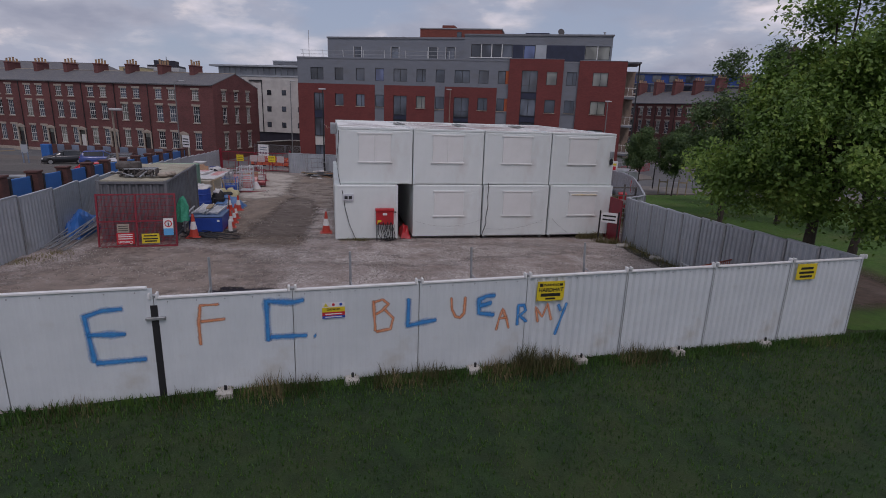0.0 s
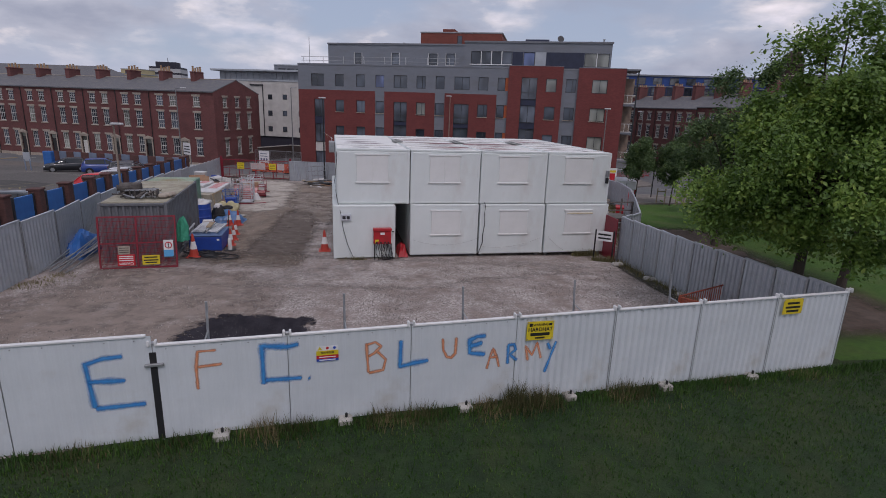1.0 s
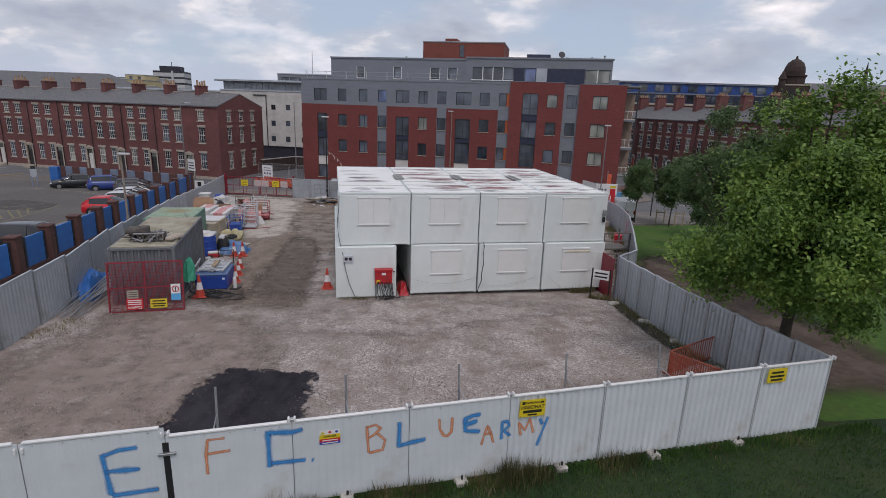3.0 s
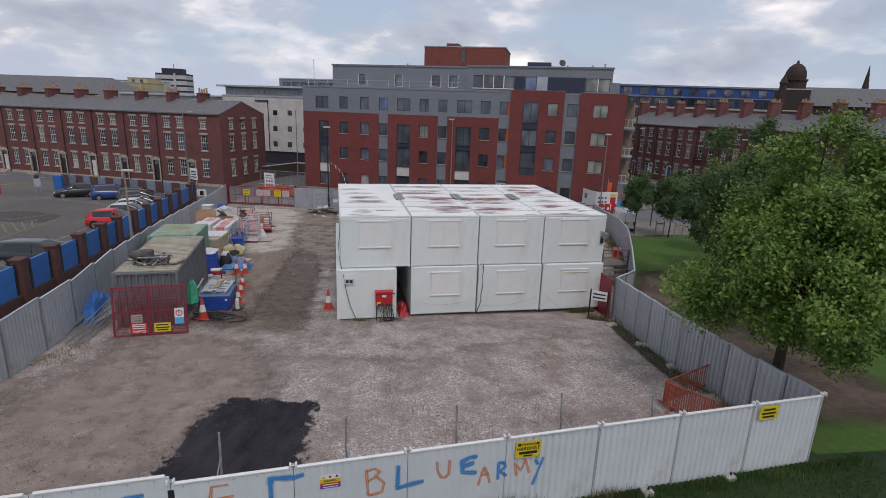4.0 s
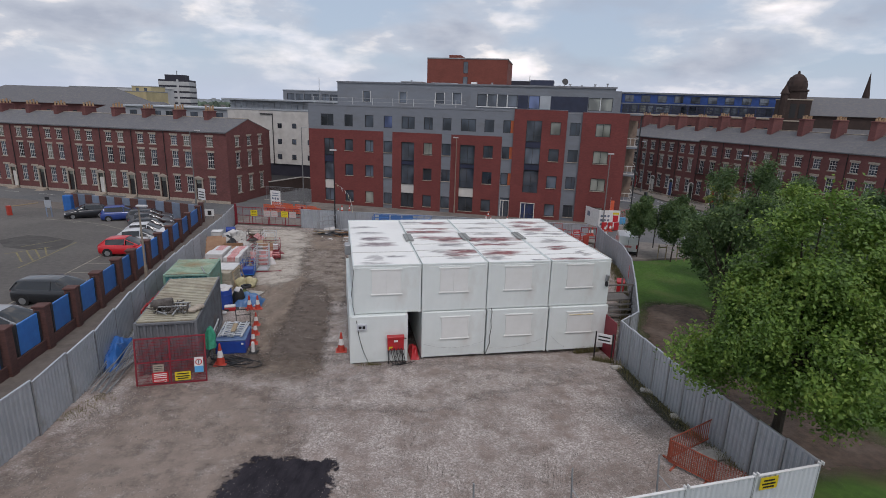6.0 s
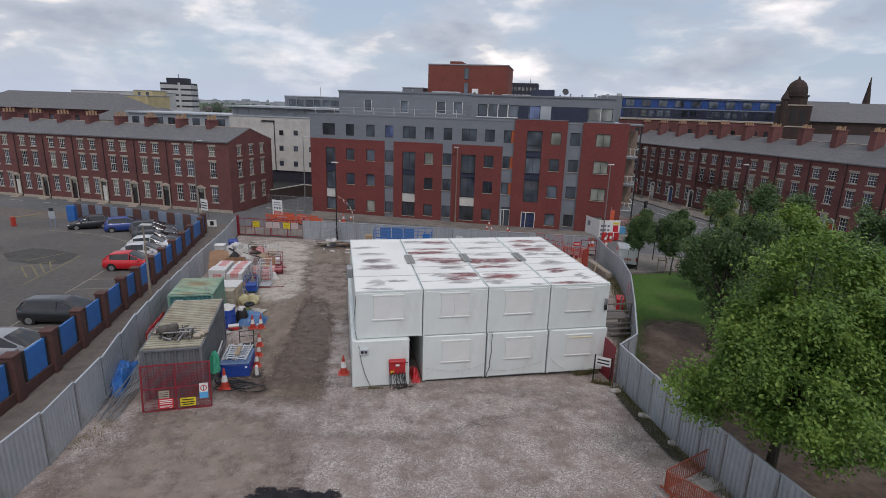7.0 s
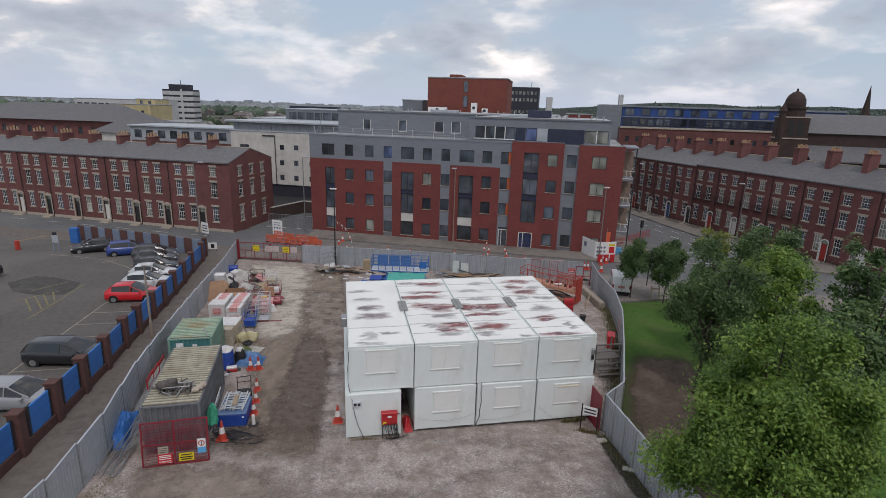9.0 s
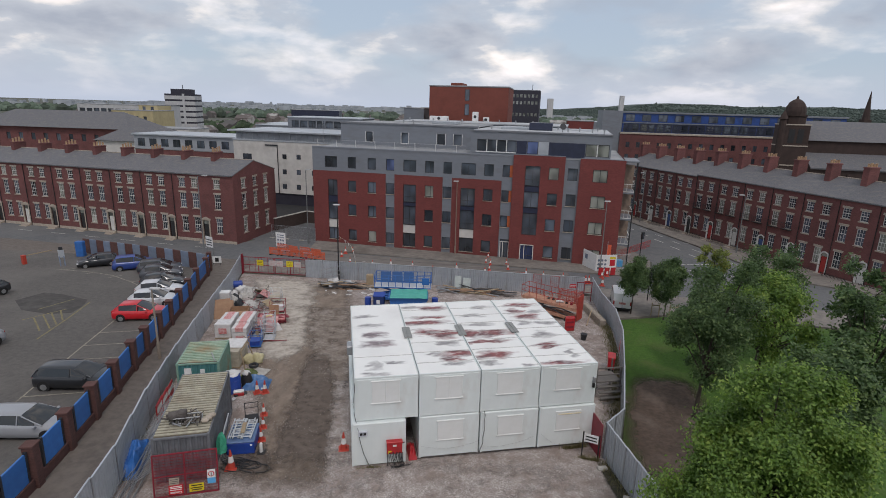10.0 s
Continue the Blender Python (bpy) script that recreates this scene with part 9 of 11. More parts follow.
# red site gates at the street
GT = pose(-24.0, 56.3, gz(56) + 0.05, 0, 0, -2.5)
M_PINKISH = mat("faded_notice_print", (0.52, 0.47, 0.46), (0.44, 0.38, 0.37), scale=4, rough=0.6)
sg = thing("site_gates", GT, "pair of dark red mesh site gates, closed, hung with notices", "gate")
for k in range(2):
    x0 = 0.08 + 3.65 * k
    lf = part("gate_leaf", Geo().box(x0, 0, 0.1, x0 + 0.07, 0.07, 1.95).box(x0 + 3.5, 0, 0.1, x0 + 3.57, 0.07, 1.95).box(x0, 0, 0.1, x0 + 3.57, 0.07, 0.17).box(x0, 0, 1.88, x0 + 3.57, 0.07, 1.95)
              .box(x0 + 1.75, 0, 0.1, x0 + 1.82, 0.07, 1.95).box(x0, 0, 1.0, x0 + 3.57, 0.06, 1.06), M_MAROON, sg)
    g = Geo()
    for i in range(1, 30):
        r_ = 0.02 if i % 6 == 0 else 0.0022
        g.box(x0 + 3.57 * i / 30 - r_, 0.03, 0.15, x0 + 3.57 * i / 30 + r_, 0.045, 1.9)
    part("mesh", g, M_MAROON, lf)
for k, (x, mt) in enumerate(((1.7, M_YELLOW), (3.15, M_PINKISH), (3.95, M_PINKISH), (5.1, M_YELLOW), (6.0, M_PINKISH))):
    nt_ = part("notice", Geo().box(x, -0.03, 1.0, x + 0.75, -0.01, 1.65), mt, sg)
    part("print", bars(Geo(), x + 0.1, x + 0.65, [1.15, 1.35, 1.5], 0.03, -0.036), M_PINK if mt is M_PINKISH else M_IRON, nt_)
for x in (0, 7.4):
    part("gate_post", Geo().box(x - 0.09, -0.05, -0.1, x + 0.09, 0.13, 2.25, 0.01), M_MAROON, sg)

# materials behind the cabins
sk = thing("skip", on(-5.9, 45.2, 4), "blue steel skip under a teal sheet", "skip")
part("body", Geo().add([(0.3, 0, 0.1), (3.2, 0, 0.1), (3.5, 0, 1.3), (0, 0, 1.3), (0.3, 2.0, 0.1), (3.2, 2.0, 0.1), (3.5, 2.0, 1.3), (0, 2.0, 1.3)],
                       [(0, 1, 2, 3), (5, 4, 7, 6), (0, 3, 7, 4), (1, 5, 6, 2), (0, 4, 5, 1)]), M_BLUESTEEL, sk)
part("rim", Geo().box(-0.05, -0.05, 1.26, 3.55, 0.05, 1.36).box(-0.05, 1.95, 1.26, 3.55, 2.05, 1.36).box(-0.05, 0.05, 1.26, 0.05, 1.95, 1.36).box(3.45, 0.05, 1.26, 3.55, 1.95, 1.36), M_BLUESTEEL, sk)
cv = thing("teal_cover", on(-5.9, 45.2, 4, 1.37), "teal sheet stretched over the skip", "sheet")
M_TEALSHEET = mat("teal_sheet", (0.08, 0.42, 0.34), (0.06, 0.34, 0.28), scale=2, rough=0.5)
g = Geo()
for j in range(9):
    for i in range(13):
        g.v.append((0.1 + 3.4 * i / 12, -0.3 + 2.5 * j / 8, 0.02 + 0.05 * (1 + noise.noise(Vector((i * 0.6, j * 0.6, 1))))))
g.f = [(j * 13 + i, j * 13 + i + 1, (j + 1) * 13 + i + 1, (j + 1) * 13 + i) for j in range(8) for i in range(12)]
part("sheet", g, M_TEALSHEET, cv)
db = thing("blue_bin", on(-7.4, 45.6, 3), "dark blue wheeled bin with a white label", "bin")
part("body", Geo().box(0, 0, 0.1, 1.0, 1.1, 1.25, 0.05), mat("navy_plastic", (0.012, 0.035, 0.14), None, scale=3, rough=0.45), db)
part("lid", Geo().box(-0.04, -0.04, 1.25, 1.04, 1.14, 1.36, 0.03), M_BLUE, db)
part("label_plate", Geo().box(0.3, -0.01, 0.6, 0.6, 0.0, 0.95), M_SIGNWHITE, db)
for k in range(2):
    bx = thing("blue_drum", on(-8.0 + 6.2 * k, 46.2 + 0.6 * k), "small blue drum beside the skip", "drum")
    part("body", Geo().turned([(0.28, 0.05), (0.3, 0.5), (0.28, 1.0)], 12), M_BLUE, bx)
bl_ = thing("platform_lift", pose(-7.7, 47.9, gz(48.5), 0, 0, 1) @ Matrix.Diagonal((1.12, 1, 1, 1)), "blue steel scissor lift with guard rails, platform raised", "lift")
part("deck", Geo().box(0, 0, 1.5, 4.85, 1.5, 1.62, 0.02), M_PALEGALV, bl_)
for k in range(9):
    for y in (0.03, 1.47):
        part("guard_post", Geo().tube((0.03 + 4.79 * k / 8, y, 1.6), (0.03 + 4.79 * k / 8, y, 2.75), 0.026, 6), M_BLUESTEEL, bl_)
for z in (2.1, 2.42, 2.75):
    part("guard_rail", Geo().rod([(0.03, 0.03, z), (4.82, 0.03, z), (4.82, 1.47, z), (0.03, 1.47, z), (0.03, 0.03, z)], 0.024, 6), M_BLUESTEEL, bl_)
part("toe_board", Geo().box(0, -0.02, 1.5, 4.85, 0.0, 1.6).box(0, 1.5, 1.5, 4.85, 1.52, 1.75), M_BLUESTEEL, bl_)
for k in range(3):
    part("infill_panel", Geo().box(0.4 + 1.0 * k, 1.42, 1.7, 1.3 + 1.0 * k, 1.44, 2.7), M_BLUEMESH, bl_, "dull blue infill behind the rails")
part("control_box", Geo().box(4.1, -0.12, 1.95, 4.7, 0.0, 2.6, 0.02), M_BLUESTEEL, bl_)
for y in (0.25, 1.25):
    for a, b in ((0.4, 4.3), (4.3, 0.4)):
        part("scissor_arm", Geo().tube((a, y, 0.55), (b, y, 1.5), 0.07, 6), M_BLUESTEEL, bl_)
part("chassis", Geo().box(0.2, 0.1, 0.25, 4.6, 1.4, 0.6, 0.03), M_BLUESTEEL, bl_)
for x in (0.7, 4.1):
    for y in (0.0, 1.32):
        part("wheel", Geo().tube((x, y, 0.26), (x, y + 0.18, 0.26), 0.26, 12), M_BLACK, bl_)
for k in range(3):
    fl = thing("folded_gate", on(-13.9 + 0.45 * k, 52.4 + 0.5 * k, 60), "grey tubular gate leaning by the lamp post", "gate", "stored gates")
    part("gate_frame", Geo().rod([(0, 0, 0), (0, 0.2, 1.7), (1.6, 0.2, 1.7), (1.6, 0, 0)], 0.03, 6), M_GALV, fl)
    part("rail", Geo().tube((0, 0.1, 0.8), (1.6, 0.1, 0.8), 0.025, 5), M_GALV, fl)
    part("rail", Geo().tube((0, 0.15, 1.25), (1.6, 0.15, 1.25), 0.025, 5), M_GALV, fl)
random.seed(19)
for k in range(58):
    x = random.choice((-0.3, 0.6, 1.6, 2.6, 3.6, 4.6, -12.6, -12.2, -11.8, -11.2, -10.6, -10.0, -9.4, -9.0)) + random.uniform(-0.5, 0.5)
    pk = thing("timber_length", pose(x, 52.2 + random.uniform(-0.8, 0.9), gz(52.4) + 0.08 + 0.07 * (k % 6), 0, random.uniform(-6, 6), random.uniform(-32, 30)), "length of sawn timber lying by the hoarding", "timber", "loose timbers")
    part("board", Geo().box(-1.3, -0.08, 0, 1.3, 0.08, 0.06, 0.008), (M_WOOD, M_GALV, M_RUST, M_FRAME, M_PLY)[k % 5], pk)
M_PALEBOARD = mat("pale_green_grey_board", (0.5, 0.55, 0.53), (0.42, 0.47, 0.45), scale=3, rough=0.6)
for x, w, h in ((-0.08, 0.68, 1.45), (0.78, 0.8, 1.25)):
    bd = thing("pale_board", pose(x, 53.2, gz(53.2) + 0.02, -13, 0, -5), "pale sheet of board leaning on the hoarding", "board", "leaning boards")
    part("sheet", Geo().box(0, 0, 0, w, 0.04, h, 0.005), M_PALEBOARD, bd)
cbx = thing("cardboard_box", on(-9.5, 53.6, 5), "upright brown cardboard box by the hoarding", "box")
part("box", Geo().box(0, 0, 0.02, 0.7, 0.6, 1.1, 0.02), M_WOOD, cbx)
random.seed(77)
for k in range(9):
    x, y = random.uniform(-13.6, -10.6), random.uniform(51.6, 53.4)
    bs_ = thing("bent_sheet", on(x, y, random.uniform(0, 180), 0.1), "bent offcut of grey sheet metal in the rubbish", "sheet metal", "metal offcuts")
    l_, w_, hh_ = random.uniform(0.6, 1.3), random.uniform(0.25, 0.5), random.uniform(0.1, 0.45)
    part("sheet", Geo().add([(0, 0, 0.02), (l_, 0, 0.04), (l_, w_, hh_), (0, w_, hh_ * 0.8), (0, 0, 0.05), (l_, 0, 0.07), (l_, w_, hh_ + 0.03), (0, w_, hh_ * 0.8 + 0.03)],
         [(0, 3, 2, 1), (4, 5, 6, 7), (0, 1, 5, 4), (1, 2, 6, 5), (2, 3, 7, 6), (3, 0, 4, 7)]), (M_PALEGALV, M_GALV, M_PLASTICW)[k % 3], bs_)
wr = thing("white_rubble", on(-10.6, 50.8), "scraps of white plastic strewn on the ground", "rubbish")
g = Geo()
for k in range(26):
    g.cbox(random.uniform(-3, 3), random.uniform(-2.4, 1.2), 0.07, random.uniform(0.1, 0.6), random.uniform(0.1, 0.4), 0.08, 0.02)
part("scrap", g, M_PLASTICW, wr)

# orange platform stack behind the cabins
ol = thing("platform_lift", pose(6.3, 47.3, gz(45.7), 0, 0, -37), "orange scissor lift platform with guard rails and timber deck", "lift")
M_RUSTORANGE = mat("rusted_orange_steel", (0.5, 0.27, 0.18), (0.36, 0.17, 0.11), scale=3, rough=0.7)
part("deck", Geo().box(0, 0, 1.28, 5.5, 1.3, 1.42, 0.02), M_RUSTORANGE, ol, "tan timber decked platform")
for k in range(8):
    for y in (0, 1.3):
        part("guard_post", Geo().tube((5.5 * k / 7, y, 1.4), (5.5 * k / 7, y, 2.48), 0.026, 6), M_ORANGE_STEEL, ol)
for z in (1.95, 2.48):
    part("guard_rail", Geo().rod([(0, 0, z), (5.5, 0, z), (5.5, 1.3, z), (0, 1.3, z), (0, 0, z)], 0.024, 6), M_ORANGE_STEEL, ol)
part("toe_board", Geo().box(0.0, -0.03, 1.2, 5.5, -0.01, 1.46).box(5.5, 0, 1.2, 5.53, 1.3, 1.46), M_RUSTORANGE, ol)
part("rolled_sheet", Geo().tube((3.3, 0.5, 1.52), (3.9, 0.8, 1.55), 0.11, 8), M_PLASTICW, ol, "white rolled sheet on the deck")
for k in range(6):
    part("loose_tool", Geo().cbox(2.4 + 0.45 * k, 0.85, 1.5, 0.2, 0.25, 0.18 + 0.1 * (k % 3), 0.03), (M_RUST, M_BLACK, M_MAROON)[k % 3], ol)
for y in (0.2, 1.1):
    for a, b in ((0.5, 4.9), (4.9, 0.5)):
        part("scissor_arm", Geo().tube((a, y, 0.5), (b, y, 1.25), 0.06, 6), M_FRAME, ol)
part("chassis", Geo().box(0.3, 0.1, 0.24, 5.2, 1.2, 0.55, 0.03), M_RUSTORANGE, ol)
for x in (0.8, 4.7):
    for y in (0.0, 1.12):
        part("wheel", Geo().tube((x, y, 0.25), (x, y + 0.18, 0.25), 0.25, 12), M_BLACK, ol)
part("end_gate", Geo().ring(5.56, 0.3, 5.6, 2.5, 0.01, 0.1, 1.2).box(5.53, 0.1, 0.3, 5.57, 0.16, 2.5).box(5.53, 1.14, 0.3, 5.57, 1.2, 2.5), M_ORANGE_STEEL, ol)
for k in range(3):
    ob2 = thing("orange_barrier_stack", on(9.45 + 0.06 * k, 42.0 + 0.26 * k, 12), "stack of orange plastic barrier panels", "barrier", "stacked barriers")
    part("panel", Geo().box(0, -0.06, 0.05, 0.85, 0.06, 1.2, 0.03), M_RED, ob2)
    part("slot", Geo().box(0.1, -0.07, 0.3, 0.75, 0.07, 0.5).box(0.1, -0.07, 0.75, 0.75, 0.07, 0.92), M_MAROON, ob2)
for k in range(3):
    barrier(on(10.2 + 0.2 * k, 49.6 + 0.6 * k, -10 - 5 * k), 2.1, 1.3, M_ORANGE_STEEL, "orange steel barrier stored behind the cabins")
for k in range(6):
    x, y = 6.4 + 0.85 * k, 53.6 - 0.28 * k
    mp_ = thing("mesh_fence_panel", on(x, y, -8), "tall mesh fence panel at the back of the yard", "fence panel", "rear mesh panels")
    g = Geo().rod([(0, 0, 0.05), (0, 0, 2.1), (0.85, 0, 2.1), (0.85, 0, 0.05)], 0.02, 5)
    for i in range(1, 8):
        g.box(0.85 * i / 8 - 0.006, -0.006, 0.05, 0.85 * i / 8 + 0.006, 0.006, 2.1)
    part("mesh", g, M_GALV if k % 2 else M_ORANGE_STEEL, mp_)
pg = thing("pedestrian_gate", pose(12.1, 50.6, gz(50.6), 0, 0, 4) @ Matrix.Diagonal((0.78, 1, 0.9, 1)), "dark steel pedestrian gate with a red notice", "gate")
part("gate_frame", Geo().box(0, 0, 0, 0.08, 0.08, 2.3).box(1.9, 0, 0, 1.98, 0.08, 2.3).box(0.08, 0, 2.22, 1.9, 0.08, 2.3).box(0.95, 0, 0, 1.03, 0.08, 2.22).box(0.08, 0, 1.1, 1.9, 0.06, 1.16), M_MAROON, pg)
part("notice", Geo().box(-0.95, -0.03, 1.6, -0.1, -0.01, 2.05), M_SIGNRED, pg)
part("print", bars(Geo(), -0.85, -0.2, [1.74, 1.9], 0.06, -0.035), M_SIGNWHITE, pg)
M_WEATHERED = mat("weathered_concrete", (0.36, 0.31, 0.255), (0.24, 0.205, 0.165), scale=4, rough=0.95, bump=0.5)
for k in range(5):
    cbk = thing("concrete_block", on(12.5 + 0.1 * k, 48.2 - 0.95 * k, -80), "large weathered concrete block in a row", "concrete block", "concrete blocks")
    part("block", Geo().box(0, -0.28, 0, 0.9, 0.28, 0.66, 0.05), M_WEATHERED, cbk)
br = thing("leaning_rail", on(11.6, 43.4), "pale timber rail leaning over the kerb blocks", "rail")
part("rail", Geo().tube((0, 0, 0.1), (0.7, 1.6, 0.9), 0.05, 6), M_WOOD, br)
dt = thing("dark_tub", on(10.65, 40.2), "small dark tub on the path behind the cabins", "tub")
part("tub", Geo().turned([(0.2, 0.04), (0.26, 0.5), (0.28, 0.55)], 12), M_HOSE, dt)
rc = thing("red_fire_point", on(11.4, 34.0, 75), "red fire point cabinet standing by the hoarding", "fire point")
part("cabinet", Geo().box(0, 0, 0.3, 0.9, 0.45, 1.1, 0.03), M_RED, rc)
part("lid", Geo().box(-0.04, -0.04, 1.1, 0.94, 0.49, 1.2, 0.03), M_RED, rc)
part("leg", Geo().box(0.05, 0.05, 0, 0.12, 0.4, 0.3).box(0.78, 0.05, 0, 0.85, 0.4, 0.3), M_BLACK, rc)
rs2 = thing("red_sign", pose(11.85, 34.6, gz(34.6) + 1.2, 0, 0, -106), "tall narrow red sign on the hoarding", "sign")
part("plate", Geo().box(-0.9, -0.05, 0, -0.2, -0.03, 0.8, 0.005), M_SIGNRED, rs2)
M_GREYTIMBER = mat("weathered_grey_timber", (0.19, 0.175, 0.16), (0.12, 0.11, 0.1), scale=3, rough=0.9, stretch=(6, 1, 1))
st_ = thing("cabin_steps", on(9.3, 30.6, 13), "grey timber landing and steps at the cabin end", "steps")
part("landing", Geo().box(0, 0, 0.9, 1.7, 1.3, 1.0, 0.01), M_GREYTIMBER, st_)
for k in range(4):
    part("tread", Geo().box(0.0, -0.28 * (k + 1), 0.7 - 0.22 * k, 1.7, -0.28 * k - 0.03, 0.75 - 0.22 * k, 0.008), M_GREYTIMBER, st_)
for x in (0.03, 1.67):
    for y in (0.05, 1.25):
        part("post", Geo().box(x - 0.04, y - 0.04, 0, x + 0.04, y + 0.04, 1.9), M_GREYTIMBER, st_)
part("handrail", Geo().box(0, 0.02, 1.85, 1.7, 0.08, 1.93).box(0, 0.02, 1.4, 1.7, 0.07, 1.46), M_GREYTIMBER, st_)
# tattered bunting hanging off the lamp post
bnt = thing("bunting", Matrix.Identity(4), "tattered string of small pale flags tied to the lamp post", "bunting")
pa, pb = Vector((-12.66, 54.62, gz(54.7) + 5.1)), Vector((-10.9, 54.9, gz(54.7) + 2.0))
chain = [pa.lerp(pb, q / 14) + Vector((0.5 * math.sin(math.pi * q / 14), 0, 0.35 * math.sin(math.pi * q / 14))) for q in range(15)]
part("string", Geo().sweep([tuple(p) for p in chain], 0.008, 5), M_PLASTICW, bnt)
random.seed(55)
for q in range(1, 15, 2):
    p = chain[q]
    lf_, sw_ = random.uniform(0.3, 0.55), random.uniform(-0.2, 0.3)
    part("flag", Geo().add([(-0.05, 0, 0), (0.05, 0, 0), (sw_ * lf_, 0.05, -lf_), (-0.05, 0.012, 0), (0.05, 0.012, 0), (sw_ * lf_, 0.062, -lf_)],
         [(0, 2, 1), (3, 4, 5), (0, 1, 4, 3), (1, 2, 5, 4), (2, 0, 3, 5)]), (M_SACKY, M_PLASTICW, M_PLASTICW)[q // 2 % 3], bnt, "", pose(p.x, p.y, p.z, 0, 0, random.uniform(-40, 10)))
# hoarding end with street name plate
np_ = thing("name_plate", pose(7.05, 23.95, gz(23.8), 0, 0, -24), "white name plate on two posts before a dark red board", "sign")
part("plate", Geo().box(0.05, -0.03, 0.95, 0.75, 0, 1.4, 0.006), M_SIGNWHITE, np_)
part("print", bars(Geo(), 0.12, 0.68, [1.08, 1.25], 0.07, -0.035), M_SIGNBLACK, np_)
for x in (0.0, 0.8):
    part("post", Geo().box(x - 0.03, -0.01, 0, x + 0.03, 0.05, 1.45), M_IRON, np_)
mbd = thing("red_board", pose(7.75, 25.0, gz(25), 0, 0, 100), "dark red board closing the gap beside the cabins", "board")
part("sheet", Geo().box(-1.2, 0, 0, 0.5, 0.04, 2.0, 0.005), M_MAROON, mbd)

for x, y, t in ((7.85, 22.9, 10), (8.5, 20.7, -20), (9.0, 18.7, 5)):
    fbk = thing("foot_block", on(x, y, t), "pale concrete foot block of the side hoarding", "concrete block", "side foot blocks")
    part("block", Geo().box(-0.26, -0.14, 0, 0.26, 0.14, 0.17, 0.05), M_CONC, fbk)
# orange barriers in the front corner of the yard

def barrier_between(a, b, h, material, label):
    return barrier(pose(a[0], a[1], gz(a[1]) + 0.03, 0, 0, math.degrees(math.atan2(b[1] - a[1], b[0] - a[0]))), math.dist(a, b), h, material, label, True, "crowd_barrier", 22, "corner barriers")


M_BARRUST = mat("rusty_orange_steel", (0.4, 0.095, 0.05), (0.26, 0.065, 0.04), scale=5, rough=0.7)
barrier_between((7.5, 15.7), (9.75, 17.2), 0.92, M_BARRUST, "rusty orange steel crowd barrier in the yard corner")
barrier_between((7.5, 15.6), (8.5, 14.6), 0.92, M_BARRUST, "orange steel crowd barrier in the yard corner")
mo = thing("orange_mesh", pose(7.55, 15.6, gz(15.6) + 0.03, 0, 0, -38), "orange plastic mesh tied along a barrier", "plastic mesh")
g = Geo()
for i in range(30):
    g.box(2.2 * i / 30, -0.035, 0.12, 2.2 * i / 30 + 0.012, -0.03, 0.85)
for i in range(11):
    g.box(0, -0.035, 0.14 + 0.066 * i, 2.2, -0.03, 0.151 + 0.066 * i)
part("mesh", g, mat("faded_orange_mesh", (0.45, 0.085, 0.045), (0.33, 0.06, 0.035), scale=4, rough=0.7), mo)
slab = thing("concrete_slab", on(9.25, 16.2, 20), "pale concrete slab lying behind the barrier", "slab")
part("slab", Geo().box(-0.4, -0.3, 0, 0.4, 0.3, 0.14, 0.03), M_CONC, slab)

# boards and traffic signs at the street corner
hb = thing("site_board_corner", pose(16.2, 66.6, gz(66), 0, 0, -72), "white site hoarding board with safety pictograms", "site board")
part("board", Geo().box(0, -0.03, 0, 3.2, 0.03, 2.3, 0.01), M_SIGNWHITE, hb)
part("print", Geo().box(0.5, -0.04, 1.2, 1.1, -0.03, 1.8), M_GREYBLUE_P, hb)
hb2 = thing("site_board_street", pose(17.1, 63.6, gz(63.5), 0, 0, 6), "white site board with rows of pictograms and a red notice", "site board")
part("board", Geo().box(0, -0.03, 0, 2.6, 0.03, 2.2, 0.01), M_SIGNWHITE, hb2)
g = Geo()
for i in range(3):
    for j in range(3):
        g.tube((0.35 + 0.42 * i, -0.04, 0.5 + 0.5 * j), (0.35 + 0.42 * i, -0.03, 0.5 + 0.5 * j), 0.15, 10)
part("print", g, M_GREYBLUE_P, hb2)
part("red_notice", Geo().box(1.75, -0.045, 0.8, 2.4, -0.03, 1.6), M_SIGNRED, hb2)
part("yellow_band", Geo().box(1.7, -0.045, 1.7, 2.45, -0.03, 1.95), M_YELLOW, hb2)
fl_ = thing("orange_banner", pose(18.6, 64.6, gz(64.5), 0, 0, 6), "upright orange plastic banner behind the boards", "banner")
part("cloth", Geo().box(0, 0, 1.5, 0.5, 0.06, 3.3, 0.02), M_ORMESH, fl_)
part("pole", Geo().tube((0.02, 0.03, 0), (0.02, 0.03, 3.7), 0.03, 6), M_GALV, fl_)
barrier(on(19.6, 65.2, 4), 2.2, 2.0, M_GALV, "mesh fence panel beside the site boards", True, "mesh_fence_panel", 12)
bt_ = thing("blue_box", on(20.4, 66.2), "light blue box behind the fence panel", "box")
part("box", Geo().box(0, 0, 0, 0.8, 0.6, 1.0, 0.04), M_CYAN, bt_)
for k in range(3):
    ob3 = thing("plastic_barrier", on(17.0 + 0.75 * k, 61.6 + 0.15 * k, 15), "red plastic road barrier at the corner", "barrier", "street barriers")
    part("panel", Geo().box(0, -0.04, 0.1, 0.65, 0.04, 1.05, 0.03), M_RED, ob3)
for k in range(5):
    barrier(on(21.5 + 1.5 * k, 71.0 + 1.6 * k, 46), 1.9, 1.05, M_RED, "red pedestrian barrier along the side road", True, "crowd_barrier", 10)
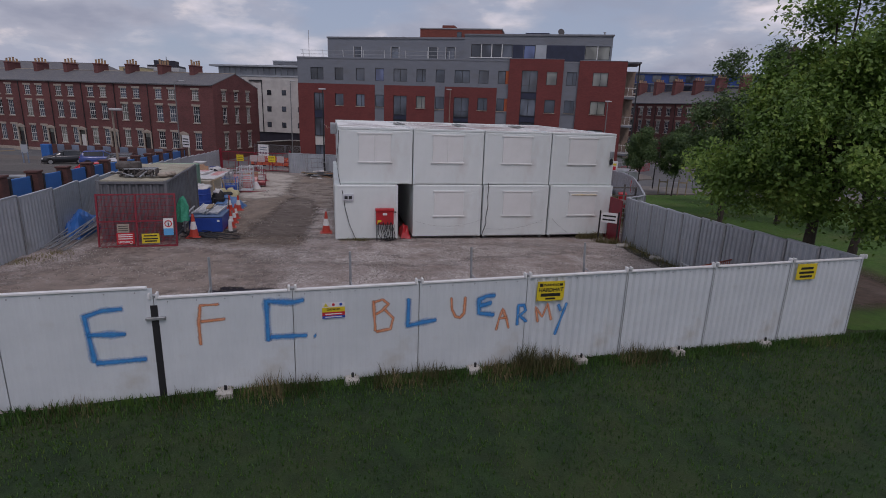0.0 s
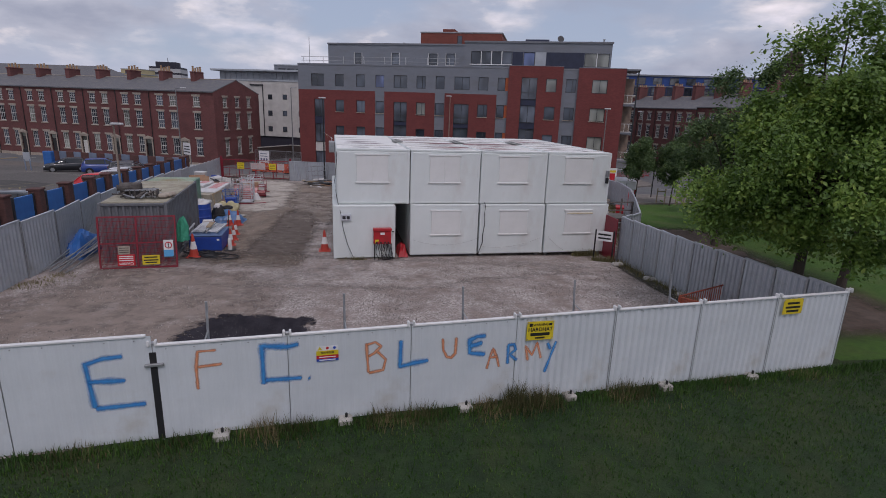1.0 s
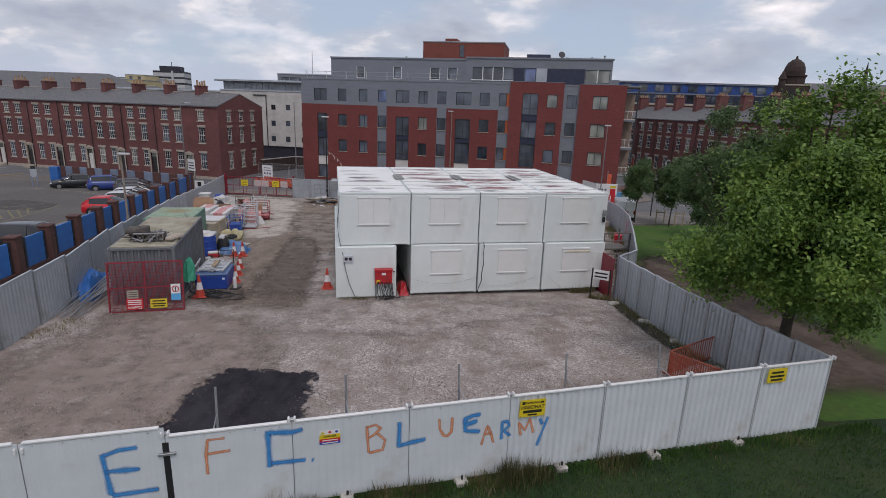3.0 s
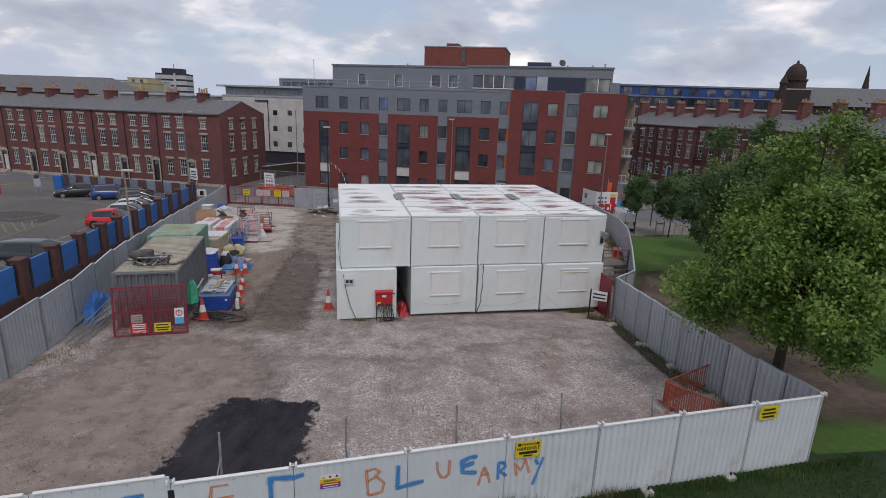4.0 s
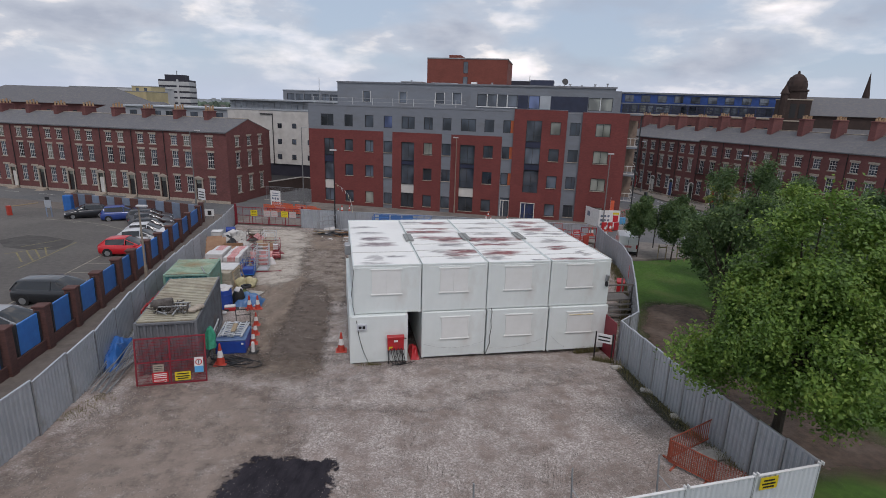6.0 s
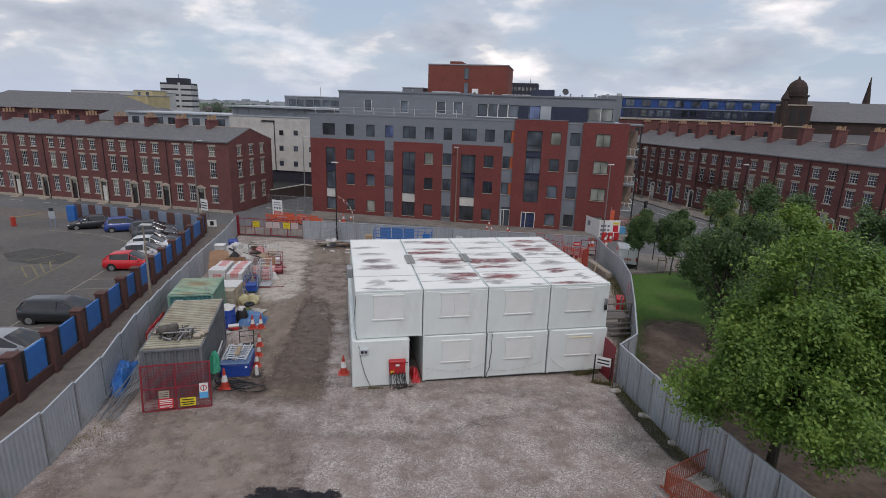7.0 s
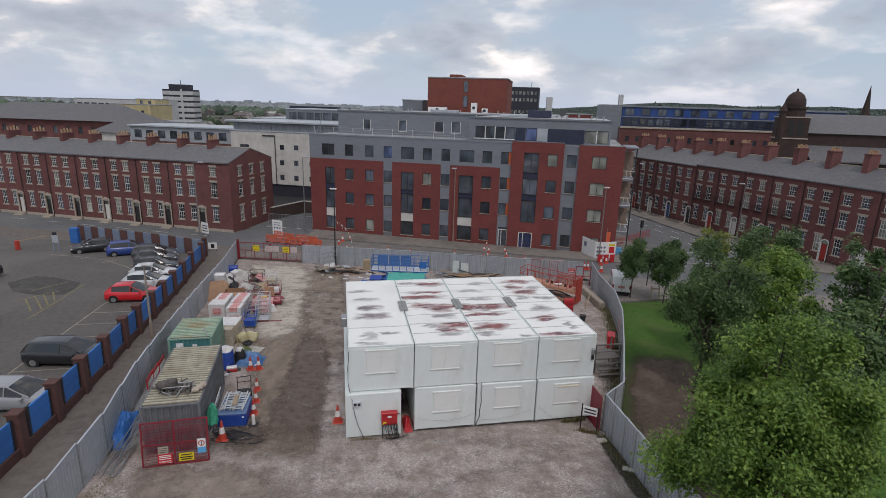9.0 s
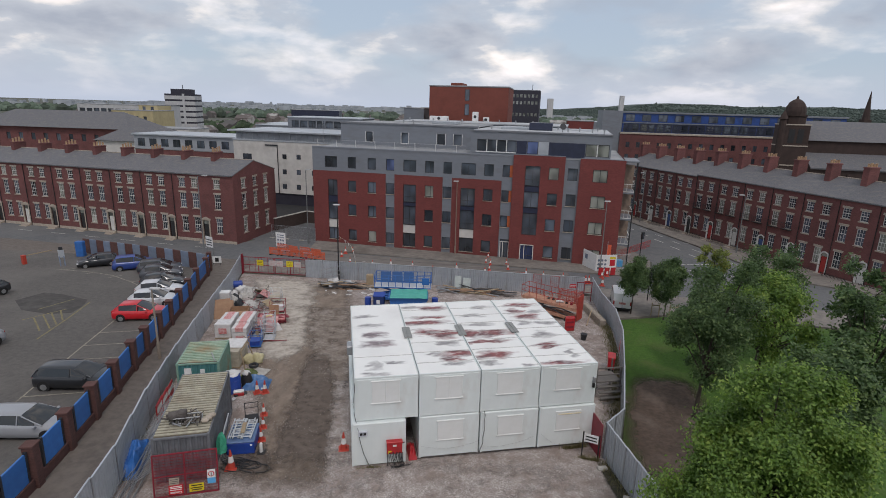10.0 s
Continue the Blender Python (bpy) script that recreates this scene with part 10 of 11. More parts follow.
for x, y, h in ((25.4, 72.6, 3.6), (19.5, 51.6, 3.6), (30.8, 64.9, 3.4)):
    tl = thing("traffic_light", on(x, y, 20), "black traffic light on a slim post", "traffic light", "traffic lights")
    part("post", Geo().tube((0, 0, 0), (0, 0, h), 0.05, 8), M_IRON, tl)
    hd = part("head", Geo().box(-0.2, -0.25, h - 1.0, 0.2, 0.02, h, 0.03), M_IRON, tl)
    for k in range(3):
        part("lens", Geo().tube((0, -0.27, h - 0.82 + 0.3 * k), (0, -0.25, h - 0.82 + 0.3 * k), 0.09, 10), M_GLASS, hd)

# road markings
def dash(x, y, l, w, turn, material=M_LINE, up=0.045):
    g = Geo()
    c, s_ = math.cos(radians(turn)), math.sin(radians(turn))
    v = []
    for a, b in ((0, -w / 2), (l, -w / 2), (l, w / 2), (0, w / 2)):
        px, py = x + a * c - b * s_, y + a * s_ + b * c
        v.append((px, py, gz(py) + up))
    g.quad(*v)
    return g


mk = Geo()
for k in range(7):
    d = dash(29.3 + 1.05 * k * 0.9, 92.5 - 4.4 * k, 2.2, 0.15, -72)
    mk.v += d.v
    mk.f = [tuple(range(4 * i, 4 * i + 4)) for i in range(len(mk.v) // 4)]
for k in range(6):
    d = dash(31.5 + 1.15 * k * 0.95, 92.0 - 4.6 * k, 2.0, 0.12, -72)
    mk.v += d.v
for x, y, l, t in ((28, 69, 9, 8), (29, 66.5, 8, -30), (36, 74.5, 6, -72), (24.5, 63, 7, 5), (35, 82, 3.5, -20)):
    mk.v += dash(x, y, l, 0.16, t).v
for k in range(18):
    p = street(-90 + 6 * k, 8.5)
    if -34 < p[0] < -16:
        continue
    mk.v += dash(p[0], p[1], 2.5, 0.12, -11.5).v
mk.f = [tuple(range(4 * i, 4 * i + 4)) for i in range(len(mk.v) // 4)]
setting("road_markings", mk, M_LINE, "worn white road markings", "road markings")

# ---------------------------------------------------------------- car park
pier_top = [(-28.1, 57.0), (-27.2, 54.4), (-25.95, 49.8), (-24.8, 46.0), (-23.9, 42.7), (-23.05, 39.6), (-22.35, 36.8), (-21.55, 33.7), (-20.95, 31.2), (-20.1, 28.1), (-19.4, 25.2), (-18.75, 22.4), (-18.2, 19.6), (-17.7, 16.8)]
M_WALLBR = brick_mat("dark_wall_brick", (0.13, 0.058, 0.048), (0.09, 0.042, 0.036), (0.95, 1.0, 1.05))
M_BLUEPANEL = mat("blue_fence_board", (0.04, 0.19, 0.52), (0.03, 0.14, 0.42), scale=1.2, rough=0.45, vary=0.12)
M_GREYBLUE = mat("grey_blue_board", (0.2, 0.25, 0.33), (0.16, 0.2, 0.27), scale=1.2, rough=0.5, vary=0.1)
cpw = thing("car_park_wall", Matrix.Identity(4), "dark brick piers with bright blue boards between them", "wall", kind="structure")
for k, (x, y) in enumerate(pier_top):
    if k + 1 < len(pier_top):
        a, b = pier_top[k], pier_top[k + 1]
        turn = math.degrees(math.atan2(b[1] - a[1], b[0] - a[0]))
        w = math.dist(a, b)
    m = pose(x, y, gz(y), 0, 0, turn)
    part("pier", Geo().box(-0.24, -0.24, -0.2, 0.24, 0.24, 2.1, 0.02).box(-0.29, -0.29, 2.1, 0.29, 0.29, 2.2, 0.02), M_WALLBR, cpw, "", m)
    if k + 1 < len(pier_top):
        sl = math.degrees(math.atan2(gz(b[1]) - gz(a[1]), w))
        mm = pose(x, y, gz(y), 0, 0, turn) @ pose(0, 0, 0, 0, -sl, 0)
        part("low_wall", Geo().box(0.24, -0.11, -0.2, w - 0.24, 0.11, 0.55, 0.01), M_WALLBR, cpw, "", mm)
        fb_ = part("board", Geo().box(0.55, -0.05, 0.55, w - 0.75, 0.05, 1.95, 0.02), M_BLUEPANEL, cpw, "bright blue fence board", mm)
        part("board_frame", Geo().box(0.42, -0.06, 0.5, 0.55, 0.06, 2.0).box(w - 0.75, -0.06, 0.5, w - 0.62, 0.06, 2.0), M_FRAME, fb_)
bwp = [(-28.7, 57.2), (-33.4, 59.05), (-38.4, 60.75), (-43.0, 62.1), (-47.4, 63.4)]
cpb = thing("car_park_back_wall", Matrix.Identity(4), "brown and grey-blue panelled wall at the back of the car park", "wall", kind="structure")
for a, b in zip(bwp[:-1], bwp[1:]):
    turn, w = math.degrees(math.atan2(b[1] - a[1], b[0] - a[0])), math.dist(a, b)
    n = 4
    for k in range(n):
        x, y = a[0] + (b[0] - a[0]) * k / n, a[1] + (b[1] - a[1]) * k / n
        part("panel", Geo().box(0.02, -0.06, -0.1, w / n - 0.02, 0.06, 1.9, 0.02), M_WALLBR if k % 2 else M_GREYBLUE, cpb, "", pose(x, y, gz(y), 0, 0, turn))
lines = Geo()


def line_along(pts, w):
    """A painted stripe of width w through ground points."""
    g_ = Geo()
    for (xa, ya), (xb, yb) in zip(pts[:-1], pts[1:]):
        l_ = math.dist((xa, ya), (xb, yb))
        nx, ny = -(yb - ya) / l_ * w / 2, (xb - xa) / l_ * w / 2
        g_.quad(*[(px, py, gz(py) + 0.036) for px, py in ((xa + nx, ya + ny), (xa - nx, ya - ny), (xb - nx, yb - ny), (xb + nx, yb + ny))])
    return g_


strokes = [[(-24.5, 24.0), (-26.8, 34.0), (-28.35, 41.0), (-29.9, 46.5), (-31.0, 49.1), (-33.6, 51.15), (-37.0, 53.3), (-40.5, 54.4), (-44.5, 54.9)]]
for k in range(9):
    y = 27.1 + 2.55 * k
    x = -25.3 - (y - 27.1) * 0.222
    strokes.append([(x, y), (x + 4.4, y + 1.25)])
for k in range(4):
    x, y = -33.6 - 3.3 * k, 51.2 + 1.15 * k
    strokes.append([(x, y), (x + 2.6, y + 4.2)])
for st_pts in strokes:
    q = line_along(st_pts, 0.11)
    lines.add(q.v, q.f)
setting("bay_markings", lines, M_BAY, "worn pale lines of the parking bays", "road markings")
hat = Geo()
for st_pts in ([(-34.9, 39.9), (-32.2, 37.15)], [(-34.65, 40.6), (-31.8, 37.7)], [(-34.5, 41.3), (-31.95, 38.6)], [(-34.2, 42.0), (-32.2, 39.6)], [(-31.1, 35.5), (-32.06, 39.8), (-33.3, 44.5)], [(-36.2, 41.9), (-35.2, 45.1)], [(-35.4, 39.3), (-33.9, 42.3)]):
    q = line_along(st_pts, 0.13)
    hat.add(q.v, q.f)
setting("hatched_marking", hat, M_LINE_Y, "faded yellow hatching on the car park", "road markings")
sheet("tarmac_island", [(-39.3, 46.6), (-37.3, 46.3), (-33.9, 45.0), (-33.1, 43.2), (-32.8, 41.4), (-34.6, 40.9), (-37.4, 41.6), (-40.0, 44.0)], M_ISLAND, 0.034, "darker patched asphalt in the car park", "asphalt patch")
# blocks stand in for a standing figure; the sign form is made up
pm = thing("figure_stand_in", on(-44.9, 56.4, 25), "blocky stand-in for a standing figure: two legs, pale trunk, dark head", "sign")
part("board", Geo().box(-0.3, -0.03, 1.05, 0.3, 0.03, 1.95, 0.01), M_HOARD_G, pm)
for x in (-0.22, 0.22):
    part("post", Geo().box(x - 0.05, -0.05, 0, x + 0.05, -0.03, 1.2).box(x - 0.05, 0.03, 0, x + 0.05, 0.05, 1.2).box(x - 0.05, -0.03, 0, x + 0.05, 0.03, 1.05), M_GREYBLUE, pm)
part("header", Geo().box(-0.2, -0.04, 1.95, 0.2, 0.04, 2.3, 0.01), M_FRAME, pm)
bb2 = thing("boom_barrier", on(-49.6, 56.6, 66), "long pale boom barrier at the car park entrance", "boom barrier")
part("housing", Geo().box(-0.2, -0.2, 0, 0.2, 0.2, 1.1, 0.03), M_ORANGE, bb2)
part("boom", Geo().box(0, -0.04, 0.95, 3.0, 0.04, 1.05, 0.01), M_WOOD, bb2)
bs3 = thing("blue_cabinet", on(-46.9, 61.2, 8), "blue upright cabinet beside the wall", "cabinet")
part("body", Geo().box(0, 0, 0.0, 0.9, 0.7, 1.9, 0.05), M_BLUESTEEL, bs3)

M_TYRE = mat("tyre_rubber", (0.014, 0.014, 0.015), None, scale=6, rough=0.8)
M_RIM = mat("alloy_rim", (0.4, 0.41, 0.42), None, scale=4, rough=0.35, metal=0.7)
M_CARGLASS = mat("car_glass", (0.012, 0.014, 0.016), None, scale=1, rough=0.05, spec=0.9)
M_LAMP_R = mat("tail_lamp", (0.35, 0.01, 0.012), None, scale=3, rough=0.2)
M_LAMP_W = mat("head_lamp", (0.7, 0.71, 0.72), None, scale=3, rough=0.15)
PAINT = {}


def paint(c):
    if c not in PAINT:
        m = mat("car_paint_%d" % len(PAINT), c, tuple(v * 0.93 for v in c), scale=1.0, rough=0.28)
        m.node_tree.nodes["Principled BSDF"].inputs["Coat Weight"].default_value = 0.6
        PAINT[c] = m
    return PAINT[c]


def weld(geo):
    """Joins vertices at one place, so that the skin shades smoothly."""
    first, index = {}, []
    for q in geo.v:
        index.append(first.setdefault(tuple(round(c, 4) for c in q), len(first)))
    geo.v, geo.f, geo.smooth = list(first), [tuple(index[i] for i in q) for q in geo.f], True


def car(x, y, turn, c, label, l=4.1, w=1.74, h=1.48, style="hatch"):
    """A parked car; its nose points along +x of its own frame."""
    t = thing("parked_car", on(x, y, turn, 0.03), label, "car", "parked cars")
    p = paint(c)
    a, b = -l / 2, l / 2
    hw, k = w / 2, h / 1.48

    def skin(geo, ring_a, ring_b, strips):
        for j in strips:
            geo.add([ring_a[j], ring_b[j], ring_b[j + 1], ring_a[j + 1]], [(0, 1, 2, 3)])

    # lower body: (x, share of the half width, underside, shoulder)
    rings = []
    for x0, f, z0, z1 in ((a, 0.76, 0.4, 0.7), (a + 0.03, 0.88, 0.3, 0.84), (a + 0.12, 0.95, 0.24, 0.94), (a + 0.5, 1.0, 0.2, 1.0), (-0.6, 1.0, 0.19, 0.98), (0.5, 1.0, 0.19, 0.96),
                          (b - 1.25, 0.99, 0.2, 0.96), (b - 0.7, 0.97, 0.2, 0.9), (b - 0.3, 0.92, 0.22, 0.81), (b - 0.1, 0.84, 0.26, 0.71), (b - 0.02, 0.75, 0.3, 0.6), (b, 0.65, 0.36, 0.52)):
        d, z1 = f * hw, z1 * k
        half = [(-0.86 * d, z0), (-0.97 * d, z0 + 0.1 * (z1 - z0)), (-d, z0 + 0.45 * (z1 - z0)), (-0.975 * d, z0 + 0.78 * (z1 - z0)), (-0.9 * d, z1 - 0.03), (-0.7 * d, z1), (-0.3 * d, z1 + 0.015)]
        rings.append([(x0, y0, z) for y0, z in half] + [(x0, -y0, z) for y0, z in half[::-1]])
    g = Geo()
    n = len(rings[0])
    g.v = [v for ring in rings for v in ring]
    for i in range(len(rings) - 1):
        g.f += [(i * n + j, i * n + (j + 1) % n, (i + 1) * n + (j + 1) % n, (i + 1) * n + j) for j in range(n)]
    g.f += [tuple(range(n))[::-1], tuple(range(len(rings) * n - n, len(rings) * n))]
    g.smooth = True
    part("body", g, p, t)
    # cabin: glass all round under a painted roof
    zb = 0.95 * k
    r0, r1 = {"hatch": (0.1, 0.62), "estate": (0.08, 0.4), "suv": (0.1, 0.45)}[style]
    line = [(a + r0, 0.0), (a + (r0 + r1) / 2, 0.58), (a + r1, 0.87), (a + r1 + 0.5, 0.97), (0.0, 1.0), (b - 2.05, 0.93), (b - 1.7, 0.7), (b - 1.35, 0.34), (b - 1.0, 0.0)]
    rings = []
    for x0, f in line:
        zt = zb + (h - zb) * f
        d0, d1 = 0.89 * hw, (0.89 - 0.19 * f) * hw
        half = [(-d0, zb - 0.02), (-d1, zb + (zt - zb) * 0.86), (-d1 * 0.9, zb + (zt - zb) * 0.97), (-d1 * 0.45, zt)]
        rings.append([(x0, y0, z) for y0, z in half] + [(x0, -y0, z) for y0, z in half[::-1]])
    gh, rf = Geo(), Geo()
    for i in range(len(rings) - 1):
        skin(gh if 2 <= i <= 6 else rf, rings[i], rings[i + 1], (0, 6))
        skin(rf if 2 <= i <= 4 else gh, rings[i], rings[i + 1], (1, 2, 3, 4, 5))
    weld(rf)
    weld(gh)
    part("glazing", gh, M_CARGLASS, t, "dark car windows")
    part("roof", rf, p, t)
    for s_ in (-1, 1):
        for i, j in ((0, 2), (4, 4), (8, 5)):
            lo_, hi_ = rings[i][0], rings[j][1]
            part("pillar", Geo().tube((lo_[0], s_ * lo_[1], lo_[2]), (hi_[0], s_ * hi_[1], hi_[2]), 0.038, 5), p, t)
        for sx_ in (a + 0.75, b - 0.8):
            part("wheel_arch", Geo().tube((sx_, s_ * (hw - 0.1), 0.33), (sx_, s_ * (hw + 0.002), 0.33), 0.37, 18), M_TYRE, t)
    for sx_ in (a + 0.75, b - 0.8):
        for sy_ in (-1, 1):
            wheel = part("wheel", Geo().tube((sx_, sy_ * (hw - 0.2), 0.31), (sx_, sy_ * (hw + 0.005), 0.31), 0.31, 18), M_TYRE, t)
            part("rim", Geo().tube((sx_, sy_ * (hw - 0.02), 0.31), (sx_, sy_ * (hw + 0.015), 0.31), 0.2, 14), M_RIM, wheel)
    for sy_ in (-1, 1):
        part("headlight", Geo().cbox(b - 0.16, sy_ * hw * 0.66, 0.62 * k, 0.26, 0.34, 0.13, 0.03), M_LAMP_W, t)
        part("tail_light", Geo().cbox(a + 0.1, sy_ * hw * 0.74, 0.8 * k, 0.14, 0.2, 0.26, 0.03), M_LAMP_R, t)
        part("mirror", Geo().cbox(b - 1.3, sy_ * (hw + 0.06), 0.93 * k, 0.14, 0.2, 0.13, 0.03), p, t)
    part("number_plate", Geo().box(b - 0.005, -0.26, 0.38, b + 0.012, 0.26, 0.49), M_SIGNWHITE, t)
    part("number_plate", Geo().box(a - 0.012, -0.26, 0.52, a + 0.005, 0.26, 0.63), M_YELLOW, t)
    part("bumper_trim", Geo().box(b - 0.1, -hw * 0.7, 0.24, b + 0.008, hw * 0.7, 0.36, 0.02), M_TYRE, t)
    return t


car(-26.3, 40.9, 10, (0.6, 0.012, 0.02), "bright red hatchback parked nose to the blue fence")
car(-27.2, 44.4, 12, (0.58, 0.6, 0.62), "pale silver hatchback parked in a bay")
car(-28.4, 47.4, 14, (0.62, 0.63, 0.65), "white hatchback parked in a bay")
car(-29.6, 50.1, 16, (0.02, 0.024, 0.03), "black hatchback parked in a bay")
car(-31.6, 53.3, 20, (0.07, 0.075, 0.085), "dark grey hatchback parked in a bay")
car(-33.1, 55.6, 22, (0.05, 0.055, 0.065), "dark grey estate parked in a bay", 4.4, 1.76, 1.48, "estate")
car(-36.6, 56.6, 30, (0.025, 0.06, 0.26), "dark blue sport utility car parked with roof bars", 4.4, 1.82, 1.62, "suv")
car(-41.3, 57.2, 215, (0.016, 0.018, 0.022), "black hatchback parked nose outwards")
car(-23.0, 28.9, 4, (0.014, 0.016, 0.02), "black estate car parked by the blue fence", 4.6, 1.8, 1.5, "estate")
car(-21.8, 23.6, 4, (0.3, 0.31, 0.33), "silver grey saloon parked by the blue fence", 4.5, 1.78, 1.45, "estate")
car(-43.5, 44.5, 250, (0.02, 0.022, 0.026), "black car parked in the middle rows")
car(-34.0, 33.0, 250, (0.3, 0.31, 0.33), "grey car parked in the middle rows")
# white van beyond the grass
vn = thing("parked_van", on(16.2, 49.6, 78, 0.1), "small white panel van parked at the kerb", "van")
pv = paint((0.8, 0.81, 0.82))
g = Geo()
prof = [(-2.0, 0.3), (-2.05, 1.2), (-1.95, 1.85), (0.5, 1.9), (0.95, 1.75), (1.5, 1.1), (2.05, 0.95), (2.1, 0.35)]
g.prism(prof, -0.82, 0.82)
part("body", g, pv, vn)
part("rear_seam", Geo().box(-2.065, -0.012, 0.5, -2.03, 0.012, 1.75), M_FRAME, vn)
part("windscreen", Geo().add([(0.98, -0.72, 1.72), (1.5, -0.76, 1.14), (1.5, 0.76, 1.14), (0.98, 0.72, 1.72), (0.96, -0.72, 1.74), (0.96, 0.72, 1.74)], [(0, 1, 2, 3)]), M_CARGLASS, vn)
part("side_window", Geo().box(0.3, -0.835, 1.15, 1.0, -0.82, 1.62).box(0.3, 0.82, 1.15, 1.0, 0.835, 1.62), M_CARGLASS, vn)
part("logo_bar", Geo().box(-2.075, -0.3, 0.85, -2.04, 0.3, 1.05), M_PINK, vn, "red mark on the back door")
for sx_ in (-1.3, 1.35):
    for sy_ in (-1, 1):
        wheel = part("wheel", Geo().tube((sx_, sy_ * 0.66, 0.31), (sx_, sy_ * 0.84, 0.31), 0.31, 16), M_TYRE, vn)
        part("rim", Geo().tube((sx_, sy_ * 0.8, 0.31), (sx_, sy_ * 0.85, 0.31), 0.18, 12), M_RIM, wheel)
for sy_ in (-1, 1):
    part("tail_light", Geo().box(-2.08, sy_ * 0.76 - 0.06, 0.8, -2.0, sy_ * 0.76 + 0.06, 1.15), M_LAMP_R, vn)
part("bumper", Geo().box(-2.14, -0.8, 0.3, -2.0, 0.8, 0.5, 0.03), M_TYRE, vn)

# ---------------------------------------------------------------- trees
M_BARK = mat("tree_bark", (0.075, 0.058, 0.045), (0.045, 0.036, 0.028), scale=7, rough=0.95, bump=0.6, stretch=(1, 1, 0.25))
M_LEAF_A = leaf_mat("bright_leaves", (0.044, 0.098, 0.016), (0.138, 0.245, 0.037), (0.32, 0.42, 0.085))
M_LEAF_B = leaf_mat("dark_leaves", (0.03, 0.062, 0.02), (0.078, 0.142, 0.045), (0.19, 0.265, 0.085))
M_LEAF_C = leaf_mat("yellow_green_leaves", (0.09, 0.125, 0.03), (0.2, 0.24, 0.05), (0.36, 0.37, 0.09))


def tree(x, y, hgt, trunk_h, rx, ry, lean, leaf, leaf_size, n_clumps, per, seed, label, trunk_r=0.16, z_low=None, off=(0, 0), taper=0.0, lobe=(0.14, 0.36), droop=0.0):
    r = np.random.RandomState(seed)
    t = thing("tree", on(x, y, 0, -0.05), label, "tree")
    g = Geo()
    top = Vector((lean[0], lean[1], trunk_h))
    mids = [Vector((0, 0, 0)), Vector((lean[0] * 0.25, lean[1] * 0.25, trunk_h * 0.35)), Vector((lean[0] * 0.6, lean[1] * 0.6, trunk_h * 0.7)), top]
    for i in range(3):
        g.tube(mids[i], mids[i + 1], trunk_r * (1 - 0.2 * i), 9, trunk_r * (0.8 - 0.2 * i))
    part("trunk", g, M_BARK, t)
    lo = z_low if z_low is not None else trunk_h * 0.75
    cen = Vector((top.x + off[0], top.y + off[1], (hgt + lo) / 2))
    rz = (hgt - lo) / 2
    clumps = []
    n_lobe = max(11, n_clumps // 9)
    lobes = []
    for i in range(n_lobe):
        zz = 1 - 2 * (i + 0.5) / n_lobe
        aa = 2.39996 * i + r.uniform(-0.5, 0.5)
        rr = math.sqrt(1 - zz * zz)
        d = Vector((rr * math.cos(aa), rr * math.sin(aa), zz))
        k = r.uniform(0.4, 0.98) * (0.9 + 0.5 * noise.noise(d * 2.0 + Vector((seed, 0, 0))))
        lr = r.uniform(*lobe)
        slim = 1 - taper * d.z
        lobes.append((cen + Vector((d.x * rx * slim, d.y * ry * slim, d.z * rz + droop * d.x * rx)) * min(k, 1.02 - 0.8 * lr), lr))
    while len(clumps) < n_clumps:
        c, lr = lobes[r.randint(n_lobe)]
        d = Vector(r.normal(0, 1, 3))
        d.normalize()
        clumps.append(c + Vector((d.x * rx, d.y * ry, d.z * rz * 0.8)) * lr * r.uniform(0.5, 1.0))
    for c in clumps[: min(30, max(8, n_clumps // 5))]:
        s0 = mids[2].lerp(top, r.uniform(0, 1))
        mid_ = s0.lerp(c, 0.5) + Vector((0, 0, 0.12 * (c - s0).length))
        part("limb", Geo().tube(s0, mid_, trunk_r * 0.36, 6, trunk_r * 0.22).tube(mid_, c, trunk_r * 0.22, 5, trunk_r * 0.06), M_BARK, t)
    v, f = [], []
    for c in clumps:
        rad = r.uniform(0.4, 1.1) * 0.13 * (rx + ry + rz) / 3 + 0.1
        for _ in range(per):
            p = c + Vector(r.normal(0, rad * 0.55, 3))
            nrm = Vector(r.normal(0, 1, 3)) + Vector((0, -0.3, 0.9)) + (p - cen).normalized() * 0.7
            nrm.normalize()
            a = nrm.orthogonal().normalized()
            a = (Matrix.Rotation(r.uniform(0, 6.28), 3, nrm) @ a)
            b = nrm.cross(a)
            s = leaf_size * r.uniform(0.6, 1.25)
            q = len(v)
            v += [tuple(p - a * s), tuple(p - b * s * 0.55 - a * s * 0.1 + nrm * s * 0.12), tuple(p + a * s), tuple(p + b * s * 0.55 - a * s * 0.1 + nrm * s * 0.12)]
            f += [(q, q + 1, q + 2), (q, q + 2, q + 3)]
    g = Geo()
    g.v, g.f = v, f
    part("crown", g, leaf, t, "crown of separate leaves with gaps")
    return t


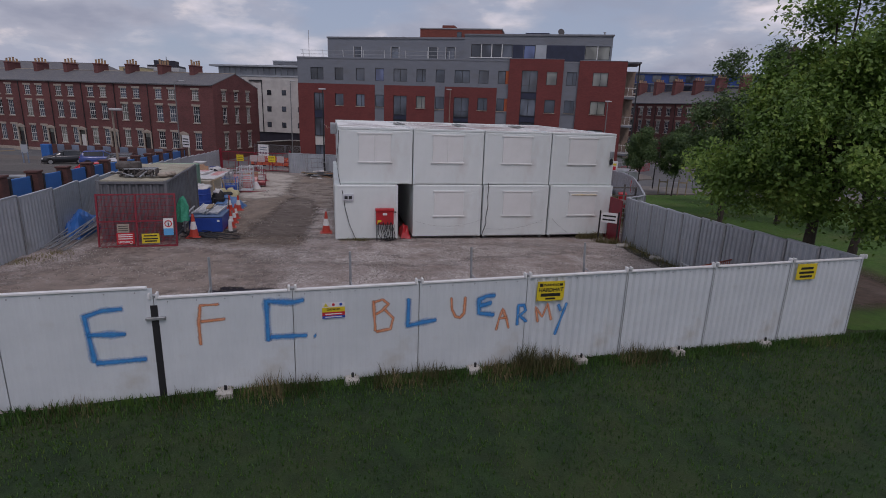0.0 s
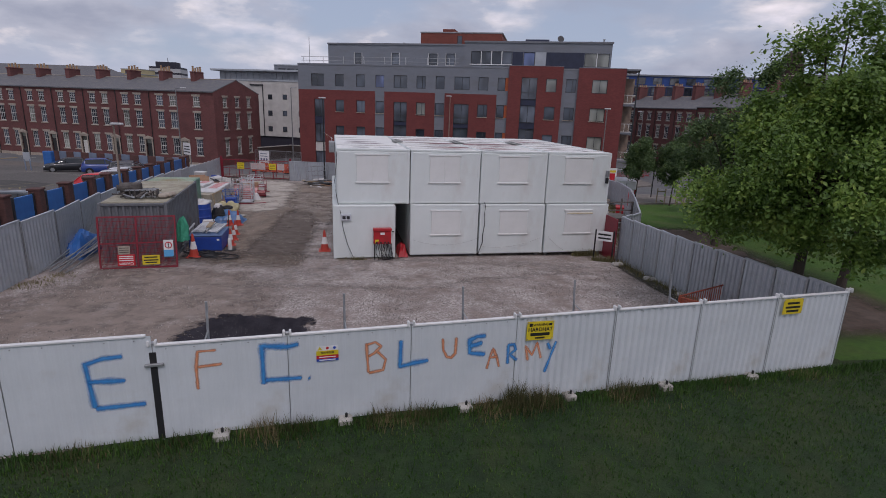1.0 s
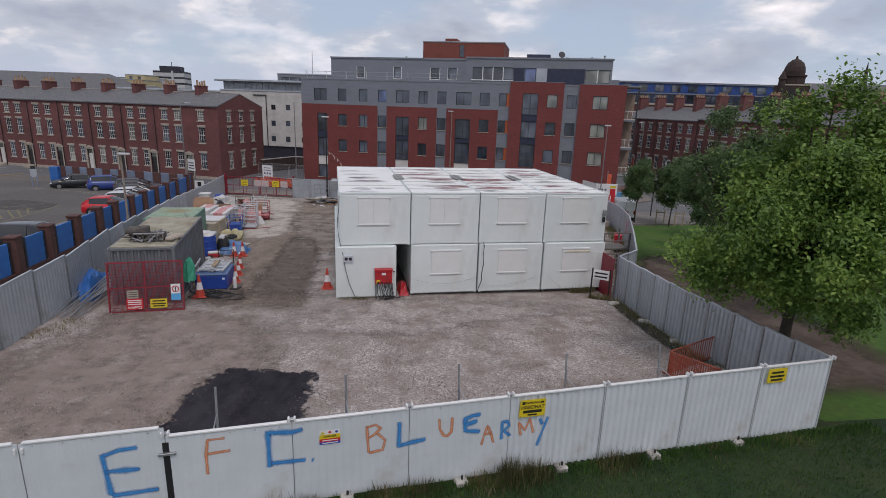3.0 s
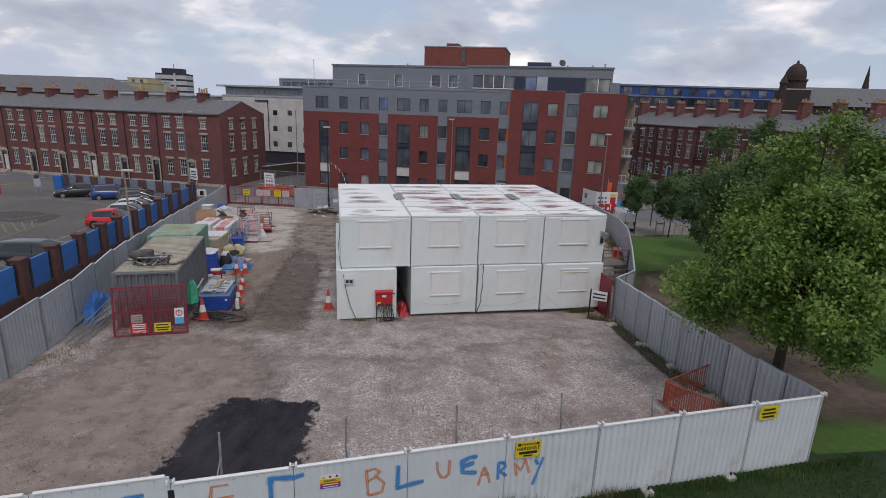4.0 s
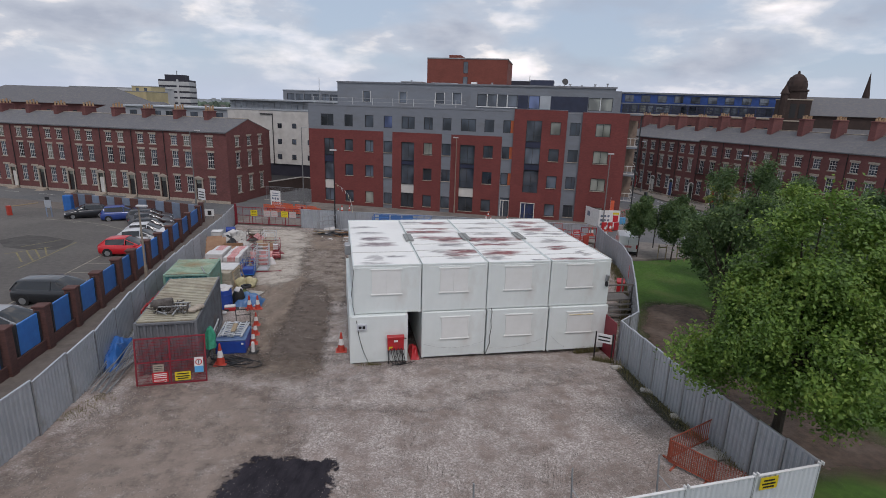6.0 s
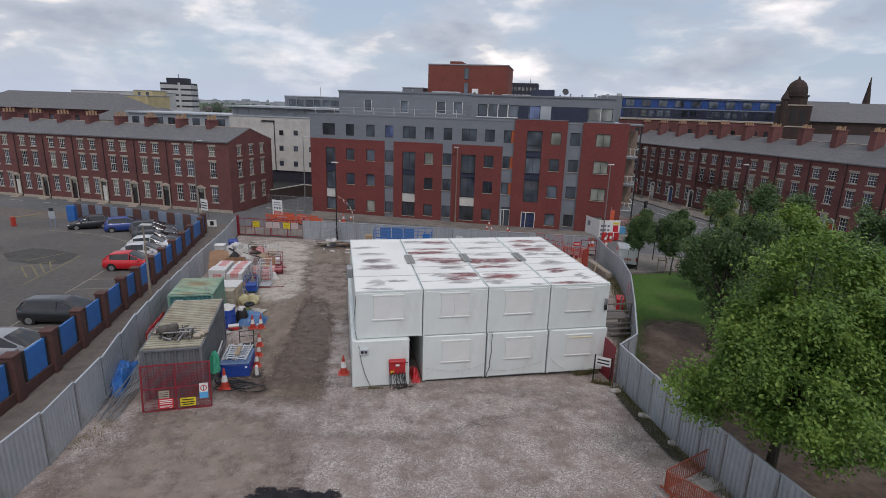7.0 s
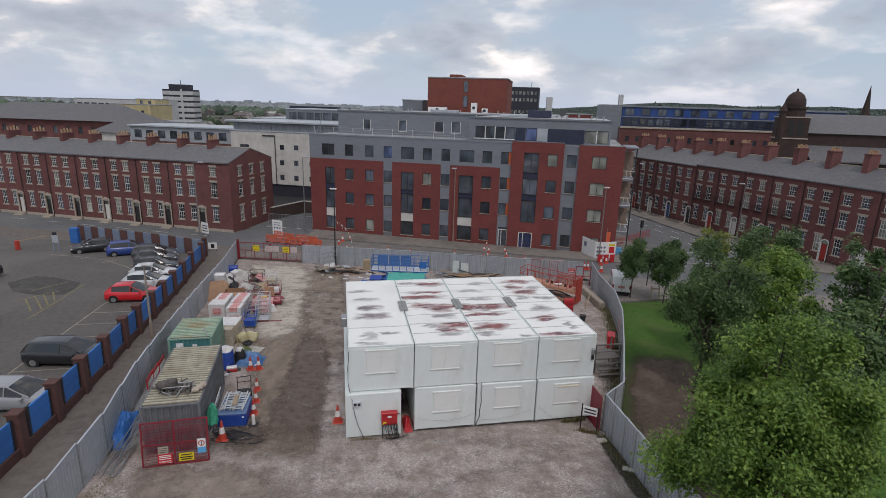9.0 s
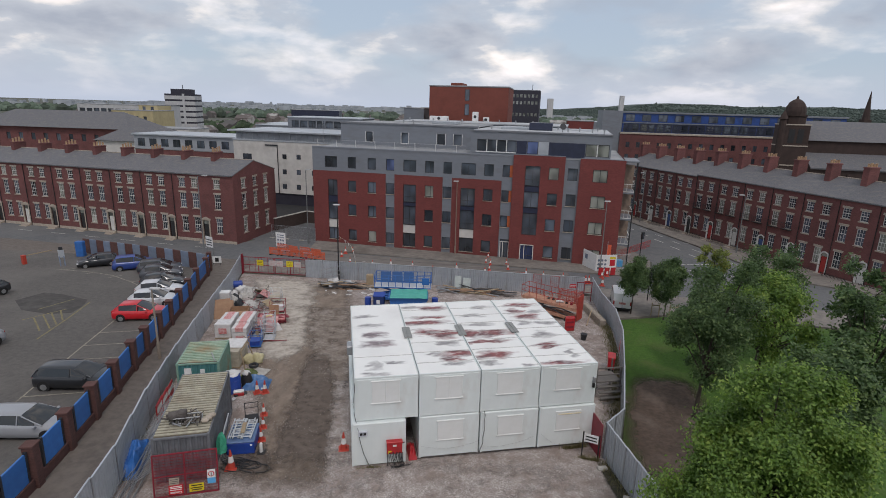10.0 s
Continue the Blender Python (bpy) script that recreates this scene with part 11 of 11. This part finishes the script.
tree(10.95, 15.9, 9.0, 3.8, 3.75, 3.2, (0.2, 0.2), M_LEAF_A, 0.072, 430, 200, 3, "broad green tree with large lobed leaves behind the hoarding", 0.22, 1.7, (-0.3, -0.35), 0.35, (0.1, 0.27), 0.22)
tree(14.6, 28.4, 9.6, 3.4, 2.7, 2.7, (0.3, 0.3), M_LEAF_B, 0.085, 190, 110, 5, "dark green tree standing in bare soil", 0.15, 1.9, (0.6, 0.4))
tree(19.5, 31.5, 9.2, 3.2, 2.8, 2.8, (0.3, 0.2), M_LEAF_A, 0.10, 160, 90, 6, "bright green tree on the grass", 0.16, 2.2)
tree(23.0, 37.5, 9.0, 3.0, 2.7, 2.7, (0.2, 0.2), M_LEAF_B, 0.1, 140, 90, 7, "green tree on the grass among others", 0.15, 1.8)
tree(16.45, 47.0, 5.8, 2.6, 1.75, 1.7, (0.05, 0.0), M_LEAF_B, 0.085, 210, 110, 8, "small dark green street tree with a slim trunk", 0.07, 2.0, (0, 0), 0.2)
tree(19.1, 46.0, 6.6, 2.2, 1.8, 1.7, (0.1, 0.0), M_LEAF_B, 0.09, 190, 100, 9, "small green street tree with a slim trunk", 0.07, 1.3, (0, 0), 0.3)
tree(17.6, 34.5, 6.6, 2.6, 2.1, 2.1, (0.1, 0.2), M_LEAF_B, 0.09, 110, 90, 10, "dense dark green tree on the grass", 0.12, 1.2)
tree(19.8, 40.2, 6.4, 2.5, 2.2, 2.0, (0.1, 0.1), M_LEAF_B, 0.09, 120, 90, 12, "dense green tree on the grass", 0.12, 1.2)
tree(23.6, 47.3, 7.4, 3.0, 1.5, 1.5, (0.0, 0.0), M_LEAF_C, 0.11, 50, 60, 13, "open yellow-green tree with thin limbs", 0.1, 3.4)
tree(25.9, 43.0, 8.3, 3.0, 2.6, 2.4, (0.1, 0.0), M_LEAF_B, 0.12, 80, 75, 14, "green tree at the edge of the grass", 0.14, 2.8)
tree(15.8, 20.5, 9.2, 3.4, 2.9, 2.9, (0.4, 0.2), M_LEAF_B, 0.10, 180, 110, 15, "dark green tree in the shade of others", 0.18, 2.0)
tree(22.5, 27.0, 9.5, 3.4, 3.2, 3.2, (0.2, 0.2), M_LEAF_B, 0.13, 110, 70, 16, "dark green tree in the shade of others", 0.18, 1.8)
tree(31.5, 40.0, 8.0, 3.0, 3.0, 3.0, (0.2, 0.2), M_LEAF_B, 0.14, 80, 60, 17, "dark green tree at the edge of the grass", 0.16, 1.5)
for x, y in ((18.6, 46.8), (20.1, 46.4)):
    tg = thing("tree_guard", on(x, y), "pair of pale timber stakes beside a street tree", "tree stake", "tree stakes")
    part("stake", Geo().tube((-0.35, 0, 0), (-0.35, 0, 1.4), 0.05, 6).tube((0.35, 0, 0), (0.35, 0, 1.4), 0.05, 6), M_WOOD, tg)
    part("rail", Geo().box(-0.35, -0.03, 1.1, 0.35, 0.03, 1.2), M_WOOD, tg)
